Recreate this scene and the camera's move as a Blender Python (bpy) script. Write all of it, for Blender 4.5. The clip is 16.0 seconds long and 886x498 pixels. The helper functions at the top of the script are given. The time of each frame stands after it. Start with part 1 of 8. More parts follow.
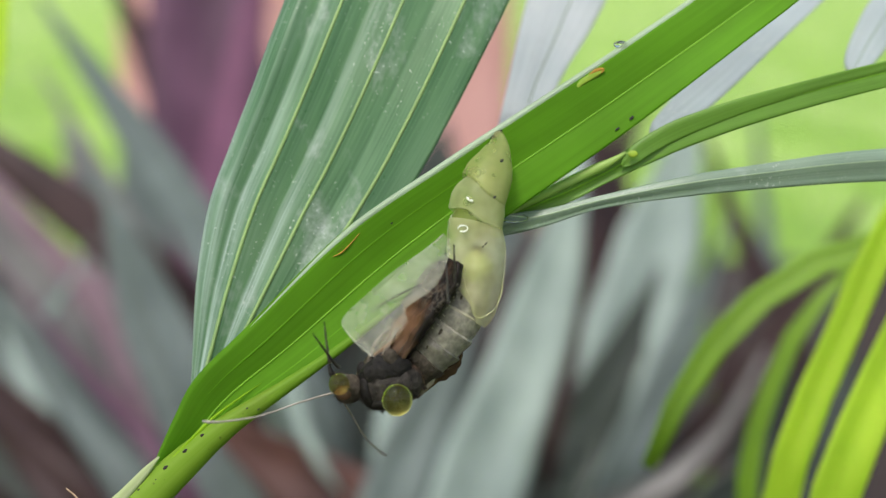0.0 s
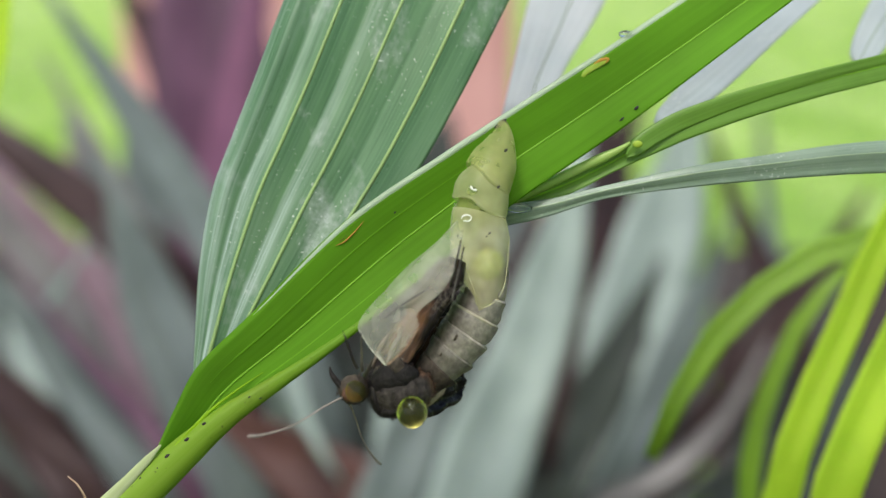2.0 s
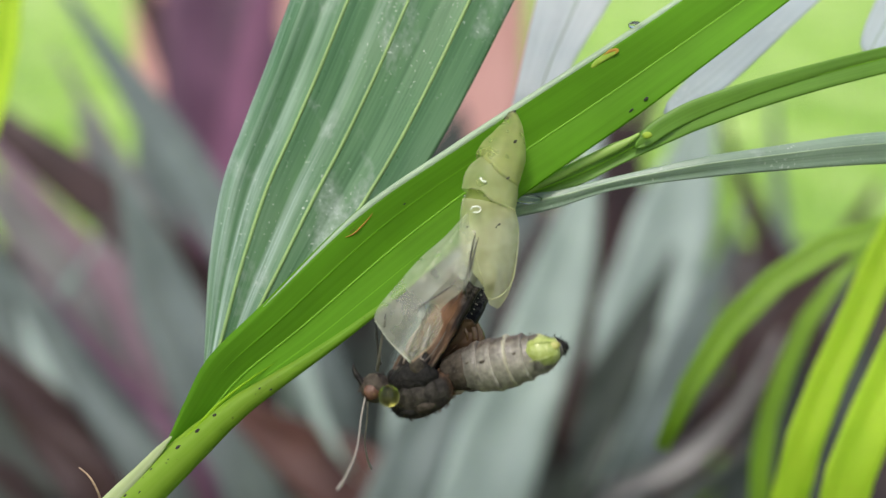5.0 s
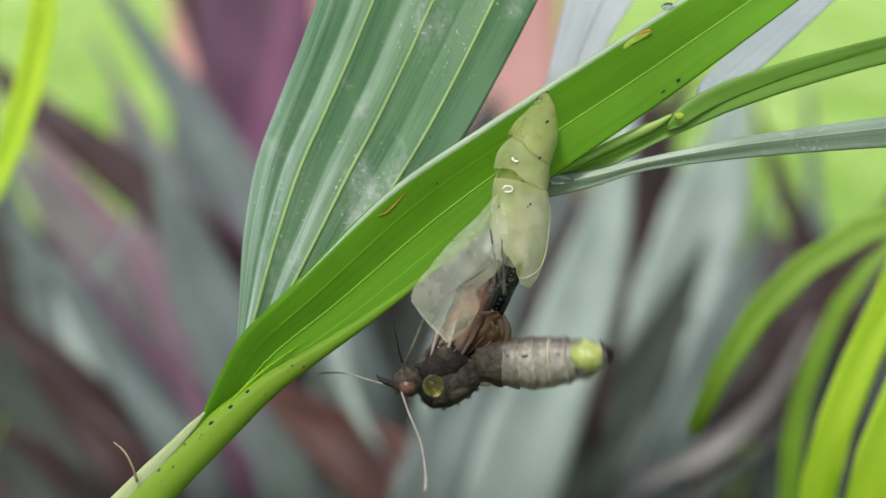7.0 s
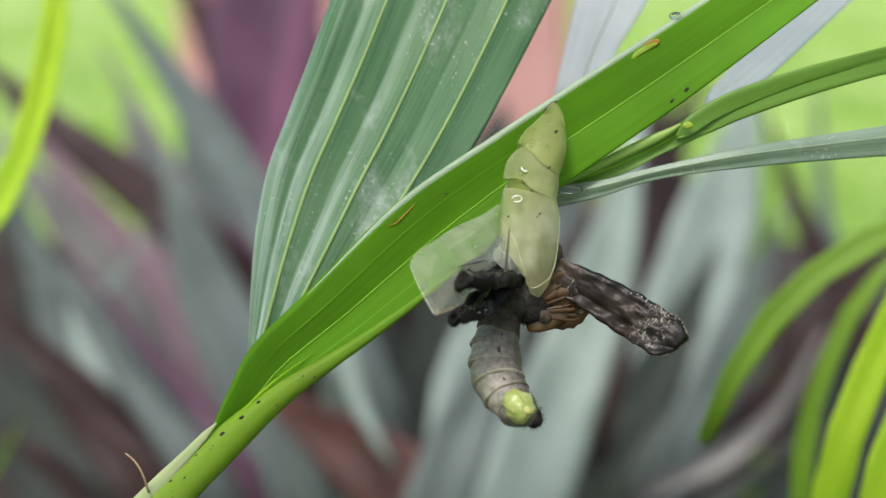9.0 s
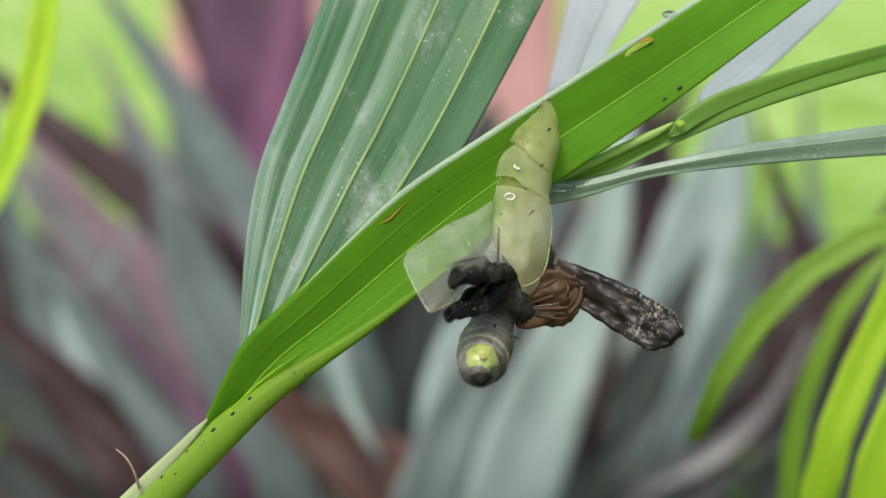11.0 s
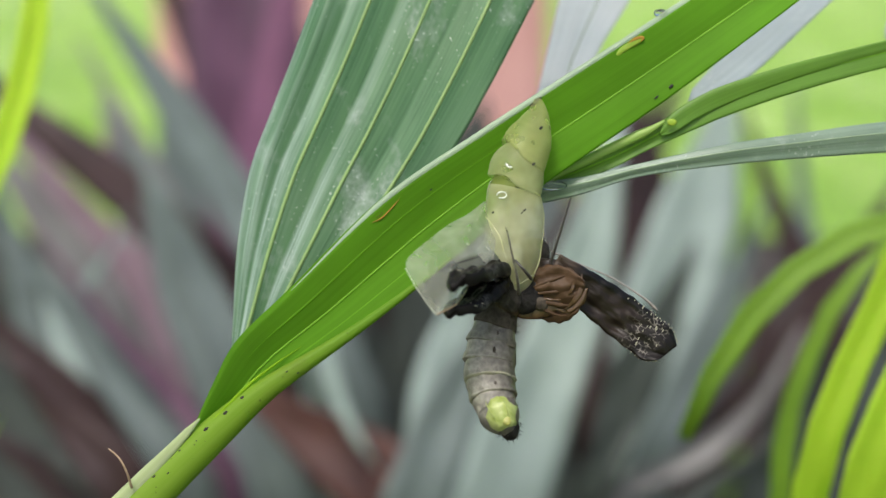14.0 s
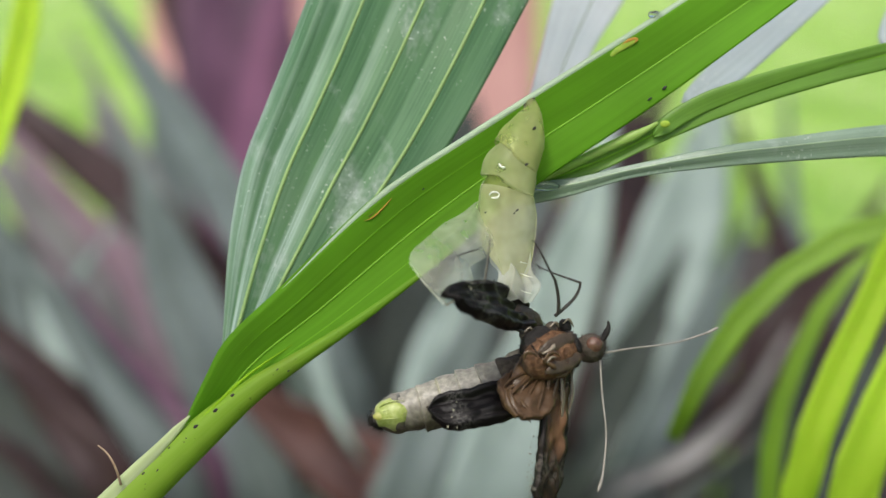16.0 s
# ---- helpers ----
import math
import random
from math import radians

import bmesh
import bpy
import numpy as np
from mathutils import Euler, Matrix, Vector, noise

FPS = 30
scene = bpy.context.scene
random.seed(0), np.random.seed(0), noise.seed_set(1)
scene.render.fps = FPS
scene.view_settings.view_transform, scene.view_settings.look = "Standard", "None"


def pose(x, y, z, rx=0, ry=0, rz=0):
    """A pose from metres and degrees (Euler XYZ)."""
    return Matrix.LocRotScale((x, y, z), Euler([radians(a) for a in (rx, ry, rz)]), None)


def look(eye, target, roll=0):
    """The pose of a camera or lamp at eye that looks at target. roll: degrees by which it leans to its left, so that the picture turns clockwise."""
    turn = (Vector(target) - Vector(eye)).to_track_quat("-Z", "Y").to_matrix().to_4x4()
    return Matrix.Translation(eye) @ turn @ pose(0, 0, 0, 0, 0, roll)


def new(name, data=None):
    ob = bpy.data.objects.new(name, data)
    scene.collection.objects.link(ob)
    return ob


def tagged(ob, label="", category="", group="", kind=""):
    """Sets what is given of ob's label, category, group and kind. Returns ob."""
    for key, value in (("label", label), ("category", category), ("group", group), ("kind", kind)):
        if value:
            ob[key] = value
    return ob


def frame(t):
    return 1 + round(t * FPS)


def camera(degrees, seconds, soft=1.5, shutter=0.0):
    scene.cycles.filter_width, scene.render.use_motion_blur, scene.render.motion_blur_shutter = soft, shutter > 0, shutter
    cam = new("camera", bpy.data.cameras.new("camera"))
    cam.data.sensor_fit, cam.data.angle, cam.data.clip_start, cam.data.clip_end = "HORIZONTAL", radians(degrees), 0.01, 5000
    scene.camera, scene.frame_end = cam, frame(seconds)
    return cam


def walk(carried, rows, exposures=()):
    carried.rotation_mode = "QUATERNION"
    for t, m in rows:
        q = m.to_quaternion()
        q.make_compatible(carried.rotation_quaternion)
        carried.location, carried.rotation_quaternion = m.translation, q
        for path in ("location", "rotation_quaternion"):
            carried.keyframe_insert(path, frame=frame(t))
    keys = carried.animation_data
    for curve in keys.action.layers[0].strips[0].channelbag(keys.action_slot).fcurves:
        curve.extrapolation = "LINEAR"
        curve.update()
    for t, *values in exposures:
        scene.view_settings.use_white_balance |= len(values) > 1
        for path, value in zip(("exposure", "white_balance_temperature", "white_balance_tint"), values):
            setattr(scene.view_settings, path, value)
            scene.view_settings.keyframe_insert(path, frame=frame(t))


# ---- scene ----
# The subject's own frame: x to the right, y up, z towards the camera; a palm frond hangs in its plane.
SUBJECT = pose(0, 0, 0.36, 78, 0, 0)

cam = camera(32, 16.0, 1.4, 0.6)
cam.data.dof.use_dof = True
cam.data.dof.focus_distance = 0.182
cam.data.dof.aperture_fstop = 14.0
walk(cam, [
    (0.0, SUBJECT @ pose(0.00012, 0.00097, 0.18500, 0.930, -1.670, -0.457)),
    (0.5, SUBJECT @ pose(0.00002, 0.00126, 0.18501, 0.912, -1.735, -0.261)),
    (1.0, SUBJECT @ pose(-0.00001, 0.00054, 0.18489, 1.210, -1.609, -0.293)),
    (1.5, SUBJECT @ pose(0.00007, 0.00122, 0.18453, 0.617, -1.629, -0.229)),
    (2.0, SUBJECT @ pose(-0.00001, 0.00109, 0.18446, 0.498, -1.596, -0.154)),
    (2.5, SUBJECT @ pose(0.00016, 0.00094, 0.18462, 0.378, -1.493, -0.338)),
    (3.0, SUBJECT @ pose(0.00020, 0.00147, 0.18444, 0.035, -1.254, -0.151)),
    (3.5, SUBJECT @ pose(0.00025, 0.00071, 0.18454, 0.241, -1.281, -0.259)),
    (6.0, SUBJECT @ pose(0.00043, 0.00093, 0.18470, 0.252, -0.675, -0.136)),
    (6.5, SUBJECT @ pose(0.00066, -0.00022, 0.18556, -0.255, 0.205, 0.141)),
    (7.0, SUBJECT @ pose(0.00043, -0.00017, 0.18582, -0.196, 0.085, 0.103)),
    (7.5, SUBJECT @ pose(0.00041, 0.00011, 0.18583, -0.143, 0.306, 0.182)),
    (8.0, SUBJECT @ pose(0.00036, -0.00027, 0.18611, 0.049, 0.373, 0.105)),
    (8.5, SUBJECT @ pose(0.00028, -0.00024, 0.18599, 0.140, 0.426, 0.037)),
    (9.0, SUBJECT @ pose(0.00047, -0.00027, 0.18621, 0.207, 0.459, -0.164)),
    (11.5, SUBJECT @ pose(-0.00005, -0.00010, 0.18614, 0.042, -0.039, 0.140)),
    (12.0, SUBJECT @ pose(0.00003, -0.00017, 0.18577, 0.115, 0.042, -0.159)),
    (12.5, SUBJECT @ pose(0.00001, 0.00002, 0.18584, -0.014, -0.000, -0.103)),
    (13.0, SUBJECT @ pose(-0.00030, -0.00029, 0.18617, 0.173, -0.322, -0.067)),
    (13.5, SUBJECT @ pose(-0.00037, -0.00064, 0.18620, 0.267, -0.361, -0.040)),
    (14.0, SUBJECT @ pose(-0.00036, -0.00031, 0.18631, 0.067, -0.376, 0.002)),
    (14.5, SUBJECT @ pose(-0.00039, -0.00019, 0.18594, -0.013, -0.539, 0.158)),
    (15.0, SUBJECT @ pose(-0.00064, -0.00012, 0.18602, 0.284, -0.567, 0.376)),
    (15.5, SUBJECT @ pose(-0.00047, -0.00058, 0.18617, 0.271, -0.670, 0.310)),
    (16.0, SUBJECT @ pose(-0.00074, -0.00004, 0.18618, -0.044, -0.792, 0.557)),
], [(0.0, 0.41), (16.0, 0.41)])

# ---- light: bright hazy daylight ----
world = bpy.data.worlds.new("world")
scene.world = world
world.use_nodes = True
sky = world.node_tree.nodes.new("ShaderNodeTexSky")
sky.sky_type, sky.sun_disc = "NISHITA", False
sky.sun_elevation, sky.sun_rotation = radians(58), radians(200)
sky.air_density, sky.dust_density = 1.0, 4.0
world.node_tree.links.new(sky.outputs[0], world.node_tree.nodes["Background"].inputs[0])
world.node_tree.nodes["Background"].inputs[1].default_value = 0.12
sun = new("sun", bpy.data.lights.new("sun", "SUN"))
sun.data.energy, sun.data.angle, sun.data.color = 2.2, radians(12), (1.0, 0.96, 0.91)
sun.matrix_world = look((-0.6, -1.1, 2.6), (0, 0, 0))


# ---- materials ----
class Nodes:
    def __init__(self, name):
        self.mat = bpy.data.materials.new(name)
        self.mat.use_nodes = True
        self.tree = self.mat.node_tree
        self.bsdf = self.tree.nodes["Principled BSDF"]
        self.out = self.tree.nodes["Material Output"]

    def add(self, kind, **values):
        n = self.tree.nodes.new("ShaderNode" + kind)
        for key, value in values.items():
            n.inputs[key.replace("_", " ")].default_value = value
        return n

    def link(self, a, b):
        self.tree.links.new(a, b)

    def coords(self, which, scale):
        tc = self.add("TexCoord")
        mp = self.add("Mapping")
        mp.inputs["Scale"].default_value = scale
        self.link(tc.outputs[which], mp.inputs["Vector"])
        return mp.outputs[0]

    def noise(self, vec, scale, detail=4.0, rough=0.55):
        n = self.add("TexNoise")
        n.inputs["Scale"].default_value = scale
        n.inputs["Detail"].default_value = detail
        n.inputs["Roughness"].default_value = rough
        self.link(vec, n.inputs["Vector"])
        return n.outputs["Fac"]

    def ramp(self, fac, stops):
        r = self.add("ValToRGB")
        el = r.color_ramp.elements
        while len(el) < len(stops):
            el.new(0.5)
        for e, (p, c) in zip(el, stops):
            e.position, e.color = p, (*c, 1) if len(c) == 3 else c
        self.link(fac, r.inputs[0])
        return r.outputs[0]

    def mix(self, fac, a, b, blend="MIX"):
        m = self.add("MixRGB")
        m.blend_type = blend
        for sock, v in zip(m.inputs, (fac, a, b)):
            if isinstance(v, (int, float)):
                sock.default_value = v
            elif isinstance(v, tuple):
                sock.default_value = (*v, 1)
            else:
                self.link(v, sock)
        return m.outputs[0]

    def bump(self, height, strength, distance=0.0005):
        b = self.add("Bump")
        b.inputs["Strength"].default_value = strength
        b.inputs["Distance"].default_value = distance
        self.link(height, b.inputs["Height"])
        self.link(b.outputs[0], self.bsdf.inputs["Normal"])
        return b.outputs[0]


def leaf_material(name, dark, light, rough=0.4, through_light=0.35, veins=46.0, spots=0.0, spec=0.5, relief=0.35, tones=0.0, glow=(1.0, 1.0, 0.55)):
    """Long-veined leaf: fine lengthwise lines, large mottling, light passing through the blade."""
    n = Nodes(name)
    uv = n.coords("UV", (veins, 0.03, 1))
    lines = n.noise(uv, 1.0, 3.0, 0.6)
    obj = n.coords("Object", (1, 1, 1))
    patch = n.noise(obj, 55.0, 4.0)
    col = n.mix(n.ramp(lines, [(0.32, (0, 0, 0)), (0.68, (1, 1, 1))]), dark, light)
    col = n.mix(n.ramp(patch, [(0.35, (0, 0, 0)), (0.75, (0.55, 0.55, 0.55))]), col, tuple(min(1, c * 1.35) for c in light))
    if tones:
        big = n.noise(n.coords("UV", (2.2, 0.018, 1)), 1.0, 3.0, 0.6)
        col = n.mix(tones, col, n.ramp(big, [(0.30, (0.30, 0.28, 0.30)), (0.70, (1.0, 1.0, 1.0))]), "MULTIPLY")
    if spots:
        fine = n.noise(n.coords("Object", (1, 1, 1)), 1900.0, 2.0, 0.5)
        where = n.noise(obj, 120.0, 2.0)
        mask = n.mix(1.0, n.ramp(fine, [(0.60, (0, 0, 0)), (0.72, (1, 1, 1))]), n.ramp(where, [(0.46, (0, 0, 0)), (0.64, (1, 1, 1))]), "MULTIPLY")
        col = n.mix(n.mix(1.0, mask, (spots, spots, spots), "MULTIPLY"), col, (0.62, 0.66, 0.62))
        scuff = n.noise(n.coords("Object", (1, 1, 1)), 85.0, 6.0, 0.72)
        dust = n.noise(n.coords("Object", (1, 1, 1)), 800.0, 3.0, 0.6)
        rub = n.mix(1.0, n.ramp(scuff, [(0.56, (0, 0, 0)), (0.70, (0.75, 0.75, 0.75))]), n.ramp(dust, [(0.35, (0.2, 0.2, 0.2)), (0.62, (1, 1, 1))]), "MULTIPLY")
        col = n.mix(n.mix(1.0, rub, (spots, spots, spots), "MULTIPLY"), col, (0.55, 0.60, 0.58))
    n.link(col, n.bsdf.inputs["Base Color"])
    n.bsdf.inputs["Roughness"].default_value = rough
    n.bsdf.inputs["Specular IOR Level"].default_value = spec
    normal = n.bump(lines, relief, 0.0003)
    t = n.add("BsdfTranslucent")
    n.link(n.mix(1.0, col, glow, "MULTIPLY"), t.inputs["Color"])
    n.link(normal, t.inputs["Normal"])
    m = n.add("MixShader")
    m.inputs[0].default_value = through_light
    n.link(n.bsdf.outputs[0], m.inputs[1])
    n.link(t.outputs[0], m.inputs[2])
    n.link(m.outputs[0], n.out.inputs[0])
    return n.mat


def pleated_leaf_material(name):
    """Old pleated palm leaf: dark green, sky sheen painted pale along some pleats and stronger to the base, dust and
    scuffs.
    """
    n = Nodes(name)
    sep = n.add("SeparateXYZ")
    n.link(n.coords("UV", (1, 0.015, 1)), sep.inputs[0])
    drift = n.noise(n.coords("UV", (3.0, 0.05, 1)), 1.0, 2.0)
    across = n.mix(0.045, sep.outputs[0], drift)
    obj = n.coords("Object", (1, 1, 1))
    lines = n.noise(n.coords("UV", (70.0, 0.03, 1)), 1.0, 3.0, 0.6)
    broad = n.noise(n.coords("UV", (9.0, 0.04, 1)), 1.0, 3.0, 0.6)
    patch = n.noise(obj, 70.0, 4.0)
    grey = lambda stops: [(p, (v, v, v)) for p, v in stops]
    col = n.mix(n.ramp(lines, grey([(0.30, 0), (0.70, 1)])), (0.054, 0.145, 0.057), (0.096, 0.220, 0.094))
    col = n.mix(n.ramp(broad, grey([(0.46, 0), (0.72, 0.6)])), col, (0.16, 0.32, 0.14))
    col = n.mix(n.ramp(patch, grey([(0.48, 0), (0.75, 0.4)])), col, (0.15, 0.25, 0.13))
    # bluish white bands painted where the pleats would mirror the sky
    sky_sheen = n.ramp(across, grey([(0.02, 0.85), (0.05, 0.50), (0.07, 0.20), (0.10, 0.50), (0.13, 0.40), (0.165, 0.03), (0.195, 0.72), (0.225, 0.58), (0.26, 0.10),
                               (0.34, 0.10), (0.39, 0.02), (0.415, 0.60), (0.435, 0.66), (0.47, 0.22), (0.52, 0.08), (0.66, 0.10), (0.80, 0.04), (0.88, 0.10), (0.97, 0.14), (1.0, 0.3)]))
    low = n.ramp(sep.outputs[1], grey([(0.0, 1.0), (0.30, 0.95), (0.48, 0.60), (0.66, 0.32), (1.0, 0.28)]))
    streak = n.ramp(n.mix(0.5, broad, lines), grey([(0.38, 0.12), (0.57, 1.0)]))
    film = n.mix(1.0, n.mix(1.0, sky_sheen, low, "MULTIPLY"), streak, "MULTIPLY")
    col = n.mix(film, col, (0.56, 0.68, 0.66))
    dust = n.noise(obj, 1500.0, 4.0, 0.7)
    lie = n.noise(n.coords("Object", (1.3, 0.7, 1)), 95.0, 4.0, 0.65)
    rub = n.mix(1.0, n.ramp(lie, grey([(0.53, 0), (0.72, 0.8)])), n.ramp(dust, grey([(0.34, 0.3), (0.62, 1)])), "MULTIPLY")
    col = n.mix(rub, col, (0.52, 0.57, 0.56))
    grains = n.noise(obj, 2300.0, 1.0, 0.4)
    sprinkled = n.mix(1.0, n.ramp(grains, grey([(0.70, 0), (0.76, 0.8)])), n.ramp(patch, grey([(0.40, 0), (0.60, 1)])), "MULTIPLY")
    col = n.mix(sprinkled, col, (0.62, 0.68, 0.62))
    n.link(col, n.bsdf.inputs["Base Color"])
    n.link(n.ramp(n.mix(0.5, dust, broad), grey([(0.35, 0.26), (0.65, 0.46)])), n.bsdf.inputs["Roughness"])
    n.bsdf.inputs["Specular IOR Level"].default_value = 0.5
    n.bump(n.mix(0.35, lines, broad), 0.18, 0.0003)
    t = n.add("BsdfTranslucent")
    n.link(n.mix(1.0, col, (1.0, 1.0, 0.55), "MULTIPLY"), t.inputs["Color"])
    m = n.add("MixShader")
    m.inputs[0].default_value = 0.2
    n.link(n.bsdf.outputs[0], m.inputs[1])
    n.link(t.outputs[0], m.inputs[2])
    n.link(m.outputs[0], n.out.inputs[0])
    return n.mat


def stalk_material(name):
    """Stalk: pale and waxy below, leaf green above with a cloudy olive tint part way and faint lengthwise ribs."""
    n = Nodes(name)
    obj = n.coords("Object", (1, 1, 1))
    sep = n.add("SeparateXYZ")
    n.link(n.coords("Object", (20.0, 20.0, 20.0)), sep.inputs[0])
    along = n.add("Math")
    along.operation = "ADD"
    n.link(sep.outputs[0], along.inputs[0])
    along.inputs[1].default_value = 1.0
    grain = n.noise(n.coords("UV", (16.0, 0.5, 1)), 1.0, 3.0, 0.6)
    spots = n.noise(obj, 1500.0, 2.0)
    cloud = n.noise(obj, 130.0, 3.0)
    col = n.ramp(n.mix(0.12, along.outputs[0], cloud), [(0.30, (0.235, 0.395, 0.032)), (0.48, (0.195, 0.36, 0.020)), (0.62, (0.165, 0.325, 0.013)), (0.80, (0.125, 0.30, 0.008))])
    col = n.mix(n.ramp(grain, [(0.35, (0, 0, 0)), (0.7, (0.35, 0.35, 0.35))]), col, (0.30, 0.44, 0.08))
    olive_tint = n.mix(1.0, n.ramp(along.outputs[0], [(0.55, (0, 0, 0)), (0.68, (0.5, 0.5, 0.5)), (0.80, (0, 0, 0))]), n.ramp(cloud, [(0.38, (0, 0, 0)), (0.6, (1, 1, 1))]), "MULTIPLY")
    col = n.mix(olive_tint, col, (0.16, 0.19, 0.03))
    col = n.mix(n.ramp(spots, [(0.70, (0, 0, 0)), (0.76, (0.6, 0.6, 0.6))]), col, (0.08, 0.10, 0.02))
    n.link(col, n.bsdf.inputs["Base Color"])
    n.bsdf.inputs["Roughness"].default_value = 0.55
    n.bsdf.inputs["Specular IOR Level"].default_value = 0.25
    n.bump(grain, 0.15, 0.0003)
    t = n.add("BsdfTranslucent")
    n.link(col, t.inputs["Color"])
    m = n.add("MixShader")
    m.inputs[0].default_value = 0.35
    n.link(n.bsdf.outputs[0], m.inputs[1])
    n.link(t.outputs[0], m.inputs[2])
    n.link(m.outputs[0], n.out.inputs[0])
    return n.mat


def plain_material(name, a, b, scale, rough=0.6, bump=0.3, metal=0.0, spec=0.5, distance=0.0004):
    n = Nodes(name)
    obj = n.coords("Object", (1, 1, 1))
    f = n.noise(obj, scale, 6.0, 0.6)
    g = n.noise(obj, scale * 0.17, 3.0)
    col = n.mix(n.ramp(f, [(0.3, (0, 0, 0)), (0.7, (1, 1, 1))]), a, b)
    col = n.mix(n.ramp(g, [(0.35, (0.0, 0.0, 0.0)), (0.7, (0.5, 0.5, 0.5))]), col, tuple(c * 0.6 for c in a))
    n.link(col, n.bsdf.inputs["Base Color"])
    n.bsdf.inputs["Roughness"].default_value = rough
    n.bsdf.inputs["Metallic"].default_value = metal
    n.bsdf.inputs["Specular IOR Level"].default_value = spec
    n.bump(f, bump, distance)
    return n.mat


def shell_material(name, a, b, solid, scale=300.0):
    """Thin dried pupal skin: pale, waxy, half see-through."""
    n = Nodes(name)
    obj = n.coords("Object", (1, 1, 1))
    f = n.noise(obj, scale, 2.0)
    col = n.mix(n.ramp(f, [(0.3, (0, 0, 0)), (0.7, (1, 1, 1))]), a, b)
    n.link(col, n.bsdf.inputs["Base Color"])
    n.bsdf.inputs["Roughness"].default_value = 0.38
    n.bump(f, 0.18, 0.00012)
    t = n.add("BsdfTranslucent")
    n.link(col, t.inputs["Color"])
    m = n.add("MixShader")
    m.inputs[0].default_value = 0.45
    n.link(n.bsdf.outputs[0], m.inputs[1])
    n.link(t.outputs[0], m.inputs[2])
    clear = n.add("BsdfTransparent")
    m2 = n.add("MixShader")
    n.link(n.ramp(f, [(0.25, (solid * 0.8,) * 3), (0.75, (min(1.0, solid * 1.2),) * 3)]), m2.inputs[0])
    n.link(clear.outputs[0], m2.inputs[1])
    n.link(m.outputs[0], m2.inputs[2])
    n.link(m2.outputs[0], n.out.inputs[0])
    return n.mat


def liquid_material(name, tint, ior=1.34, clear=1.0):
    n = Nodes(name)
    n.bsdf.inputs["Base Color"].default_value = (*tint, 1)
    n.bsdf.inputs["Roughness"].default_value = 0.02
    n.bsdf.inputs["Transmission Weight"].default_value = clear
    n.bsdf.inputs["IOR"].default_value = ior
    return n.mat


def wing_material(name, base, tip, marks, reach=(0.16, 0.36), streak=None, network=0.0, border=None, end=None):
    """Wet crumpled wing: brown at the root, blackish outwards, pale dashes along the outer margin."""
    n = Nodes(name)
    uv = n.coords("UV", (1, 1, 1))
    sep = n.add("SeparateXYZ")
    n.link(uv, sep.inputs[0])
    f = n.noise(n.coords("Object", (1, 1, 1)), 900.0, 5.0)
    veins = n.noise(n.coords("UV", (2.5, 22.0, 1)), 1.0, 3.0)
    along = n.mix(0.18, sep.outputs[0], veins)
    col = n.ramp(along, [(reach[0], base), (reach[1], tip), (0.50, tip), (0.64, end or tip)])
    if streak:
        lanes = n.noise(n.coords("UV", (1.4, 5.0, 1)), 1.0, 3.0)
        lanes = n.mix(1.0, n.ramp(lanes, [(0.46, (0, 0, 0)), (0.62, (0.9, 0.9, 0.9))]), n.ramp(sep.outputs[0], [(0.5, (1, 1, 1)), (0.85, (0.2, 0.2, 0.2))]), "MULTIPLY")
        col = n.mix(lanes, col, streak)
    col = n.mix(n.ramp(f, [(0.45, (0, 0, 0)), (0.8, (0.28, 0.28, 0.28))]), col, tuple(c * 1.9 for c in tip))
    if border:
        edge = n.ramp(sep.outputs[1], [(0.10, (1, 1, 1)), (0.24, (0, 0, 0)), (0.74, (0, 0, 0)), (0.90, (1, 1, 1))])
        out = n.ramp(along, [(0.30, (0, 0, 0)), (0.45, (1, 1, 1))])
        col = n.mix(n.mix(1.0, edge, out, "MULTIPLY"), col, border)
    if network:
        cells = n.noise(n.coords("UV", (17.0, 8.0, 1)), 1.0, 2.5, 0.6)
        lines = n.ramp(cells, [(0.45, (0, 0, 0)), (0.50, (1, 1, 1)), (0.55, (1, 1, 1)), (0.60, (0, 0, 0))])
        zone = n.ramp(along, [(0.56, (0, 0, 0)), (0.65, (1, 1, 1)), (0.73, (1, 1, 1)), (0.78, (0, 0, 0))])
        col = n.mix(n.mix(1.0, n.mix(1.0, lines, zone, "MULTIPLY"), (network, network, network), "MULTIPLY"), col, marks)
    n.link(col, n.bsdf.inputs["Base Color"])
    n.bsdf.inputs["Roughness"].default_value = 0.45
    n.bsdf.inputs["Specular IOR Level"].default_value = 0.14
    n.bump(n.mix(0.5, veins, f), 0.3, 0.0004)
    return n.mat


LEAF_UNDER = leaf_material("young palm leaf underside", (0.128, 0.335, 0.014), (0.155, 0.395, 0.020), 0.6, 0.5, 18.0, 0.0, 0.14, 0.07, 0.32)
LEAF_EDGE = leaf_material("waxy leaf margin", (0.30, 0.42, 0.27), (0.42, 0.54, 0.38), 0.4, 0.3, 20.0)
LEAF_BROAD = pleated_leaf_material("dark pleated palm leaf")
LEAF_SIDE = leaf_material("mid green palm leaf", (0.135, 0.30, 0.03), (0.185, 0.38, 0.05), 0.42, 0.4, 30.0, 0.0, 0.5, 0.12, 0.2)
LEAF_WAXY = leaf_material("glaucous palm leaf", (0.17, 0.27, 0.18), (0.28, 0.38, 0.29), 0.32, 0.25, 20.0, 0.6, 0.7, 0.2, 0.3)
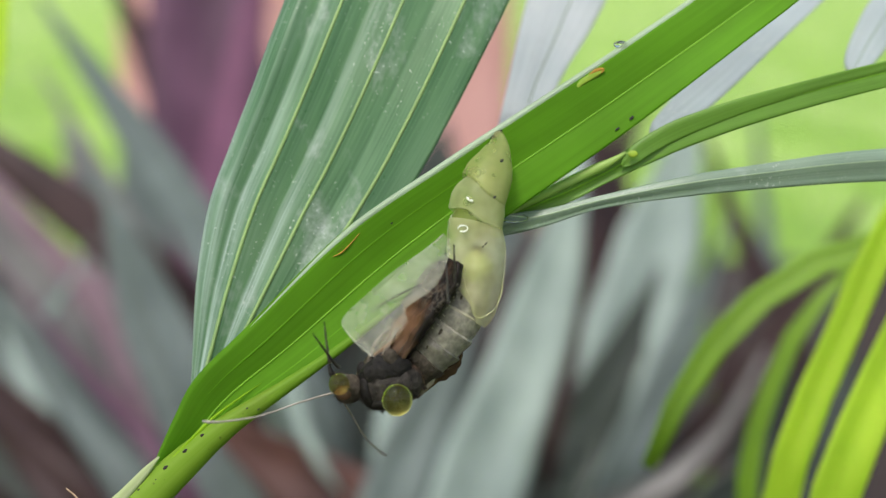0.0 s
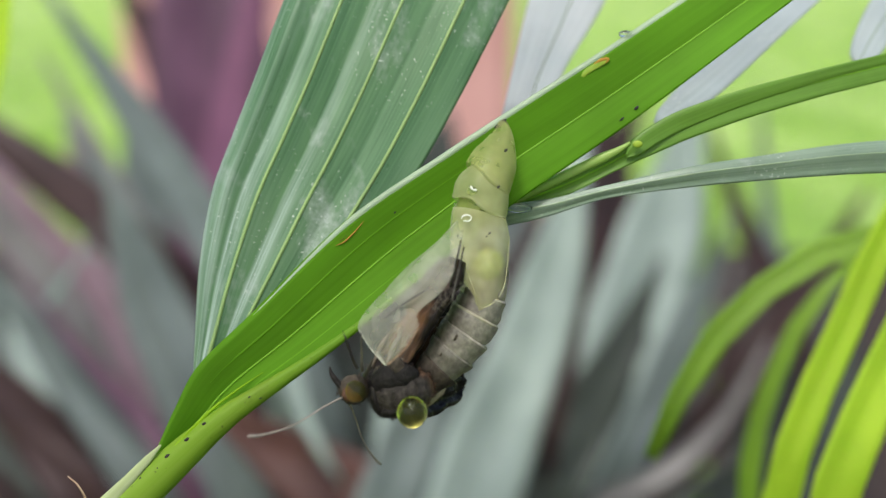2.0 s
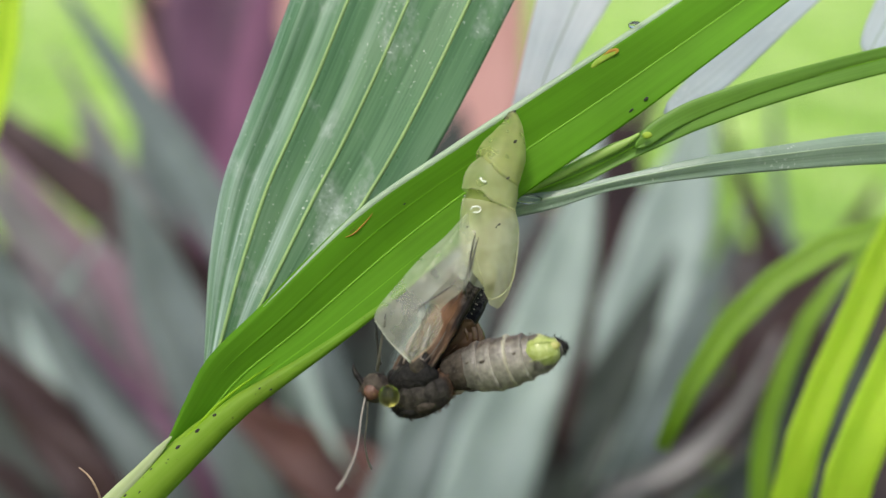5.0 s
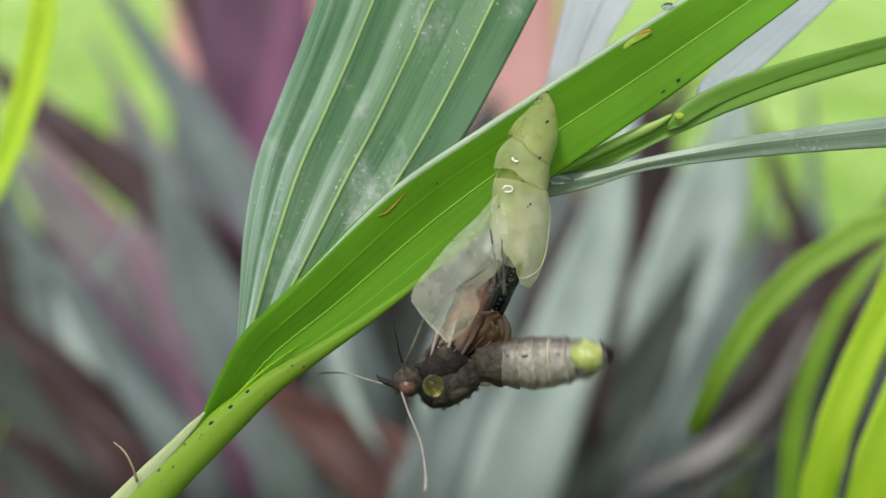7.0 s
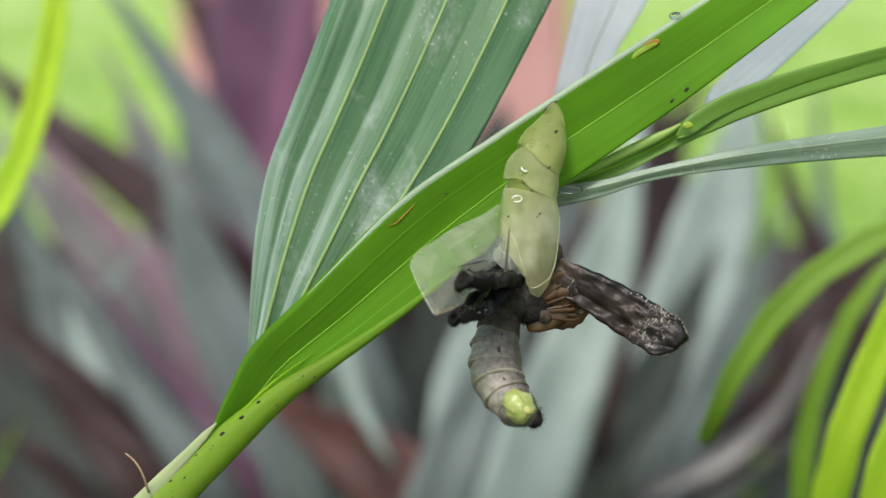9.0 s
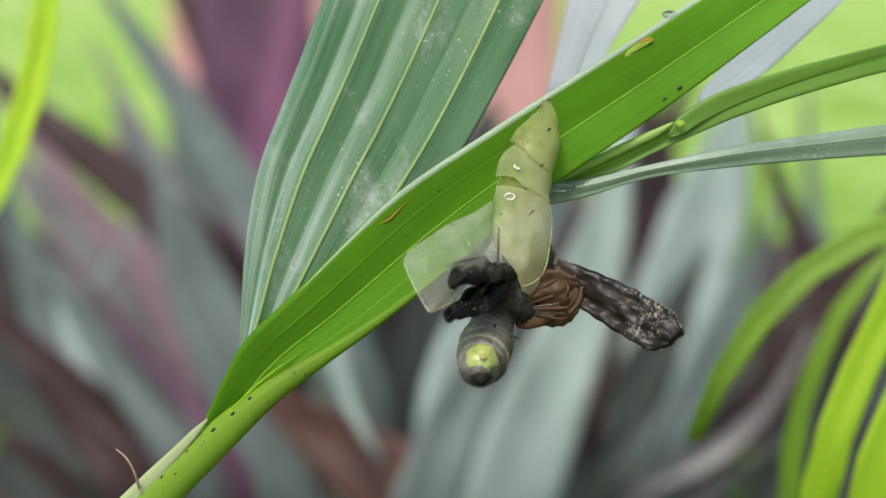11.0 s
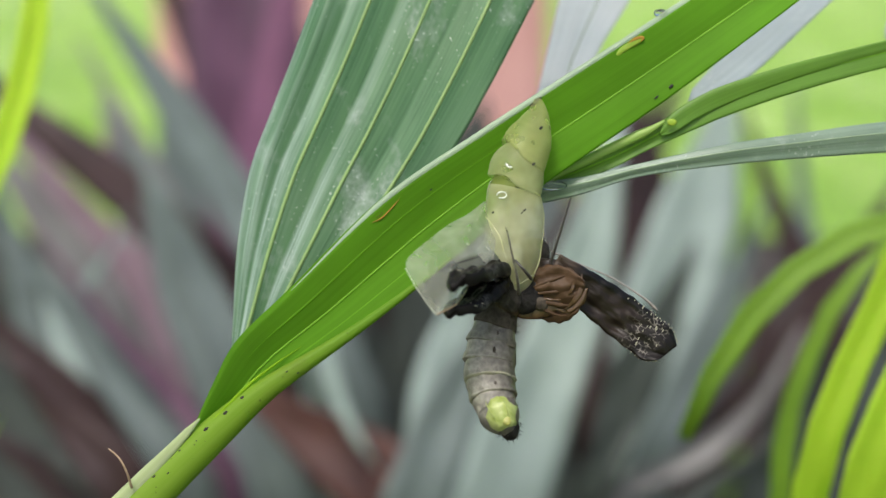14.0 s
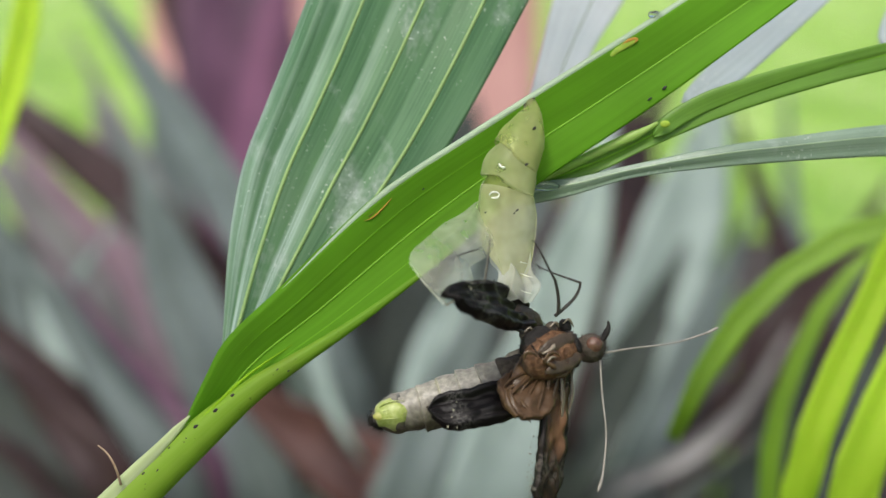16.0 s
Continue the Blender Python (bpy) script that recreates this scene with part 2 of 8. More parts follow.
# the next two leaf colours are whitened to carry reflected sky
LEAF_SILVER = leaf_material("palm leaf with painted silver sheen", (0.34, 0.41, 0.42), (0.45, 0.52, 0.53), 0.5, 0.3, 14.0, 0.6, 0.3, 0.2, 0.2, (0.95, 1.0, 1.0))
LEAF_PALE = leaf_material("palm leaf with painted pale sheen", (0.62, 0.69, 0.71), (0.76, 0.82, 0.84), 0.25, 0.6, 14.0, 0.6, 0.9, 0.2, 0.2, (0.95, 1.0, 1.0))
VEIN_GREEN = leaf_material("light green leaf vein", (0.20, 0.46, 0.025), (0.26, 0.53, 0.05), 0.5, 0.4, 3.0, 0.0, 0.25)
VEIN = leaf_material("yellow leaf vein", (0.26, 0.42, 0.14), (0.35, 0.51, 0.21), 0.4, 0.3, 3.0)
STALK = stalk_material("pale green stalk")
SEAM = leaf_material("yellow green seam", (0.21, 0.43, 0.010), (0.29, 0.50, 0.02), 0.55, 0.4, 3.0, 0.0, 0.15)
RIB_SOFT = leaf_material("faint leaf rib", (0.15, 0.40, 0.012), (0.19, 0.46, 0.02), 0.55, 0.5, 3.0, 0.0, 0.25)
PETIOLE = leaf_material("light green petiole", (0.30, 0.50, 0.075), (0.43, 0.61, 0.18), 0.4, 0.4, 6.0, 0.0, 0.4)
WAX = leaf_material("white waxy stalk ridge", (0.38, 0.49, 0.20), (0.54, 0.62, 0.36), 0.55, 0.3, 8.0, 0.0, 0.25, 0.2, 0.3)
LIME = leaf_material("lime green grass leaf", (0.48, 0.72, 0.035), (0.61, 0.86, 0.07), 0.4, 0.5, 24.0)
LIME_DEEP = leaf_material("deep lime grass leaf", (0.16, 0.31, 0.018), (0.24, 0.42, 0.035), 0.4, 0.45, 24.0)
SPOT = plain_material("brown scorch", (0.11, 0.05, 0.012), (0.22, 0.12, 0.02), 900.0, 0.7)
RUST = plain_material("orange scorch rim", (0.36, 0.17, 0.012), (0.46, 0.27, 0.02), 900.0, 0.7)
SCORCH = plain_material("yellow scorch", (0.20, 0.34, 0.015), (0.30, 0.40, 0.03), 900.0, 0.6)
SPECK = plain_material("black speck", (0.012, 0.012, 0.01), (0.03, 0.025, 0.02), 900.0, 0.7)
BED_GREY = leaf_material("grey green blade", (0.112, 0.15, 0.145), (0.205, 0.255, 0.245), 0.4, 0.15, 20.0, 0.0, 0.5, 0.35, 0.50)
BED_PALE = leaf_material("pale sea green blade", (0.29, 0.39, 0.355), (0.44, 0.54, 0.50), 0.38, 0.15, 18.0, 0.0, 0.5, 0.35, 0.35)
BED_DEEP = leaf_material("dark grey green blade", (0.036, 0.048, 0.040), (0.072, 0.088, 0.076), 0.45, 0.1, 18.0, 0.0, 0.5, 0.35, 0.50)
BED_PURPLE = leaf_material("purple blade", (0.12, 0.052, 0.098), (0.21, 0.105, 0.175), 0.4, 0.2, 18.0, 0.0, 0.5, 0.35, 0.75)
BED_MAUVE = leaf_material("mauve blade", (0.25, 0.16, 0.21), (0.36, 0.26, 0.31), 0.4, 0.2, 18.0, 0.0, 0.5, 0.35, 0.50)
BED_DUSK = leaf_material("dusky grey blade", (0.195, 0.19, 0.19), (0.30, 0.295, 0.29), 0.4, 0.15, 18.0, 0.0, 0.5, 0.35, 0.50)
BED_MAGENTA = leaf_material("magenta purple blade", (0.19, 0.070, 0.14), (0.30, 0.125, 0.225), 0.4, 0.2, 18.0, 0.0, 0.5, 0.35, 0.6)
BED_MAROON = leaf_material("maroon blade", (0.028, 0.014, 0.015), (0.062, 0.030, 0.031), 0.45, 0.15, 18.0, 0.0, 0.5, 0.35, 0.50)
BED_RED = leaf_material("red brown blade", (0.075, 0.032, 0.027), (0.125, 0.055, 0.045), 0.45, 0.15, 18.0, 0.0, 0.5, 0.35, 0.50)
SHELL = shell_material("pale pupal skin", (0.64, 0.69, 0.34), (0.75, 0.78, 0.47), 0.42)
SHELL_TAIL = shell_material("olive pupal skin", (0.58, 0.64, 0.23), (0.68, 0.71, 0.33), 0.38)
SHELL_LOW = shell_material("milky pupal skin", (0.84, 0.84, 0.47), (0.94, 0.93, 0.61), 0.42)
SHELL_GAP = shell_material("olive skin between rings", (0.34, 0.40, 0.10), (0.44, 0.50, 0.16), 0.5)
SHELL_FILM = shell_material("clear crumpled skin", (0.70, 0.74, 0.60), (0.84, 0.86, 0.76), 0.42)
SHELL_MILK = shell_material("thin milky pupal skin", (0.62, 0.64, 0.50), (0.74, 0.76, 0.62), 0.34)
SHELL_THIN = shell_material("thin clear pupal skin", (0.66, 0.72, 0.50), (0.78, 0.82, 0.64), 0.24)
# white colour for highlights modelled on the pupal case
GLINT = plain_material("white glint colour", (0.75, 0.78, 0.70), (0.85, 0.87, 0.82), 900.0, 0.1)
SHELL_RIM = shell_material("white skin rim", (0.78, 0.80, 0.62), (0.88, 0.90, 0.78), 0.85)
BODY = plain_material("grey brown scales", (0.034, 0.028, 0.021), (0.115, 0.096, 0.074), 1400.0, 0.7, 0.8, 0.0, 0.15)


def thorax_material():
    """Grey scales on one face of the body, red brown fur on the other."""
    n = Nodes("grey and red brown fur")
    obj = n.coords("Object", (1, 1, 1))
    sep = n.add("SeparateXYZ")
    n.link(obj, sep.inputs[0])
    f = n.noise(obj, 1400.0, 6.0)
    g = n.noise(obj, 350.0, 3.0)
    lift = n.add("Math")
    lift.operation = "MULTIPLY_ADD"
    n.link(sep.outputs[2], lift.inputs[0])
    lift.inputs[1].default_value, lift.inputs[2].default_value = 160.0, 0.5
    side = n.mix(0.4, lift.outputs[0], g)
    grey = n.mix(n.ramp(f, [(0.3, (0, 0, 0)), (0.7, (1, 1, 1))]), (0.016, 0.014, 0.012), (0.066, 0.058, 0.049))
    red = n.mix(n.ramp(f, [(0.3, (0, 0, 0)), (0.7, (1, 1, 1))]), (0.055, 0.028, 0.015), (0.19, 0.100, 0.050))
    n.link(n.mix(n.ramp(side, [(0.40, (0, 0, 0)), (0.60, (1, 1, 1))]), red, grey), n.bsdf.inputs["Base Color"])
    n.bsdf.inputs["Roughness"].default_value = 0.6
    n.bsdf.inputs["Specular IOR Level"].default_value = 0.2
    n.bump(f, 0.8, 0.0004)
    return n.mat


FUR = thorax_material()
BODY_DARK = plain_material("black scales", (0.008, 0.0075, 0.007), (0.030, 0.027, 0.024), 1400.0, 0.6, 0.8, 0.0, 0.18)


def belly_material(name, tone):
    """Abdomen skin, blotched: the lit flank painted pale grey, the shaded flank brownish black."""
    n = Nodes(name)
    obj = n.coords("Object", (1, 1, 1))
    sep = n.add("SeparateXYZ")
    n.link(obj, sep.inputs[0])
    f = n.noise(obj, 1300.0, 6.0)
    g = n.noise(n.coords("Object", (1.0, 0.6, 0.6)), 420.0, 3.0)
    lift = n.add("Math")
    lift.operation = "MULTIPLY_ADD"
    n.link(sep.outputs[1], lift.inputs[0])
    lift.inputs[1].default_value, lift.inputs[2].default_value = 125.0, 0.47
    # light and shade of the two flanks are mixed into the skin colour
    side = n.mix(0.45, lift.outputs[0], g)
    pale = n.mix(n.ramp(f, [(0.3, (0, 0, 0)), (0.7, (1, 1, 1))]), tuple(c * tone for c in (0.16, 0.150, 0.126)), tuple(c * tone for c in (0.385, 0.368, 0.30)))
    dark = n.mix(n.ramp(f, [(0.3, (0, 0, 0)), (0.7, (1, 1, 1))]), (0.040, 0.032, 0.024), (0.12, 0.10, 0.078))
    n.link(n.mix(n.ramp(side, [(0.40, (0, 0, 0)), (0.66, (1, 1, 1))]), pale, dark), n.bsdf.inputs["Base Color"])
    n.bsdf.inputs["Roughness"].default_value = 0.42
    n.bump(n.mix(0.5, f, g), 0.6, 0.0004)
    return n.mat


BELLY = belly_material("blotched grey skin", 1.0)
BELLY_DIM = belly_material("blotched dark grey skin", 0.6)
CREASE = plain_material("cream skin fold", (0.30, 0.29, 0.20), (0.45, 0.43, 0.32), 1200.0, 0.5, 0.5)
TAIL = plain_material("yellow green tail scales", (0.24, 0.31, 0.05), (0.58, 0.63, 0.27), 620.0, 0.3, 0.7)
CLEFT = plain_material("olive yellow cleft", (0.30, 0.31, 0.06), (0.44, 0.44, 0.14), 1500.0, 0.4, 0.5)
EYE = plain_material("red brown eye", (0.085, 0.042, 0.028), (0.17, 0.085, 0.055), 2500.0, 0.25, 0.4)
HORN = plain_material("pale antenna", (0.22, 0.20, 0.17), (0.42, 0.385, 0.335), 2500.0, 0.5)
LEG = plain_material("dark leg", (0.03, 0.028, 0.025), (0.10, 0.09, 0.08), 2500.0, 0.4)
LEG_PALE = plain_material("pale leg", (0.14, 0.125, 0.10), (0.32, 0.29, 0.24), 2500.0, 0.4)


def forewing_material():
    """Wet forewing: taupe root, brown field, black leading edge, pale broken network before a black outer margin."""
    n = Nodes("brown netted forewing")
    grey = lambda stops: [(p, (v, v, v)) for p, v in stops]
    sep = n.add("SeparateXYZ")
    n.link(n.coords("UV", (1, 1, 1)), sep.inputs[0])
    f = n.noise(n.coords("Object", (1, 1, 1)), 900.0, 5.0)
    warp = n.noise(n.coords("UV", (7.0, 4.0, 1)), 1.0, 3.0)
    streak = n.noise(n.coords("UV", (2.5, 18.0, 1)), 1.0, 3.0)
    along = n.mix(0.10, sep.outputs[0], warp)
    col = n.ramp(along, [(0.05, (0.09, 0.066, 0.047)), (0.15, (0.045, 0.032, 0.023)), (0.22, (0.017, 0.012, 0.009)), (0.58, (0.021, 0.0145, 0.010)), (0.76, (0.010, 0.008, 0.007))])
    col = n.mix(n.ramp(streak, grey([(0.42, 0), (0.66, 0.6)])), col, (0.009, 0.007, 0.006))
    edge = n.mix(0.18, sep.outputs[1], warp)
    col = n.mix(n.mix(1.0, n.ramp(edge, grey([(0.20, 1), (0.27, 0)])), n.ramp(along, grey([(0.16, 0), (0.22, 1)])), "MULTIPLY"), col, (0.0055, 0.005, 0.0045))
    cells = n.add("TexVoronoi")
    cells.feature = "DISTANCE_TO_EDGE"
    cells.inputs["Scale"].default_value = 1.0
    bent = n.add("VectorMath")
    bent.operation = "ADD"
    n.link(n.coords("UV", (30.0, 10.0, 1)), bent.inputs[0])
    n.link(warp, bent.inputs[1])
    n.link(bent.outputs[0], cells.inputs["Vector"])
    lines = n.ramp(cells.outputs["Distance"], grey([(0.04, 1), (0.15, 0)]))
    zone = n.mix(1.0, n.ramp(along, grey([(0.60, 0), (0.70, 0.42), (0.82, 0.42), (0.87, 0)])), n.ramp(n.noise(n.coords("UV", (16.0, 9.0, 1)), 1.0, 3.0), grey([(0.46, 0.0), (0.60, 1)])), "MULTIPLY")
    col = n.mix(n.mix(1.0, lines, zone, "MULTIPLY"), col, (0.42, 0.385, 0.33))
    n.link(col, n.bsdf.inputs["Base Color"])
    n.bsdf.inputs["Roughness"].default_value = 0.4
    n.bsdf.inputs["Specular IOR Level"].default_value = 0.25
    n.bump(n.mix(0.5, streak, f), 0.3, 0.0004)
    return n.mat


WING = forewing_material()
WING_TAN = wing_material("brown hindwing", (0.060, 0.034, 0.016), (0.075, 0.045, 0.025), (0.20, 0.14, 0.09), (0.35, 0.7), (0.045, 0.026, 0.014))
WING_BACK = wing_material("orange brown wing face", (0.10, 0.072, 0.050), (0.135, 0.070, 0.036), (0.50, 0.44, 0.36), (0.22, 0.45), (0.040, 0.026, 0.016), 0.12, (0.014, 0.011, 0.009), (0.014, 0.011, 0.009))
WING_DARK = wing_material("blackish wing", (0.018, 0.014, 0.012), (0.008, 0.007, 0.007), (0.40, 0.39, 0.35), (0.16, 0.36), None, 0.12)
FOLD_TAN = plain_material("tan wing fold", (0.07, 0.039, 0.017), (0.135, 0.08, 0.037), 1100.0, 0.25, 0.4)
TEGULA = plain_material("olive brown scales", (0.035, 0.024, 0.014), (0.085, 0.058, 0.034), 900.0, 0.4, 0.5)
FOLD_CREAM = plain_material("cream wing fold", (0.20, 0.165, 0.115), (0.36, 0.31, 0.23), 1100.0, 0.25, 0.4)
FOLD_TAUPE = plain_material("taupe wing fold", (0.12, 0.095, 0.068), (0.23, 0.19, 0.14), 1100.0, 0.3, 0.4)
DROP_GREEN = liquid_material("yellow green fluid", (0.93, 1.0, 0.30), 1.34, 1.0)
WATER = liquid_material("water", (0.97, 1.0, 0.98))
FIBRE = plain_material("dry fibre", (0.30, 0.20, 0.12), (0.45, 0.33, 0.22), 2000.0, 0.7)
PINK = plain_material("pink wall paint", (0.66, 0.36, 0.32), (0.74, 0.43, 0.39), 18.0, 0.8, 0.4)
SOIL = plain_material("dark soil", (0.020, 0.013, 0.010), (0.055, 0.036, 0.028), 35.0, 0.9, 1.0, distance=0.01)


def lawn_material():
    n = Nodes("sunlit lawn")
    obj = n.coords("Object", (1, 1, 1))
    f = n.noise(obj, 60.0, 6.0)
    g = n.noise(n.coords("Object", (3.0, 0.9, 1)), 1.6, 3.0)
    h = n.noise(n.coords("Object", (2.2, 0.6, 1)), 2.6, 2.0)
    col = n.mix(n.ramp(f, [(0.3, (0, 0, 0)), (0.7, (1, 1, 1))]), (0.22, 0.41, 0.045), (0.38, 0.59, 0.10))
    col = n.mix(n.ramp(g, [(0.45, (0, 0, 0)), (0.60, (0.85, 0.85, 0.85))]), col, (0.50, 0.66, 0.24))
    col = n.mix(n.ramp(h, [(0.50, (0, 0, 0)), (0.66, (0.7, 0.7, 0.7))]), col, (0.17, 0.34, 0.04))
    n.link(col, n.bsdf.inputs["Base Color"])
    n.bsdf.inputs["Roughness"].default_value = 0.85
    n.bump(f, 0.8, 0.02)
    return n.mat


LAWN = lawn_material()
TURF = leaf_material("grass blade", (0.30, 0.52, 0.09), (0.46, 0.66, 0.20), 0.5, 0.45, 3.0)


# ---- building helpers ----
def part(name, bm, material, parent=None, label="", smooth=True):
    bmesh.ops.recalc_face_normals(bm, faces=bm.faces)
    me = bpy.data.meshes.new(name)
    bm.to_mesh(me)
    bm.free()
    for p in me.polygons:
        p.use_smooth = smooth
    me.materials.append(material)
    ob = new(name, me)
    ob.parent = parent
    return tagged(ob, label)


def spline(points, count):
    """Points spread evenly along a smooth curve through the given ones."""
    p = [Vector(q) for q in points]
    p = [2 * p[0] - p[1]] + p + [2 * p[-1] - p[-2]]
    fine = []
    for a, b, c, d in zip(p, p[1:], p[2:], p[3:]):
        for k in range(16):
            t = k / 16
            fine.append(0.5 * (2 * b + (c - a) * t + (2 * a - 5 * b + 4 * c - d) * t * t + (3 * b - a - 3 * c + d) * t ** 3))
    fine.append(p[-2])
    run = [0.0]
    for a, b in zip(fine, fine[1:]):
        run.append(run[-1] + (b - a).length)
    out, j = [], 0
    for i in range(count):
        s = run[-1] * i / (count - 1)
        while j < len(run) - 2 and run[j + 1] < s:
            j += 1
        f = (s - run[j]) / max(1e-9, run[j + 1] - run[j])
        out.append(fine[j].lerp(fine[j + 1], min(1, max(0, f))))
    return out


def level(values, t):
    """Reads a list of (place, value) pairs at t."""
    for (a, va), (b, vb) in zip(values, values[1:]):
        if t <= b:
            return va + (vb - va) * max(0, (t - a)) / max(1e-9, b - a)
    return values[-1][1]


def sheet(edge_a, edge_b, profile, nlen=40, nacr=20, thick=0.25, ripple=0.0, seed=0.0, scale=0.001, film=False):
    """A leaf blade between two edge curves (mm), its cross-section folded by profile: (place across, height by width)."""
    a, b = spline(edge_a, nlen), spline(edge_b, nlen)
    bm = bmesh.new()
    uv = bm.loops.layers.uv.new("UVMap")
    top, low, where = [], [], {}
    run = 0.0
    for i in range(nlen):
        i0, i1 = max(0, i - 1), min(nlen - 1, i + 1)
        tangent = (a[i1] + b[i1]) - (a[i0] + b[i0])
        across = b[i] - a[i]
        width = across.length
        normal = tangent.cross(across).normalized() if width > 1e-6 else Vector((0, 0, 1))
        if normal.z < 0:
            normal = -normal
        if i:
            run += ((a[i] + b[i]) - (a[i - 1] + b[i - 1])).length / 2
        ra, rb = [], []
        for j in range(nacr + 1):
            s = j / nacr
            p = a[i].lerp(b[i], s) + normal * (level(profile, s) * width)
            if ripple:
                p += normal * ripple * noise.noise(Vector((s * 2.2 + seed, run * 0.035, seed)))
            edge = min(s, 1 - s) * nacr
            h = thick * (0.35 if edge < 0.5 else 1.0) / 2
            va, vb = bm.verts.new((p + normal * h) * scale), bm.verts.new((p - normal * h) * scale)
            where[va] = where[vb] = (s, run)
            ra.append(va)
            rb.append(vb)
        top.append(ra)
        low.append(rb)
    def face(*vs):
        f = bm.faces.new(vs)
        for loop in f.loops:
            loop[uv].uv = where[loop.vert]
    if film:
        for i in range(nlen - 1):
            for j in range(nacr):
                face(top[i][j], top[i][j + 1], top[i + 1][j + 1], top[i + 1][j])
        bmesh.ops.delete(bm, geom=[v for v in bm.verts if not v.link_faces], context="VERTS")
        return bm
    for i in range(nlen - 1):
        for j in range(nacr):
            face(top[i][j], top[i][j + 1], top[i + 1][j + 1], top[i + 1][j])
            face(low[i][j], low[i + 1][j], low[i + 1][j + 1], low[i][j + 1])
        face(top[i][0], top[i + 1][0], low[i + 1][0], low[i][0])
        face(top[i][-1], low[i][-1], low[i + 1][-1], top[i + 1][-1])
    for k in (0, -1):
        for j in range(nacr):
            face(top[k][j], top[k][j + 1], low[k][j + 1], low[k][j])
    return bm


def blade_edges(line, widths, facing, count=14):
    """Two edges (mm) for a blade along a centre line, its face turned to facing."""
    c = spline(line, count)
    a, b = [], []
    for i, p in enumerate(c):
        t = (c[min(i + 1, count - 1)] - c[max(i - 1, 0)]).normalized()
        side = t.cross(Vector(facing)).normalized()
        w = level(widths, i / (count - 1)) / 2
        a.append(p - side * w)
        b.append(p + side * w)
    return a, b


def tube(line, radii, sides=12, count=24, arc=(0, 360), wobble=0.0, scale=0.001, flat=1.0, front=(0, 0, 1), thick=0.0):
    """A round or open tube (mm) along a line; arc 90 degrees faces front. radii: (place along, radius)."""
    c = spline(line, count)
    full = arc[1] - arc[0] >= 360
    bm = bmesh.new()
    uv = bm.loops.layers.uv.new("UVMap")
    rings, where = [], {}
    cols = sides if full else sides + 1
    for i, p in enumerate(c):
        t = (c[min(i + 1, count - 1)] - c[max(i - 1, 0)]).normalized()
        x = t.cross(Vector(front)).normalized()
        f = x.cross(t).normalized()
        r = level(radii, i / (count - 1))
        ring = []
        for j in range(cols):
            a = radians(arc[0] + (arc[1] - arc[0]) * j / sides)
            q = x * math.cos(a) + f * math.sin(a) * flat
            k = 1 + wobble * noise.noise(p * 0.6 + q * 1.7)
            v = bm.verts.new((p + q * r * k) * scale)
            where[v] = (j / sides, i / (count - 1))
            ring.append(v)
        rings.append(ring)
    def face(vs):
        g = bm.faces.new(vs)
        for loop in g.loops:
            loop[uv].uv = where[loop.vert]
    for a, b in zip(rings, rings[1:]):
        for j in range(sides if full else sides):
            k = (j + 1) % cols
            face((a[j], a[k], b[k], b[j]))
    if full:
        for ring in (rings[0], rings[-1]):
            face(ring)
    elif thick:
        bmesh.ops.solidify(bm, geom=bm.faces[:], thickness=thick * scale)
    return bm


def turned(profile, sides=18, wobble=0.0, squash=1.0, seed=0.0, freq=0.9):
    """A round body along x from (x, radius) pairs in mm."""
    bm = bmesh.new()
    uv = bm.loops.layers.uv.new("UVMap")
    rings = []
    x0, x1 = profile[0][0], profile[-1][0]
    for x, r in profile:
        ring = []
        for j in range(sides):
            a = 2 * math.pi * j / sides
            q = Vector((x, r * math.cos(a), r * math.sin(a) * squash))
            k = 1 + wobble * noise.noise(q * freq + Vector((seed, 0, seed)))
            v = bm.verts.new((x * 0.001, q.y * k * 0.001, q.z * k * 0.001))
            ring.append(v)
        rings.append(ring)
    for i, (a, b) in enumerate(zip(rings, rings[1:])):
        for j in range(sides):
            k = (j + 1) % sides
            bm.faces.new((a[j], a[k], b[k], b[j]))
    bm.faces.new(rings[0])
    bm.faces.new(rings[-1])
    for f in bm.faces:
        for loop in f.loops:
            loop[uv].uv = ((loop.vert.co.x * 1000 - x0) / (x1 - x0), 0.5 + loop.vert.co.y * 60)
    return bm


def ball(radius, sides=20, rings=12, at=(0, 0, 0), stretch=(1, 1, 1)):
    bm = bmesh.new()
    bmesh.ops.create_uvsphere(bm, u_segments=sides, v_segments=rings, radius=radius * 0.001)
    for v in bm.verts:
        v.co = Vector((v.co.x * stretch[0] + at[0] * 0.001, v.co.y * stretch[1] + at[1] * 0.001, v.co.z * stretch[2] + at[2] * 0.001))
    return bm


def root(name, m, label, category, group="", kind=""):
    ob = new(name)
    ob.empty_display_size = 0.01
    ob.matrix_basis = m
    return tagged(ob, label, category, group, kind)


def to_world(p):
    return SUBJECT @ (Vector(p) * 0.001)


# ---- ground, bed and wall ----
def flat_patch(name, x0, x1, y0, y1, z, cuts, rough, material, label, kind="structure"):
    bm = bmesh.new()
    grid = [[bm.verts.new((x0 + (x1 - x0) * i / cuts, y0 + (y1 - y0) * j / cuts,
                           z + rough * noise.noise(Vector((i * 0.7, j * 0.7, 1.3))))) for j in range(cuts + 1)] for i in range(cuts + 1)]
    for i in range(cuts):
        for j in range(cuts):
            bm.faces.new((grid[i][j], grid[i + 1][j], grid[i + 1][j + 1], grid[i][j + 1]))
    return tagged(part(name, bm, material), label, "ground", kind=kind)


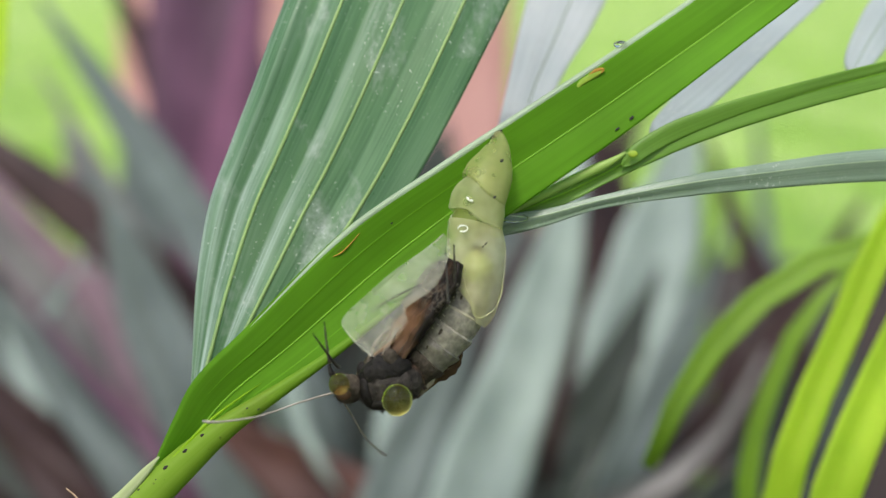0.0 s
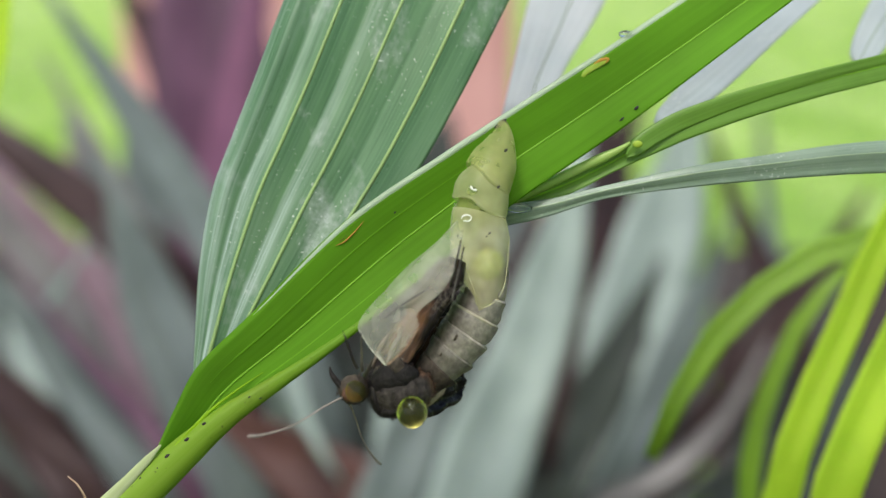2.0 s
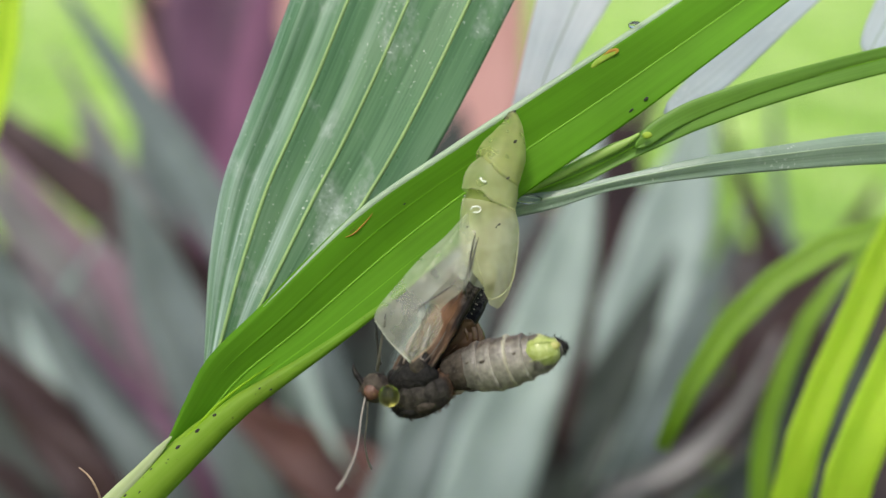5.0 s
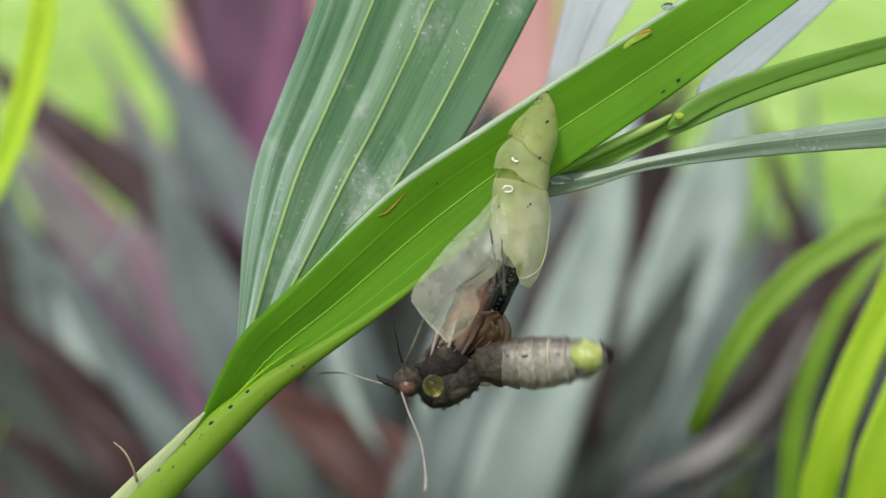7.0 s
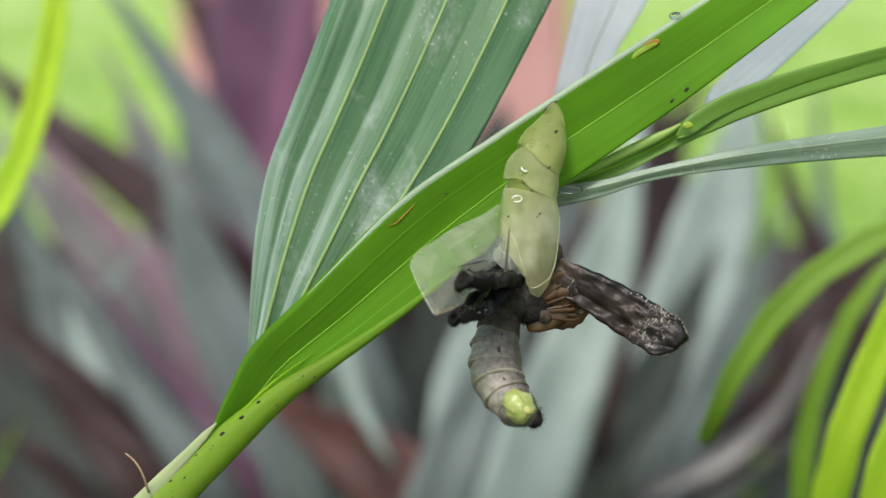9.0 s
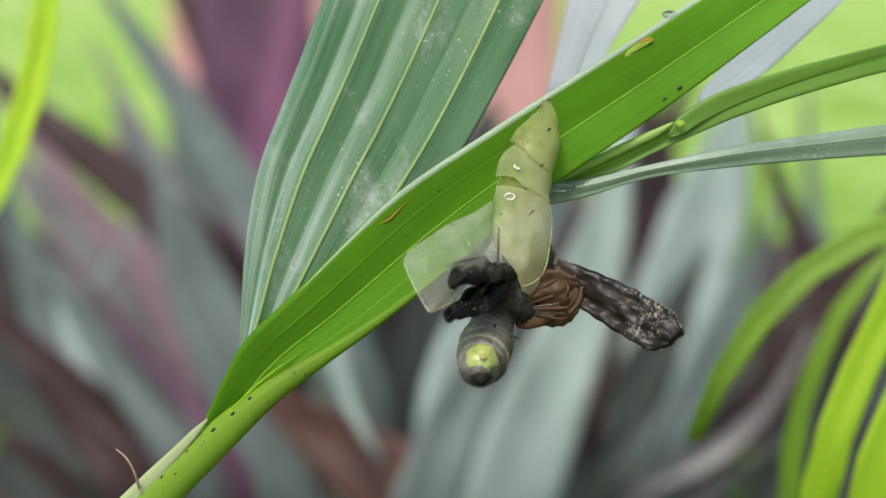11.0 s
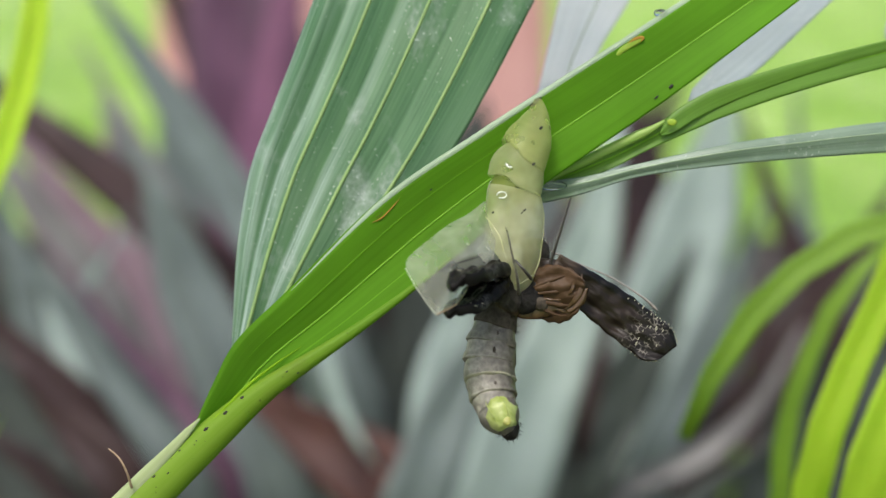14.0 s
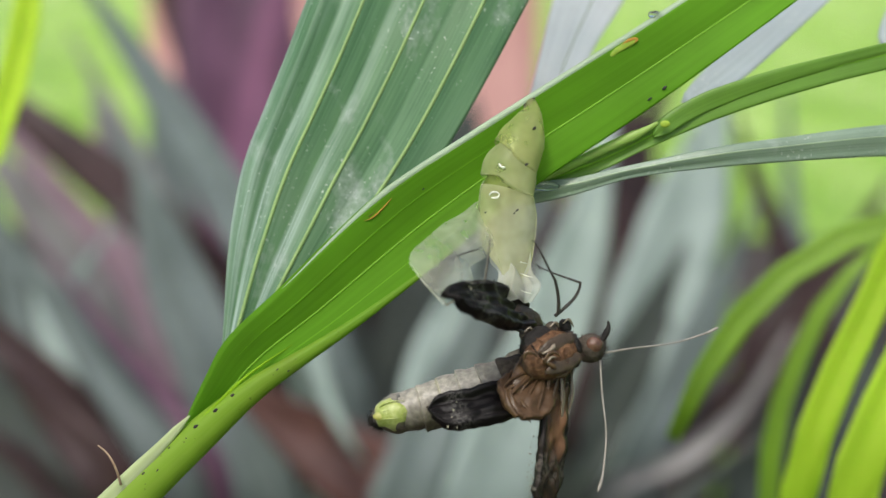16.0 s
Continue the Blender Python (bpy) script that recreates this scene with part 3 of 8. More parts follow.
flat_patch("ground", -400, 400, -300, 600, -0.02, 60, 0.0, LAWN, "bright sunlit green lawn running to the horizon")
flat_patch("planting_bed", -1.6, 1.6, -0.9, 1.75, 0.004, 40, 0.008, SOIL, "dark bare soil of the planting bed")


def lawn_grass(count):
    """Short mown grass standing on the lawn behind the bed."""
    rnd = random.Random(11)
    verts, faces = [], []
    for _ in range(count):
        y = 1.8 + 5.0 * rnd.random() ** 1.4
        x = rnd.uniform(-0.55, 0.55) * (y + 1.2)
        h, a = rnd.uniform(0.015, 0.035), rnd.uniform(0, math.pi)
        dx, dy = 0.003 * math.cos(a), 0.003 * math.sin(a)
        lx, ly = rnd.uniform(-0.02, 0.02), rnd.uniform(-0.02, 0.02)
        k = len(verts)
        verts += [(x - dx, y - dy, -0.021), (x + dx, y + dy, -0.021), (x + dx * 0.7 + lx * 0.4, y + dy * 0.7 + ly * 0.4, -0.02 + h * 0.6), (x + lx, y + ly, -0.02 + h)]
        faces += [(k, k + 1, k + 2), (k, k + 2, k + 3)]
    me = bpy.data.meshes.new("lawn_grass")
    me.from_pydata(verts, [], faces)
    me.materials.append(TURF)
    tagged(new("lawn_grass", me), "short bright green mown grass of the lawn", "grass", kind="stuff")


lawn_grass(26000)


def pink_pillar():
    thing = root("pink_pillar", pose(*(to_world((-92.1, -0.3, -1564.0)).xy), 0), "pink painted masonry garden pillar behind the bed", "pillar")
    for name, w, z0, z1 in (("plinth", 0.50, -0.03, 0.10), ("shaft", 0.45, 0.10, 1.00), ("cap", 0.52, 1.00, 1.07)):
        bm = bmesh.new()
        bmesh.ops.create_cube(bm, size=1)
        for v in bm.verts:
            v.co = Vector((v.co.x * w, v.co.y * w * 0.6 + 0.2, (z0 + z1) / 2 + v.co.z * (z1 - z0)))
        bmesh.ops.bevel(bm, geom=bm.edges[:], offset=0.012, segments=3, affect="EDGES")
        part(name, bm, PINK, thing, smooth=False)


pink_pillar()

# ---- plants of the bed: sword-shaped leaves rising from a crown on the soil ----
FOLD = [(0, 0.06), (0.5, -0.05), (1, 0.06)]


def bed_plant(base, blades, label, group="bed plants"):
    """base: a point above which the crown stands; blades: (line, width in mm, material), lines from low to tip."""
    foot = to_world(base)
    foot.z = 0.0
    thing = root("bed_plant", Matrix.Translation(foot), label, "plant", group)
    crown = tube([(0, 0, -4), (0, 0, 20), (0, 0, 60)], [(0, 22), (0.6, 18), (1, 6)], 10, 6, front=(0, -1, 0), wobble=0.2)
    part("crown", crown, BED_MAROON, thing)
    for k, (line, width, material) in enumerate(blades):
        pts = [(to_world(q) - foot) * 1000 for q in line]
        start = Vector((pts[0].x * 0.12, pts[0].y * 0.12, 25))
        middle = start.lerp(pts[0], 0.5)
        middle.z = start.z + (pts[0].z - start.z) * 0.55
        full = [start, middle] + pts
        a, b = blade_edges(full, [(0, width * 0.45), (0.3, width * 0.85), (0.6, width), (0.82, width * 0.72), (1, width * 0.06)], (0.15, -1, 0.25), 18)
        part("leaf", sheet(a, b, FOLD, 26, 6, 1.2, 3.0, k * 3.1), material, thing)


bed_plant((-19.0, -0.1, -434.0), [
    ([(-30.6, -55.0, -394.0), (-70.8, 12.9, -394.0), (-102.5, 61.8, -394.0), (-134.2, 106.4, -394.0)], 22, BED_GREY),
    ([(-78.3, -43.2, -474.0), (-109.5, 12.4, -474.0), (-128.8, 48.6, -474.0), (-152.8, 92.1, -474.0)], 14, BED_DUSK),
    ([(-68.9, -34.9, -414.0), (-112.7, 16.7, -414.0), (-147.8, 44.2, -414.0), (-187.2, 79.4, -414.0)], 25, BED_MAROON),
    ([(-55.2, -95.7, -384.0), (-80.1, -45.6, -384.0), (-96.7, -6.0, -384.0), (-108.1, 37.8, -384.0)], 25, BED_GREY),
    ([(-12.0, -111.8, -414.0), (-23.0, -83.2, -414.0), (-36.1, -59.1, -414.0), (-51.4, -28.3, -414.0)], 14, BED_GREY),
    ([(-61.9, -60.6, -454.0), (-96.9, -6.8, -454.0), (-120.2, 28.4, -454.0), (-138.9, 63.5, -454.0)], 19, BED_GREY),
    ([(-67.4, -52.8, -380.0), (-77.6, -28.1, -380.0), (-86.8, -5.4, -380.0), (-96.0, 15.2, -380.0), (-101.1, 27.5, -380.0)], 19, BED_GREY),
    ([(-126.8, -27.3, -372.0), (-120.8, -11.2, -372.0), (-114.8, 2.9, -372.0), (-110.7, 15.0, -372.0)], 9, BED_PALE),
    ([(-41.5, -18.4, -320.0), (-36.0, -35.0, -320.0), (-29.5, -53.5, -320.0), (-23.1, -64.6, -320.0), (-17.5, -73.0, -320.0)], 15, BED_PALE),
], "clump of long grey and mauve sword leaves")
bed_plant((-73.4, -0.0, -574.0), [
    ([(-71.5, -16.0, -554.0), (-84.9, 51.7, -554.0), (-92.1, 129.3, -554.0), (-97.8, 260.0, -554.0)], 62, BED_PURPLE),
    ([(-52.5, 5.9, -594.0), (-100.8, 71.6, -594.0), (-126.4, 117.3, -594.0), (-146.3, 157.2, -594.0)], 31, BED_MAROON),
    ([(-80.4, -4.9, -514.0), (-79.0, 46.3, -514.0), (-67.4, 107.7, -514.0), (-54.5, 170.6, -514.0)], 24, BED_MAGENTA),
    ([(-173.8, -34.7, -614.0), (-163.5, -8.4, -614.0), (-152.7, 10.6, -614.0), (-144.5, 26.7, -614.0)], 13, BED_PALE),
], "clump of tall purple sword leaves")
bed_plant((-79.8, 0.0, -414.0), [
    ([(-68.7, -79.3, -344.0), (-93.9, -46.3, -344.0), (-117.1, -19.1, -344.0), (-140.3, 12.0, -344.0)], 7, BED_PURPLE),
    ([(-83.9, -86.6, -354.0), (-103.6, -55.0, -354.0), (-125.2, -23.4, -354.0), (-150.8, 8.3, -354.0)], 19, BED_GREY),
    ([(-81.4, -104.3, -364.0), (-113.5, -68.1, -364.0), (-139.6, -41.9, -364.0), (-169.7, -11.7, -364.0)], 21, BED_MAROON),
    ([(-97.9, -108.1, -334.0), (-118.8, -85.3, -334.0), (-137.8, -70.0, -334.0), (-158.7, -56.7, -334.0)], 20, BED_MAROON),
    ([(-92.3, -94.8, -314.0), (-119.7, -65.5, -314.0), (-143.4, -39.9, -314.0), (-158.0, -23.4, -314.0)], 15, BED_DEEP),
    ([(-139.3, -63.1, -434.0), (-149.5, -35.9, -434.0), (-155.1, -20.0, -434.0), (-157.3, -11.0, -434.0)], 16, BED_PALE),
    ([(-120.4, -29.5, -494.0), (-165.0, 27.7, -494.0), (-189.8, 60.1, -494.0), (-204.7, 80.0, -494.0)], 15, BED_MAUVE),
    ([(-177.7, -50.8, -514.0), (-187.9, -9.8, -514.0), (-198.1, 26.1, -514.0), (-208.2, 51.7, -514.0)], 15, BED_GREY),
    ([(-163.6, -94.7, -314.0), (-152.6, -74.6, -314.0), (-143.4, -60.0, -314.0), (-140.7, -53.6, -314.0)], 10, LIME_DEEP),
    ([(-91.2, -83.5, -300.0), (-105.2, -65.9, -300.0), (-120.9, -48.2, -300.0), (-134.8, -32.4, -300.0)], 24, BED_MAROON),
], "low clump of mauve and green sword leaves")
bed_plant((3.3, -0.1, -374.0), [
    ([(8.7, -102.6, -344.0), (-24.2, -75.5, -344.0), (-47.4, -59.9, -344.0), (-70.6, -42.4, -344.0)], 37, BED_RED),
    ([(18.1, -98.8, -334.0), (28.6, -62.7, -334.0), (46.8, -19.0, -334.0), (64.0, 47.5, -334.0)], 33, BED_PALE),
    ([(-7.9, -91.2, -294.0), (2.7, -56.1, -294.0), (14.2, -29.8, -294.0), (25.6, 1.8, -294.0)], 25, BED_GREY),
    ([(-64.7, -113.9, -414.0), (-75.6, -83.1, -414.0), (-86.5, -56.8, -414.0), (-97.5, -34.8, -414.0)], 12, BED_GREY),
    ([(1.0, -90.4, -352.0), (0.1, -66.8, -352.0), (2.1, -45.2, -352.0), (9.0, -21.6, -352.0), (18.9, 4.0, -352.0)], 25, BED_PALE),
], "clump of red brown and sea green sword leaves")
bed_plant((71.4, -0.3, -474.0), [
    ([(37.1, -110.3, -394.0), (62.7, -67.9, -394.0), (81.8, -34.0, -394.0), (98.8, 4.1, -394.0)], 30, BED_DEEP),
    ([(83.2, -70.3, -454.0), (98.5, -18.8, -454.0), (112.6, 28.0, -454.0), (124.4, 74.8, -454.0)], 47, BED_PALE),
    ([(57.8, -51.2, -514.0), (68.1, -5.1, -514.0), (72.0, 25.6, -514.0), (70.7, 48.6, -514.0)], 23, BED_MAROON),
    ([(114.7, -58.0, -534.0), (99.0, -15.9, -534.0), (88.5, 21.0, -534.0), (80.7, 63.1, -534.0)], 13, BED_MAROON),
    ([(85.1, -95.3, -434.0), (103.3, -50.0, -434.0), (119.2, -16.0, -434.0), (134.0, 22.5, -434.0)], 19, BED_GREY),
    ([(121.7, -92.3, -514.0), (134.6, -51.3, -514.0), (144.8, -25.8, -514.0), (153.9, 2.4, -514.0)], 15, BED_DUSK),
    ([(56.4, -96.3, -374.0), (93.2, -76.9, -374.0), (115.8, -58.5, -374.0), (134.3, -26.8, -374.0)], 11, BED_DUSK),
    ([(50.3, -60.6, -332.0), (56.0, -37.9, -332.0), (60.8, -15.2, -332.0), (64.0, 5.7, -332.0), (65.2, 20.8, -332.0)], 8, BED_MAROON),
    ([(51.4, -89.2, -344.0), (63.1, -64.0, -344.0), (73.8, -44.6, -344.0), (85.4, -23.3, -344.0)], 17, BED_DEEP),
], "clump of dark and pale grey sword leaves")
bed_plant((139.8, -0.4, -514.0), [
    ([(109.9, -99.1, -474.0), (143.8, -53.3, -474.0), (172.8, -12.3, -474.0), (201.8, 33.5, -474.0)], 21, BED_MAROON),
    ([(188.3, -32.7, -554.0), (172.1, 2.5, -554.0), (156.0, 43.1, -554.0), (147.9, 70.2, -554.0)], 16, BED_MAROON),
    ([(148.9, -55.7, -574.0), (149.0, -5.7, -574.0), (148.5, 38.7, -574.0), (146.4, 88.8, -574.0)], 11, LIME_DEEP),
    ([(192.8, -34.5, -594.0), (187.2, 16.9, -594.0), (184.4, 56.8, -594.0), (183.0, 91.0, -594.0)], 11, BED_GREY),
    ([(135.5, -129.5, -494.0), (150.5, -94.7, -494.0), (163.0, -64.8, -494.0), (178.0, -40.0, -494.0)], 27, BED_DEEP),
    ([(86.7, -114.2, -414.0), (108.7, -92.3, -414.0), (130.6, -76.9, -414.0), (152.6, -66.0, -414.0)], 12, BED_DEEP),
], "clump of maroon and green sword leaves")
# mostly dark blades behind; their colour carries the bed's shade
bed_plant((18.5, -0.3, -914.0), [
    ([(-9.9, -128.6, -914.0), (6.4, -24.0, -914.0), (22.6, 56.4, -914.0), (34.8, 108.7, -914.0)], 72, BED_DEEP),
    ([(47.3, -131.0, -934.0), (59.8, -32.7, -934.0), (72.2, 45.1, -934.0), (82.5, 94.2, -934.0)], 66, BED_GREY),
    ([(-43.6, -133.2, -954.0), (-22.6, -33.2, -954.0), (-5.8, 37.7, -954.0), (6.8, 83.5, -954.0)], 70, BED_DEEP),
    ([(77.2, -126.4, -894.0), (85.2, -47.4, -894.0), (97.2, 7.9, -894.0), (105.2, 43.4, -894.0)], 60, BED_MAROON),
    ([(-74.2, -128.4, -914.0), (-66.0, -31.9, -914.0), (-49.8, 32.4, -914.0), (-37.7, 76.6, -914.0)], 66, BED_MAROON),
], "tall clump of sword leaves before the pillar, shade in their dark colour")
bed_plant((-151.9, 0.1, -564.0), [
    ([(-138.1, -68.1, -534.0), (-166.9, -4.9, -534.0), (-190.5, 29.4, -534.0), (-216.8, 58.4, -534.0)], 29, BED_DUSK),
    ([(-176.3, -71.8, -574.0), (-198.4, -16.2, -574.0), (-217.8, 14.4, -574.0), (-237.2, 42.2, -574.0)], 30, BED_DEEP),
    ([(-129.6, -73.8, -594.0), (-163.7, -16.7, -594.0), (-186.5, 11.9, -594.0), (-212.1, 37.6, -594.0)], 26, BED_MAROON),
], "clump of dusky grey sword leaves")
# near-black maroon blades, shade put into the leaf colour
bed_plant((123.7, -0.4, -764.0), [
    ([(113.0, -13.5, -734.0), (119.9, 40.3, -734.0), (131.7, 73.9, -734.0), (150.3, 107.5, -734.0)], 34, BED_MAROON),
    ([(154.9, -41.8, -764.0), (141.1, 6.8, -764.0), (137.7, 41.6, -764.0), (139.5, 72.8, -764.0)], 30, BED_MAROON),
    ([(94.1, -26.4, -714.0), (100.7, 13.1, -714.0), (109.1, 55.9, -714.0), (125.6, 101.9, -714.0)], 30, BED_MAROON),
], "dark maroon sword leaves with shade in their colour")
bed_plant((-98.7, -0.0, -674.0), [
    ([(-98.9, -100.3, -674.0), (-114.5, -18.5, -674.0), (-133.2, 44.4, -674.0), (-152.0, 97.9, -674.0)], 58, BED_GREY),
    ([(-126.6, -105.0, -714.0), (-149.4, -25.9, -714.0), (-172.4, 36.6, -714.0), (-192.0, 82.7, -714.0)], 48, BED_MAUVE),
    ([(-75.5, -107.4, -734.0), (-88.8, -19.9, -734.0), (-119.0, 37.3, -734.0), (-142.5, 74.4, -734.0)], 50, BED_PURPLE),
], "clump of grey and purple sword leaves behind")
# low dark clumps whose blade colours stand for shade between the plants
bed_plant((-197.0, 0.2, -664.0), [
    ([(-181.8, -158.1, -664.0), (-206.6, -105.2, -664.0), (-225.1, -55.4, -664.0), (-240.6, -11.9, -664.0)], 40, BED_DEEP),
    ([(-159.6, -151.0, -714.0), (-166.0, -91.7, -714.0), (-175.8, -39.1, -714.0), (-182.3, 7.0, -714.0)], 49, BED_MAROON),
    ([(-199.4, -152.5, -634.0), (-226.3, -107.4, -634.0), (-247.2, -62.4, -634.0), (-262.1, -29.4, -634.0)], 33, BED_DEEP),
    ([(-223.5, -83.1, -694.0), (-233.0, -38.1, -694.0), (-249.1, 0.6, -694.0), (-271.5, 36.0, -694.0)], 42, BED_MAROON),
], "clump of dark maroon sword leaves coloured as if shaded")
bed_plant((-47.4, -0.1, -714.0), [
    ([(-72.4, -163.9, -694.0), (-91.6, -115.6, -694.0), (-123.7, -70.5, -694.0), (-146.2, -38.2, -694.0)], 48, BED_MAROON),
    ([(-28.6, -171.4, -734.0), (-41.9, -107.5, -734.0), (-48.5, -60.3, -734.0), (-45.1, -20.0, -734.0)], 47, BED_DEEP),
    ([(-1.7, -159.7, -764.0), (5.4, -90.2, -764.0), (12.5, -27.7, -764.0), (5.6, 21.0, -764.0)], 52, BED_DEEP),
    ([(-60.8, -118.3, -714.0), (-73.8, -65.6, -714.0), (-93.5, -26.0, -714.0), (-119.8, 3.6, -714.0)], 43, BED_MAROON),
], "clump of dark maroon sword leaves coloured as if shaded")
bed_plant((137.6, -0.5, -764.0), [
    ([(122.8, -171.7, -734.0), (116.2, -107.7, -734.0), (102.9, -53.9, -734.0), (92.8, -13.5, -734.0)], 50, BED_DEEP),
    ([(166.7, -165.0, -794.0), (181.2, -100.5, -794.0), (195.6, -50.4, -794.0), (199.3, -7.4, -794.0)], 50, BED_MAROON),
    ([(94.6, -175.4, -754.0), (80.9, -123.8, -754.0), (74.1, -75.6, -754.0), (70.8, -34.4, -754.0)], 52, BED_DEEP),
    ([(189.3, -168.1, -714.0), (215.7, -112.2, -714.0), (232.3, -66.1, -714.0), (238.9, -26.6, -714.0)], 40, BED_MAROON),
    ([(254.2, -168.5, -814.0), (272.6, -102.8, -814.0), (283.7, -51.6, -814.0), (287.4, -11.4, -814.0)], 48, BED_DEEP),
], "clump of dark maroon sword leaves coloured as if shaded")

# ---- lime green grass clumps beside the frond ----
def grass_clump(base, blades, label):
    foot = to_world(base)
    foot.z = 0.0
    thing = root("grass_clump", Matrix.Translation(foot), label, "grass plant", "lime grass clumps")
    part("crown", tube([(0, 0, -4), (0, 0, 15), (0, 0, 40)], [(0, 12), (0.6, 9), (1, 4)], 10, 6, front=(0, -1, 0), wobble=0.2), STALK, thing)
    for k, (line, width, material) in enumerate(blades):
        pts = [(to_world(q) - foot) * 1000 for q in line]
        start = Vector((pts[0].x * 0.1, pts[0].y * 0.1, 20))
        middle = start.lerp(pts[0], 0.5)
        middle.z = start.z + (pts[0].z - start.z) * 0.6
        a, b = blade_edges([start, middle] + pts, [(0, width * 0.6), (0.3, width), (0.75, width), (0.95, width * 0.8), (1, width * 0.4)], (0.1, -0.7, 0.7), 22)
        part("leaf", sheet(a, b, [(0, 0.10), (0.5, -0.10), (1, 0.10)], 34, 8, 0.5, 0.6, k * 2.3), material, thing)


grass_clump((60.8, -0.2, -84.0), [
    ([(61.7, -35.5, -64.0), (65.5, -25.5, -64.0), (69.8, -14.6, -64.0), (74.5, -3.6, -64.0), (79.7, 7.4, -64.0), (85.9, 19.3, -64.0)], 6.6, LIME),
    ([(67.6, -34.1, -54.0), (71.3, -25.4, -54.0), (75.3, -16.7, -54.0), (79.5, -7.0, -54.0), (84.0, 4.4, -54.0)], 8.8, LIME),
    ([(69.8, -44.1, -124.0), (72.2, -30.6, -124.0), (76.8, -18.2, -124.0), (83.2, -6.8, -124.0), (92.5, 2.2, -124.0)], 4.6, LIME_DEEP),
], "clump of lime green arching grass leaves")
grass_clump((102.4, -0.2, -104.0), [
    ([(101.1, -8.2, -89.0), (91.1, 4.9, -89.0), (78.0, 3.4, -89.0), (65.9, -3.1, -89.0), (56.9, -11.1, -89.0), (49.8, -22.2, -89.0), (44.3, -33.7, -89.0)], 6.2, LIME_DEEP),
], "clump of lime green arching grass leaves")
grass_clump((-100.2, 0.1, -114.0), [
    ([(-98.1, -12.9, -114.0), (-90.3, 4.6, -114.0), (-83.7, 19.9, -114.0), (-78.8, 36.4, -114.0), (-76.5, 52.8, -114.0), (-76.0, 64.9, -114.0)], 6.8, LIME),
], "clump of lime green arching grass leaves")

# ---- the palm frond ----
frond = root("palm_frond", SUBJECT, "green palm frond with pleated leaflets on a pale stalk", "palm frond")


def rib(line, r0, r1, material, parent, name="vein"):
    return part(name, tube(line, [(0, r0), (1, r1)], 8, 40), material, parent)


def on_sheet(edge_a, edge_b, profile, s, count=40, lift=0.12, t0=0.0, t1=1.0, ripple=0.0, seed=0.0):
    """A line that runs along a blade at the place s across it, just proud of it."""
    a, b = spline(edge_a, count), spline(edge_b, count)
    out, run = [], 0.0
    for i in range(count):
        i0, i1 = max(0, i - 1), min(count - 1, i + 1)
        if i:
            run += ((a[i] + b[i]) - (a[i - 1] + b[i - 1])).length / 2
        across = b[i] - a[i]
        n = ((a[i1] + b[i1]) - (a[i0] + b[i0])).cross(across).normalized()
        n = -n if n.z < 0 else n
        wave = ripple * noise.noise(Vector((s * 2.2 + seed, run * 0.035, seed))) if ripple else 0.0
        if t0 <= i / (count - 1) <= t1 and i % 2 == 0:
            out.append(a[i].lerp(b[i], s) + n * (level(profile, s) * across.length + lift + wave))
    return out


def leaflet(name, edge_a, edge_b, profile, material, label, veins=(), nlen=60, nacr=24, thick=0.3, ripple=0.35, vein_r=0.28, seed=0.0, lift=0.1, vein=None):
    ob = part(name, sheet(edge_a, edge_b, profile, nlen, nacr, thick, ripple, seed), material, frond, label)
    for s, r in veins:
        rib(on_sheet(edge_a, edge_b, profile, s, 60, lift, 0.0, 1.0, ripple, seed), vein_r * r, vein_r * r * 0.75, vein or VEIN, ob)
    return ob


# the broad pleated leaflet behind
BROAD = [(0, -0.035), (0.08, 0.02), (0.17, -0.018), (0.27, 0.022), (0.40, -0.016), (0.54, 0.022), (0.68, -0.014), (0.81, 0.020), (1, -0.02)]
broad_a = [(-25.29, -15.19, -4.00), (-25.07, -8.27, -4.50), (-24.63, 0.78, -5.00), (-23.14, 9.88, -5.50), (-20.66, 16.92, -6.00), (-17.96, 23.99, -6.50), (-15.45, 31.10, -7.00), (-13.11, 37.64, -8.00), (-10.53, 44.95, -9.00)]
broad_b = [(-22.75, -17.19, -3.00), (-13.79, -8.25, -3.50), (-5.82, 0.74, -4.00), (1.14, 10.48, -4.50), (6.75, 20.27, -5.00), (12.20, 30.89, -6.00), (15.31, 37.39, -7.00), (18.59, 44.67, -8.00)]
leaflet("broad_leaflet", broad_a, broad_b, BROAD, LEAF_BROAD, "broad dark green pleated leaflet dusted white", [(0.27, 1), (0.54, 1), (0.81, 1.1)], 70, 64, 0.3, 0.5, 0.25)

# the long leaflet that carries the chrysalis
LONG = [(0, 0.02), (0.06, 0.075), (0.13, 0.06), (0.55, -0.02), (0.57, -0.02), (1, 0.05)]
long_a = [(-29.39, -22.00, 0.00), (-26.66, -15.89, 0.00), (-23.94, -11.00, 0.00), (-17.60, -4.82, 0.00), (-6.37, 6.17, 0.00), (4.52, 13.63, 0.00), (12.35, 18.71, 0.00), (23.02, 25.42, -1.00), (30.70, 30.35, -2.00), (36.40, 34.16, -3.00), (48.66, 42.88, -5.00)]
long_b = [(-28.56, -22.56, -0.60), (-22.61, -19.86, -1.00), (-17.28, -15.43, -0.50), (-9.80, -10.27, 0.00), (-1.63, -4.04, 0.00), (6.54, 2.41, 0.00), (14.16, 8.44, 0.00), (28.32, 18.20, 0.00), (44.11, 29.87, 0.00), (49.07, 33.60, 0.00), (58.58, 41.28, -1.00)]
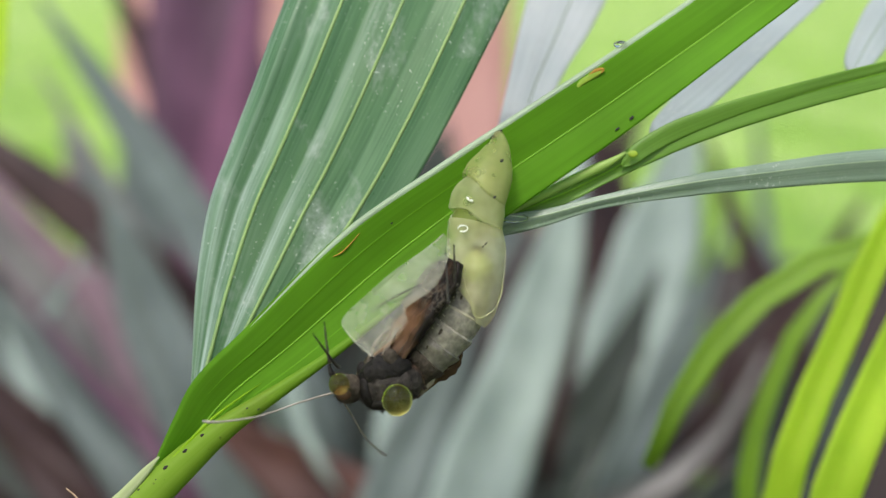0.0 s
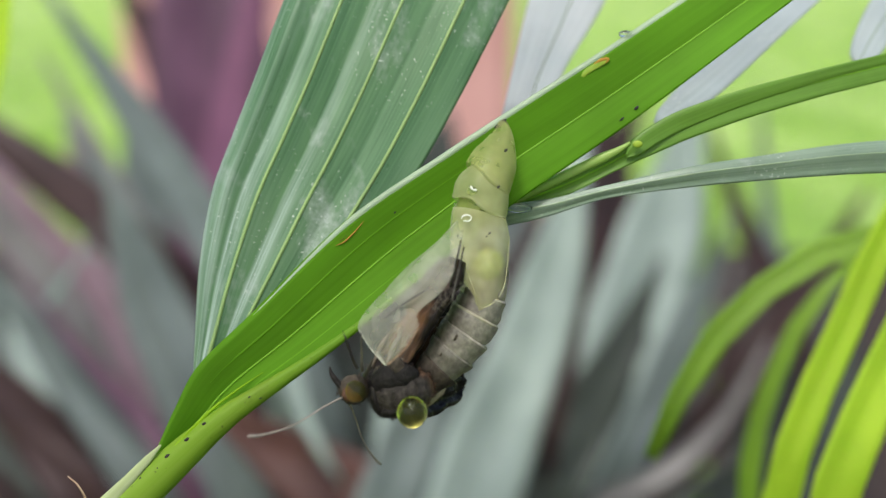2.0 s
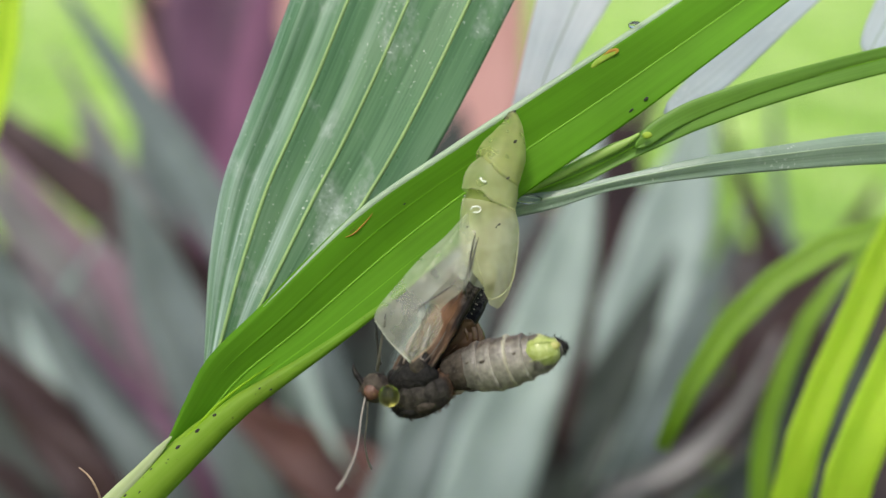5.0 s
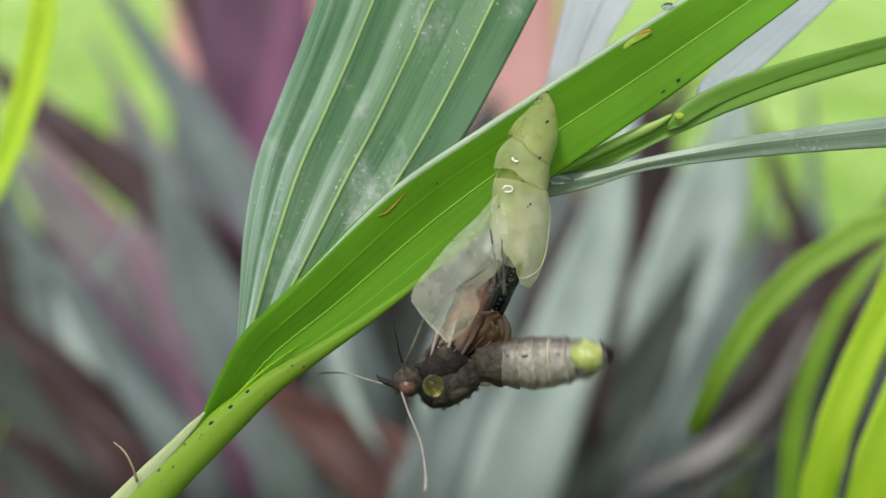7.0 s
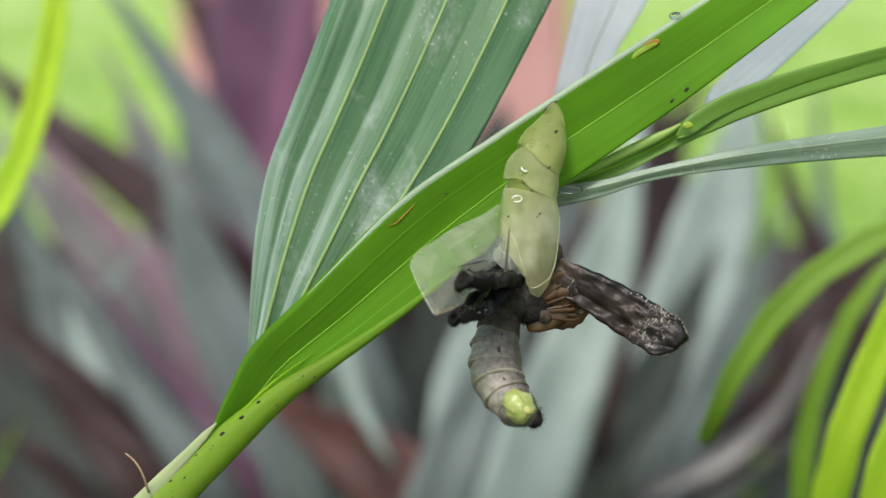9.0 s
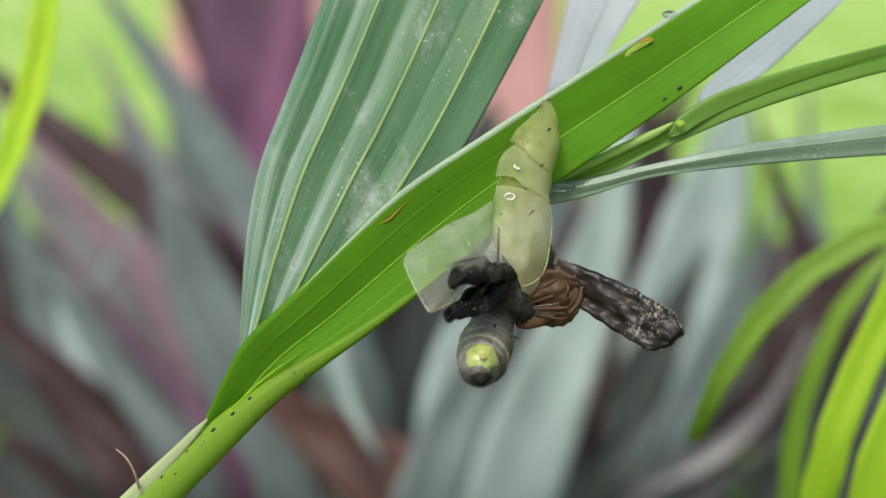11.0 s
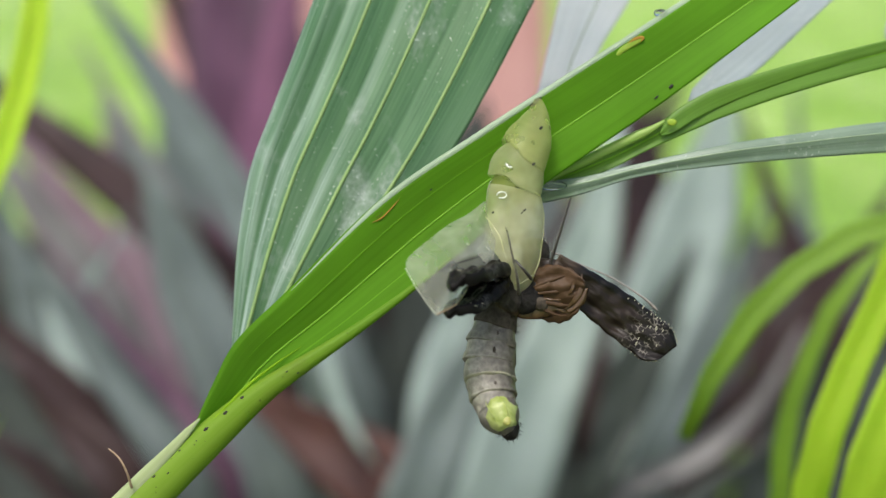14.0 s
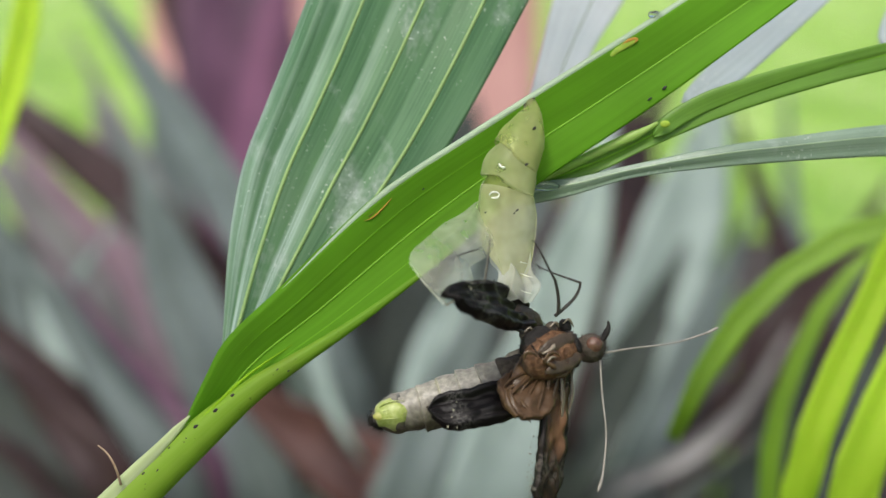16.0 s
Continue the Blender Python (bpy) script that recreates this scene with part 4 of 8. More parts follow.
long_leaf = leaflet("long_leaflet", long_a, long_b, LONG, LEAF_UNDER, "long bright green leaflet seen from below", [(0.56, 1.0)], 90, 40, 0.3, 0.25, 0.13, 0.0, 0.12, VEIN_GREEN)
part("margin", tube(on_sheet(long_a, long_b, LONG, 0.045, 60, 0.05, 0.17, 1.0, 0.25), [(0, 0.1), (0.2, 0.45), (1, 0.5)], 8, 70, flat=0.6), LEAF_EDGE, long_leaf, "pale waxy rolled margin")
for place, r, far in ((0.80, 0.16, 0.75), (0.30, 0.20, 0.8), (0.42, 0.10, 0.6), (0.68, 0.10, 0.7)):
    part("vein", tube(on_sheet(long_a, long_b, LONG, place, 60, 0.09, 0.06, far, 0.25), [(0, 0.03), (0.15, r), (0.6, r * 0.7), (1, 0.02)], 10, 60, flat=0.45), RIB_SOFT, long_leaf)

# the leaflets that reach sideways
SIDE = [(0, -0.01), (0.38, 0.0), (0.44, -0.01), (1, 0.02)]
side_a = [(12.73, 7.96, -3.00), (17.63, 10.46, -2.20), (21.70, 12.21, -1.60), (25.76, 14.23, -1.20), (28.47, 16.19, -1.00), (31.89, 18.30, -1.00), (35.31, 19.80, -1.00), (42.19, 21.99, -1.20), (49.24, 23.86, -2.00), (54.09, 25.10, -2.60), (62.27, 27.15, -4.00)]
side_b = [(13.01, 7.20, -3.00), (18.32, 8.54, -2.20), (21.69, 9.81, -1.60), (25.07, 11.56, -1.20), (28.46, 13.11, -1.00), (31.88, 14.61, -1.00), (35.30, 16.04, -1.00), (42.18, 18.44, -1.20), (49.24, 20.56, -2.00), (54.08, 21.86, -2.60), (62.26, 23.95, -4.00)]
side_leaf = leaflet("side_leaflet", side_a, side_b, SIDE, LEAF_SIDE, "narrow mid green leaflet reaching sideways", [(0.42, 0.6)], 60, 16, 0.3, 0.3, 0.2, 4.0, 0.1, VEIN_GREEN)
part("petiole", tube([(12.57, 7.81, -2.60), (14.88, 9.03, -2.20), (18.93, 11.03, -1.40), (22.96, 12.96, -0.70), (26.00, 14.38, -0.50), (27.71, 15.40, -0.50)], [(0, 0.35), (0.3, 0.55), (0.8, 0.62), (1, 0.2)], 12, 40, flat=0.7), PETIOLE, side_leaf, "pale green rounded base of the leaflet")
part("fold", sheet([(27.11, 13.77, -0.60), (27.45, 14.86, -0.60), (28.68, 16.42, -0.60), (31.84, 18.41, -0.70), (35.25, 19.90, -0.70), (42.12, 22.10, -0.90), (49.16, 23.96, -1.70), (54.00, 25.20, -2.30), (62.17, 27.24, -3.70)], [(27.17, 13.63, -0.60), (28.71, 13.89, -0.40), (31.13, 15.40, -0.60), (33.21, 16.50, -0.80), (36.65, 18.01, -0.90), (42.85, 20.34, -1.10), (49.56, 22.41, -1.90), (54.19, 23.71, -2.50), (62.37, 25.88, -3.90)], [(0, 0.0), (0.3, 0.03), (0.7, 0.02), (1, -0.02)], 70, 12, 0.2, 0.1, 6.0), LEAF_SIDE, side_leaf, "upper half of the blade folded over at its start")
part("scar", ball(0.42, 12, 8, (28.46, 15.19, 0.35), (1.5, 1.0, 0.35)), SCORCH, side_leaf, "yellow scar at the fold")
low_a = [(10.80, 6.58, -3.00), (13.83, 8.12, -2.00), (18.20, 8.75, -1.00), (24.90, 10.33, 0.00), (35.10, 12.55, 0.00), (44.18, 13.97, -1.00), (54.04, 15.40, -2.00), (63.64, 16.24, -4.00)]
low_b = [(10.79, 5.20, -3.00), (13.83, 5.65, -2.00), (18.20, 6.70, -1.00), (24.90, 8.69, 0.00), (35.10, 10.04, 0.00), (44.17, 10.89, -1.00), (54.03, 11.62, -2.00), (63.63, 12.08, -4.00)]
leaflet("side_leaflet", low_a, low_b, [(0, -0.05), (0.35, 0.1), (0.42, 0.1), (1, -0.06)], LEAF_WAXY, "narrow grey green waxy leaflet", [(0.38, 0.6)], 50, 16, 0.3, 0.25, 0.2, 7.0, 0.1, LEAF_EDGE)
# leaflets behind: their sky reflection sits in the pale leaf colour
back_a = [(11.40, 14.32, -20.00), (14.01, 21.60, -25.00), (17.68, 35.55, -35.00), (19.75, 42.96, -40.00), (22.33, 52.80, -47.00)]
back_b = [(17.43, 14.31, -20.00), (22.04, 26.21, -28.00), (27.85, 35.53, -35.00), (31.96, 42.94, -40.00), (36.81, 52.78, -47.00)]
leaflet("back_leaflet", back_a, back_b, [(0, 0), (0.3, 0.015), (0.55, -0.015), (0.75, 0.01), (1, 0)], LEAF_PALE, "grey leaflet behind with painted sky shine", [(0.55, 0.6)], 30, 20, 0.3, 0.5, 0.22, 9.0, 0.1, LEAF_WAXY)
shine_a = [(32.79, 19.13, -14.00), (33.54, 20.70, -15.00), (37.78, 24.94, -18.00), (49.50, 34.27, -25.00), (56.59, 40.20, -30.00), (66.30, 48.60, -36.00)]
shine_b = [(33.04, 18.36, -12.00), (35.24, 19.47, -13.00), (41.26, 22.73, -15.00), (54.14, 33.93, -23.00), (60.77, 39.82, -28.00), (69.73, 48.16, -34.00)]
leaflet("back_leaflet", shine_a, shine_b, [(0, 0), (0.35, 0.02), (0.6, -0.015), (1, 0)], LEAF_SILVER, "grey leaflet behind with painted sky shine", [(0.35, 0.4), (0.6, 0.4)], 30, 16, 0.3, 0.4, 0.2, 12.0, 0.05, LEAF_WAXY)
corner_a = [(62.47, 27.29, -22.00), (61.09, 28.65, -23.00), (62.06, 31.70, -25.00), (65.46, 37.46, -28.00), (70.20, 42.33, -33.00)]
corner_b = [(61.33, 27.30, -22.00), (63.61, 27.90, -22.00), (66.53, 30.62, -24.00), (70.60, 34.94, -27.00), (76.25, 41.34, -32.00)]
leaflet("back_leaflet", corner_a, corner_b, [(0, 0), (0.5, 0.05), (1, 0)], LEAF_SILVER, "grey leaflet behind with painted sky shine", [(0.5, 0.5)], 30, 12, 0.3, 0.3, 0.2, 15.0, 0.1, LEAF_WAXY)

# the stalk, down to the soil
low_end = SUBJECT.inverted() @ Vector((-0.19, 0.03, -0.01)) * 1000
def knots(points, radii):
    """Pairs of place and radius for a line whose radius is known at each of its points."""
    run = [0.0]
    for p, q in zip(points, points[1:]):
        run.append(run[-1] + (Vector(q) - Vector(p)).length)
    return [(s / run[-1], r) for s, r in zip(run, radii)]


bend = Vector((-52.01, -48.81, 0.00))
STALK_LINE = [low_end, low_end.lerp(bend, 0.5), low_end.lerp(bend, 0.8), low_end.lerp(bend, 0.92), bend, (-43.16, -38.97, 0.00), (-34.23, -29.54, 0.00), (-26.40, -22.14, 0.00), (-20.65, -17.16, 0.30), (-14.53, -13.09, 0.40), (-8.41, -8.96, 0.50), (-1.62, -3.89, 0.55), (4.49, 0.98, 0.50), (9.93, 5.32, 0.20)]
stalk = part("stalk", tube(STALK_LINE, knots(STALK_LINE, [5.5, 5.0, 4.4, 4.0, 3.3, 2.85, 2.55, 2.05, 1.42, 0.9, 0.6, 0.36, 0.2, 0.05]), 24, 120, flat=0.7), STALK, frond, "pale green ribbed stalk with dark specks")


part("ridge", tube([(-43.84, -36.51, 1.10), (-36.33, -28.82, 1.10), (-32.00, -24.43, 1.10), (-28.30, -20.41, 0.90)], [(0, 1.25), (0.6, 0.9), (0.9, 0.5), (1, 0.12)], 16, 40, flat=0.42), WAX, stalk, "pale waxy ridge of the stalk")
part("seam", tube([(-28.84, -22.40, 0.85), (-26.74, -20.70, 0.90), (-24.40, -18.34, 0.75), (-22.08, -16.07, 0.45), (-19.07, -13.78, 0.15), (-16.05, -11.76, -0.15)], [(0, 0.05), (0.2, 0.20), (0.45, 0.22), (0.75, 0.12), (1, 0.02)], 10, 40, flat=0.6), SEAM, stalk, "yellow green seam where the leaflet joins the stalk")


def specks(parent, marks, material, name="speck", thin=0.3):
    for k, (p, r, stretch) in enumerate(marks):
        bm = ball(r, 10, 6, (0, 0, 0), (1.0 + stretch, 0.7, thin))
        for v in bm.verts:
            v.co *= 1 + 0.35 * noise.noise(v.co * 9000 + Vector((k, 0, 0)))
            v.co = Matrix.Rotation(0.7, 3, "Z") @ v.co + Vector(p) * 0.001
        part(name, bm, material, parent)


specks(stalk, [((-27.22, -21.42, 3.20), 0.26, 0.4), ((-24.97, -19.51, 3.00), 0.26, 0.3), ((-23.01, -17.75, 2.60), 0.24, 0.2), ((-30.36, -23.96, 3.20), 0.14, 0.4),
               ((-33.34, -26.99, 3.40), 0.16, 0.6), ((-31.67, -26.60, 3.40), 0.12, 0.6), ((-17.81, -14.75, 1.60), 0.12, 0.6), ((-16.50, -14.92, 1.20), 0.12, 0.6), ((-28.36, -22.82, 3.20), 0.10, 0)], SPECK)
specks(long_leaf, [((-0.59, 7.09, 0.60), 0.2, 0.3), ((28.28, 19.49, 0.70), 0.24, 0.4), ((26.52, 18.14, 0.70), 0.16, 1.2), ((16.93, 12.22, 0.30), 0.16, 1.0), ((11.95, 17.54, 0.90), 0.42, 1.3)], SPECK)
specks(long_leaf, [((-6.75, 4.12, 0.95), 0.34, 2.2), ((-5.75, 5.02, 0.95), 0.26, 2.2)], SPOT, "scorch_mark", 0.12)
part("scorch_rim", tube([(-7.6, 3.1, 1.0), (-6.6, 3.55, 1.02), (-5.6, 4.5, 1.02), (-4.7, 5.5, 1.0), (-4.2, 6.2, 0.95)], [(0, 0.03), (0.3, 0.10), (0.7, 0.07), (1, 0.02)], 6, 30), RUST, long_leaf, "orange rim of the scorched patch")
specks(long_leaf, [((24.3, 24.75, 0.0), 0.30, 1.5), ((22.2, 23.35, 0.0), 0.22, 1.6)], SCORCH, "scorch_patch", 0.12)
part("scorch_patch", tube([(21.0, 22.75, 0.10), (22.3, 23.75, 0.12), (23.6, 24.6, 0.12), (25.1, 25.35, 0.10)], [(0, 0.05), (0.25, 0.30), (0.6, 0.38), (0.85, 0.30), (1, 0.04)], 12, 40, wobble=0.35, flat=0.18), SCORCH, long_leaf, "yellow scorched smear")
part("scorch_rim", tube([(23.2, 24.75, 0.15), (24.2, 25.30, 0.16), (25.0, 25.40, 0.15), (24.7, 24.90, 0.15)], [(0, 0.03), (0.4, 0.20), (0.75, 0.17), (1, 0.03)], 10, 30, wobble=0.4, flat=0.3), RUST, long_leaf, "rusty end of the scorched smear")
part("fibre", tube([(-38.97, -23.90, 2.00), (-37.62, -24.77, 3.00), (-36.69, -26.38, 3.00), (-36.22, -28.54, 2.00)], [(0, 0.09), (1, 0.17)], 8, 16), FIBRE, stalk, "dry brown fibre")


def water_drop(p, r, stretch=(1, 1, 1)):
    ob = part("water_drop", ball(r, 16, 10, (0, 0, 0), stretch), WATER)
    ob.matrix_basis = SUBJECT @ Matrix.Translation(Vector(p) * 0.001)
    tagged(ob, "clear water drop resting on the leaf", "water drop", "water drops")


water_drop((14.14, 7.55, 0.3), 0.9, (1.9, 0.62, 0.6))
water_drop((27.20, 28.49, -0.60), 0.7, (1.2, 0.7, 0.6))

# ---- the empty pupal case ----
case = root("pupal_case", SUBJECT, "pale yellow green split pupal case hanging from the leaf", "pupal case")
CASE_LINE = [(12.28, 17.73, 1.00), (12.22, 16.17, 1.80), (11.75, 14.41, 2.80), (11.10, 12.69, 3.60), (10.46, 10.98, 4.20), (9.77, 9.30, 4.70), (9.55, 7.63, 5.00), (9.14, 6.30, 5.20), (9.27, 3.99, 5.20), (9.13, 1.35, 5.10), (9.07, -0.64, 5.00), (8.74, -2.62, 5.00), (7.94, -4.14, 5.00)]
TEAR = [(5.77, 3.63, 7.00), (6.53, 2.64, 7.60), (7.49, 1.00, 8.00), (7.87, -0.62, 8.10), (8.46, -2.25, 8.00), (8.74, -3.69, 7.60), (9.40, -4.15, 7.50), (10.31, -3.83, 7.40), (11.25, -3.12, 7.00)]
EDGE = [(12.63, 3.63, 6.20), (12.56, 1.99, 6.20), (12.30, 0.02, 6.20), (12.02, -1.62, 6.30), (11.40, -2.99, 6.80)]
CASE_R = knots(CASE_LINE, [0.55, 1.15, 1.9, 2.6, 2.75, 2.95, 2.9, 3.2, 3.4, 3.3, 3.1, 2.9, 2.5])


def case_slice(name, t0, t1, arc, material, swell, parent, label="", slant=0.0, dip=0.0, taper=0.0, bend=1.3):
    """A ring whose rims run slanting round the body (slant, along the line) and sag in front (dip)."""
    n, sides, rows = 121, 36, 16
    c = spline(CASE_LINE, n)
    bm = bmesh.new()
    full = arc[1] - arc[0] >= 359
    grid = []
    for k in range(rows + 1):
        row = []
        for j in range(sides if full else sides + 1):
            u = k / rows
            first = arc[0] + taper * u ** bend
            a = radians(first + (arc[1] - first) * j / sides)
            t = t0 + (t1 - t0) * u + (slant * math.cos(a) * -0.5 + dip * max(0, math.sin(a))) * (u if t0 > 0.02 or u > 0.3 else u)
            t = min(1, max(0, t))
            i = min(n - 2, int(t * (n - 1)))
            p = c[i].lerp(c[i + 1], t * (n - 1) - i)
            d = (c[i + 1] - c[i]).normalized()
            x = d.cross(Vector((0, 0, 1))).normalized()
            f = x.cross(d).normalized()
            q = x * math.cos(a) + f * math.sin(a)
            r = level(CASE_R, t) + swell * (0.9 * u * u + 0.4 * math.sin(math.pi * u)) * (0.5 + 1.5 * max(0, math.cos(a)) + 0.4 * max(0, math.sin(a)))
            r += 0.10 * noise.noise(p * 0.5 + q * 1.5) + 0.05 * noise.noise(p * 1.9 + q * 4)
            row.append(bm.verts.new((p + q * r) * 0.001))
        grid.append(row)
    w = len(grid[0])
    for ra, rb in zip(grid, grid[1:]):
        for j in range(w if full else w - 1):
            bm.faces.new((ra[j], ra[(j + 1) % w], rb[(j + 1) % w], rb[j]))
    bmesh.ops.solidify(bm, geom=bm.faces[:], thickness=0.00009)
    return part(name, bm, material, parent, label)


tail_skin = case_slice("tail_skin", 0.0, 0.345, (0, 360), SHELL_TAIL, 0.26, case, "yellow green tapering tail skin", 0.10, 0.05)
ring_skin = case_slice("ring_skin", 0.325, 0.485, (0, 360), SHELL, 0.36, case, "", 0.07, 0.04)
case_slice("neck_skin", 0.42, 0.545, (0, 360), SHELL_GAP, -0.12, case, "olive fold between two rings", 0.0, 0.0)
case_slice("neck_skin", 0.27, 0.36, (0, 360), SHELL_GAP, -0.12, case, "olive fold between two rings", 0.06, 0.03)
front_skin = case_slice("front_skin", 0.53, 1.0, (-6, 196), SHELL_LOW, 0.10, case, "paler front skin torn open below", 0.0, 0.0, 128, 2.3)
case_slice("back_skin", 0.52, 0.84, (196, 380), SHELL_THIN, 0.08, case, "thin clear back skin", 0.0, 0.0)
for line, r in ((TEAR, 0.06), (EDGE, 0.06)):
    part("rim", tube(line, [(0, 0.04), (0.3, r), (0.8, r), (1, 0.05)], 8, 40), SHELL_LOW, front_skin, "pale thickened rim of the tear")
# thin white curves modelled in place of the wet skin's highlights
for line, r in (([(6.95, 6.05, 8.70), (7.21, 6.38, 8.75), (7.79, 6.44, 8.85), (8.11, 6.17, 8.90), (7.85, 5.79, 8.90), (7.21, 5.79, 8.80)], 0.11), ([(8.10, 9.79, 7.80), (8.35, 9.39, 8.00), (8.81, 9.33, 8.00)], 0.16)):
    part("painted_glint", tube(line, [(0, 0.06), (0.2, r), (0.5, r * 0.5), (0.8, r), (1, 0.06)], 10, 24), GLINT, case, "white curve set as a wet highlight on a fold")
specks(case, [((12.28, 14.05, 5.8), 0.24, 0.1), ((11.28, 9.71, 8.0), 0.2, 0.2), ((11.0, 15.5, 4.2), 0.14, 0), ((10.17, 4.36, 9.0), 0.15, 0.6), ((6.58, 4.12, 8.2), 0.13, 0.0), ((9.85, 4.03, 9.0), 0.13, 0.0)], SPECK)

# the wing-side skin, split away and hinged at its upper end; x runs from the hinge to its point
flap_a = [(0, 0.9, 0), (3.1, 2.2, 0.3), (6.9, 3.1, 0.6), (9.3, 2.7, 0.5), (11.6, 1.5, 0.5), (12.6, 1.3, 0.5), (13.8, 2.0, 0.4), (16.4, 1.6, 0.3), (18.95, 0.15, 0)]
flap_b = [(0, -0.3, 0), (3.5, -1.5, 0.3), (7.0, -3.1, 0.6), (11.0, -4.5, 0.5), (14.2, -5.5, 0.4), (15.8, -5.3, 0.3), (17.2, -3.4, 0.2), (18.2, -1.6, 0.1), (18.98, 0.0, 0)]
flap = part("wing_case", sheet(flap_a, flap_b, [(0, 0.0), (0.3, 0.16), (0.7, 0.16), (1, -0.02)], 90, 44, 0.1, 0.8, 2.0, film=True), SHELL_MILK, case, "thin milky wing case split open")
part("seam", tube([(9.2, 1.8, 1.7), (11.4, 0.4, 2.1), (13.0, -0.8, 2.1), (14.6, -1.9, 1.9)], [(0, 0.03), (0.3, 0.12), (0.7, 0.08), (1, 0.02)], 6, 20), LEG, flap, "dark seam line")
for k, (x, y) in enumerate(((5.2, 0.5), (6.4, -0.6), (7.4, -1.4), (5.9, -1.4), (8.4, -0.2), (9.6, -1.6), (4.2, -0.4))):
    part("pale_fleck", ball(0.13, 8, 6, (x, y, 1.15), (1, 1.4, 0.5)), SHELL_RIM, flap)
part("rim", tube([(13.8, 2.0, 0.45), (16.4, 1.6, 0.35), (18.9, 0.2, 0.05)], [(0, 0.05), (1, 0.10)], 6, 22), FIBRE, flap, "brownish torn rim")
part("rim", tube([(15.8, -5.3, 0.3), (17.2, -3.4, 0.2), (18.2, -1.6, 0.1), (18.95, 0, 0)], [(0, 0.04), (1, 0.08)], 6, 22), SHELL_RIM, flap)

liner = part("inner_skin", sheet([(0, 1.6, 0), (2, 2.3, 0.6), (4.5, 2.0, -0.3), (6.8, 2.6, 0.5), (8.4, 1.2, 0)], [(0, -1.5, 0), (2.2, -2.5, -0.3), (4.4, -2.0, 0.6), (6.6, -2.7, 0), (8.0, -1.6, 0.4)], [(0, 0.0), (0.2, 0.14), (0.35, 0.02), (0.6, 0.2), (0.75, 0.05), (1, 0.04)], 60, 40, 0.12, 1.6, 5.0, film=True), SHELL_FILM, case, "clear crumpled inner skin")
# short pale streaks built in as glints of the crumpled skin
for k, (x, y) in enumerate(((5.4, 1.1), (6.9, -0.9), (7.4, 0.6), (6.2, -1.7), (3.6, 0.9))):
    part("pale_fleck", tube([(x - 0.5, y - 0.5, 0.95), (x, y, 1.1), (x + 0.3, y + 0.7, 0.95)], [(0, 0.02), (0.5, 0.06), (1, 0.02)], 6, 8), SHELL_RIM, liner)

# ---- the butterfly ----
butterfly = root("butterfly", SUBJECT, "freshly emerged brown butterfly with crumpled wet wings", "butterfly")


def bristles(bm, count, length, seed, lo=-1.0):
    """Short hairs standing on a body."""
    rnd = random.Random(seed)
    bm.faces.ensure_lookup_table()
    faces = bm.faces[:]
    for _ in range(count):
        f = rnd.choice(faces)
        p, n = f.calc_center_median(), f.normal.copy()
        lean = Vector((rnd.uniform(0.2, 1.0), rnd.uniform(-0.4, 0.4), rnd.uniform(-0.4, 0.4)))
        p += Vector((rnd.uniform(-1, 1), rnd.uniform(-1, 1), rnd.uniform(-1, 1))) * 0.0002
        d = (n + lean).normalized() * length * rnd.uniform(0.5, 1.0) * 0.001
        side = d.cross(Vector((rnd.random(), rnd.random(), rnd.random()))).normalized() * 0.00004
        side2 = d.cross(side).normalized() * 0.00004
        a, b, c, e = bm.verts.new(p + side), bm.verts.new(p - side), bm.verts.new(p + side2), bm.verts.new(p + d)
        bm.faces.new((a, b, e))
        bm.faces.new((b, c, e))
        bm.faces.new((c, a, e))


def body_mesh(profile, sides, wobble, squash, seed, hairs=0, hair=0.6):
    bm = turned(profile, sides, wobble, squash, seed)
    bm.normal_update()
    if hairs:
        bristles(bm, hairs, hair, seed)
    return bm


thorax = part("thorax", body_mesh([(-0.2, 0.5), (0.3, 1.5), (1.2, 2.3), (2.6, 2.75), (4.2, 2.7), (5.6, 2.3), (6.8, 1.7), (7.4, 0.8)], 24, 0.06, 0.9, 3, 1500, 0.55), FUR, butterfly, "furry grey brown thorax")
part("collar", body_mesh([(0.2, 1.7), (0.5, 2.1), (1.0, 2.4), (1.3, 2.3)], 20, 0.1, 1.0, 5, 120, 0.6), BODY_DARK, thorax)
for side in (-1, 1):
    part("tegula", body_mesh([(0.6, 0.15), (1.4, 0.6), (3.0, 0.95), (5.0, 0.85), (6.6, 0.2)], 14, 0.15, 0.3, 30 + side, 200, 0.45), TEGULA, thorax, "olive brown shoulder flap").location = (0, side * 0.0012, -0.0021)
for k, (line, r) in enumerate((([(4.6, -1.8, -1.6), (5.6, -0.8, -2.3), (6.4, 0.4, -2.1)], 0.34), ([(3.4, 1.9, -1.6), (4.8, 1.0, -2.4), (6.2, 0.9, -2.2)], 0.30), ([(2.6, -2.0, -1.5), (3.6, -2.4, -1.1), (5.0, -2.3, -1.2)], 0.36))):
    part("fold", tube(line, [(0, 0.1), (0.5, r), (1, 0.12)], 8, 16), FOLD_CREAM if k == 1 else FOLD_TAN, thorax)
part("sternum", body_mesh([(0.4, 0.5), (1.4, 1.5), (3.2, 2.0), (5.2, 1.7), (6.6, 0.5)], 18, 0.18, 0.8, 31, 260, 0.5), BODY_DARK, thorax, "blackish furred breast").location = (0, 0.0018, 0.0009)
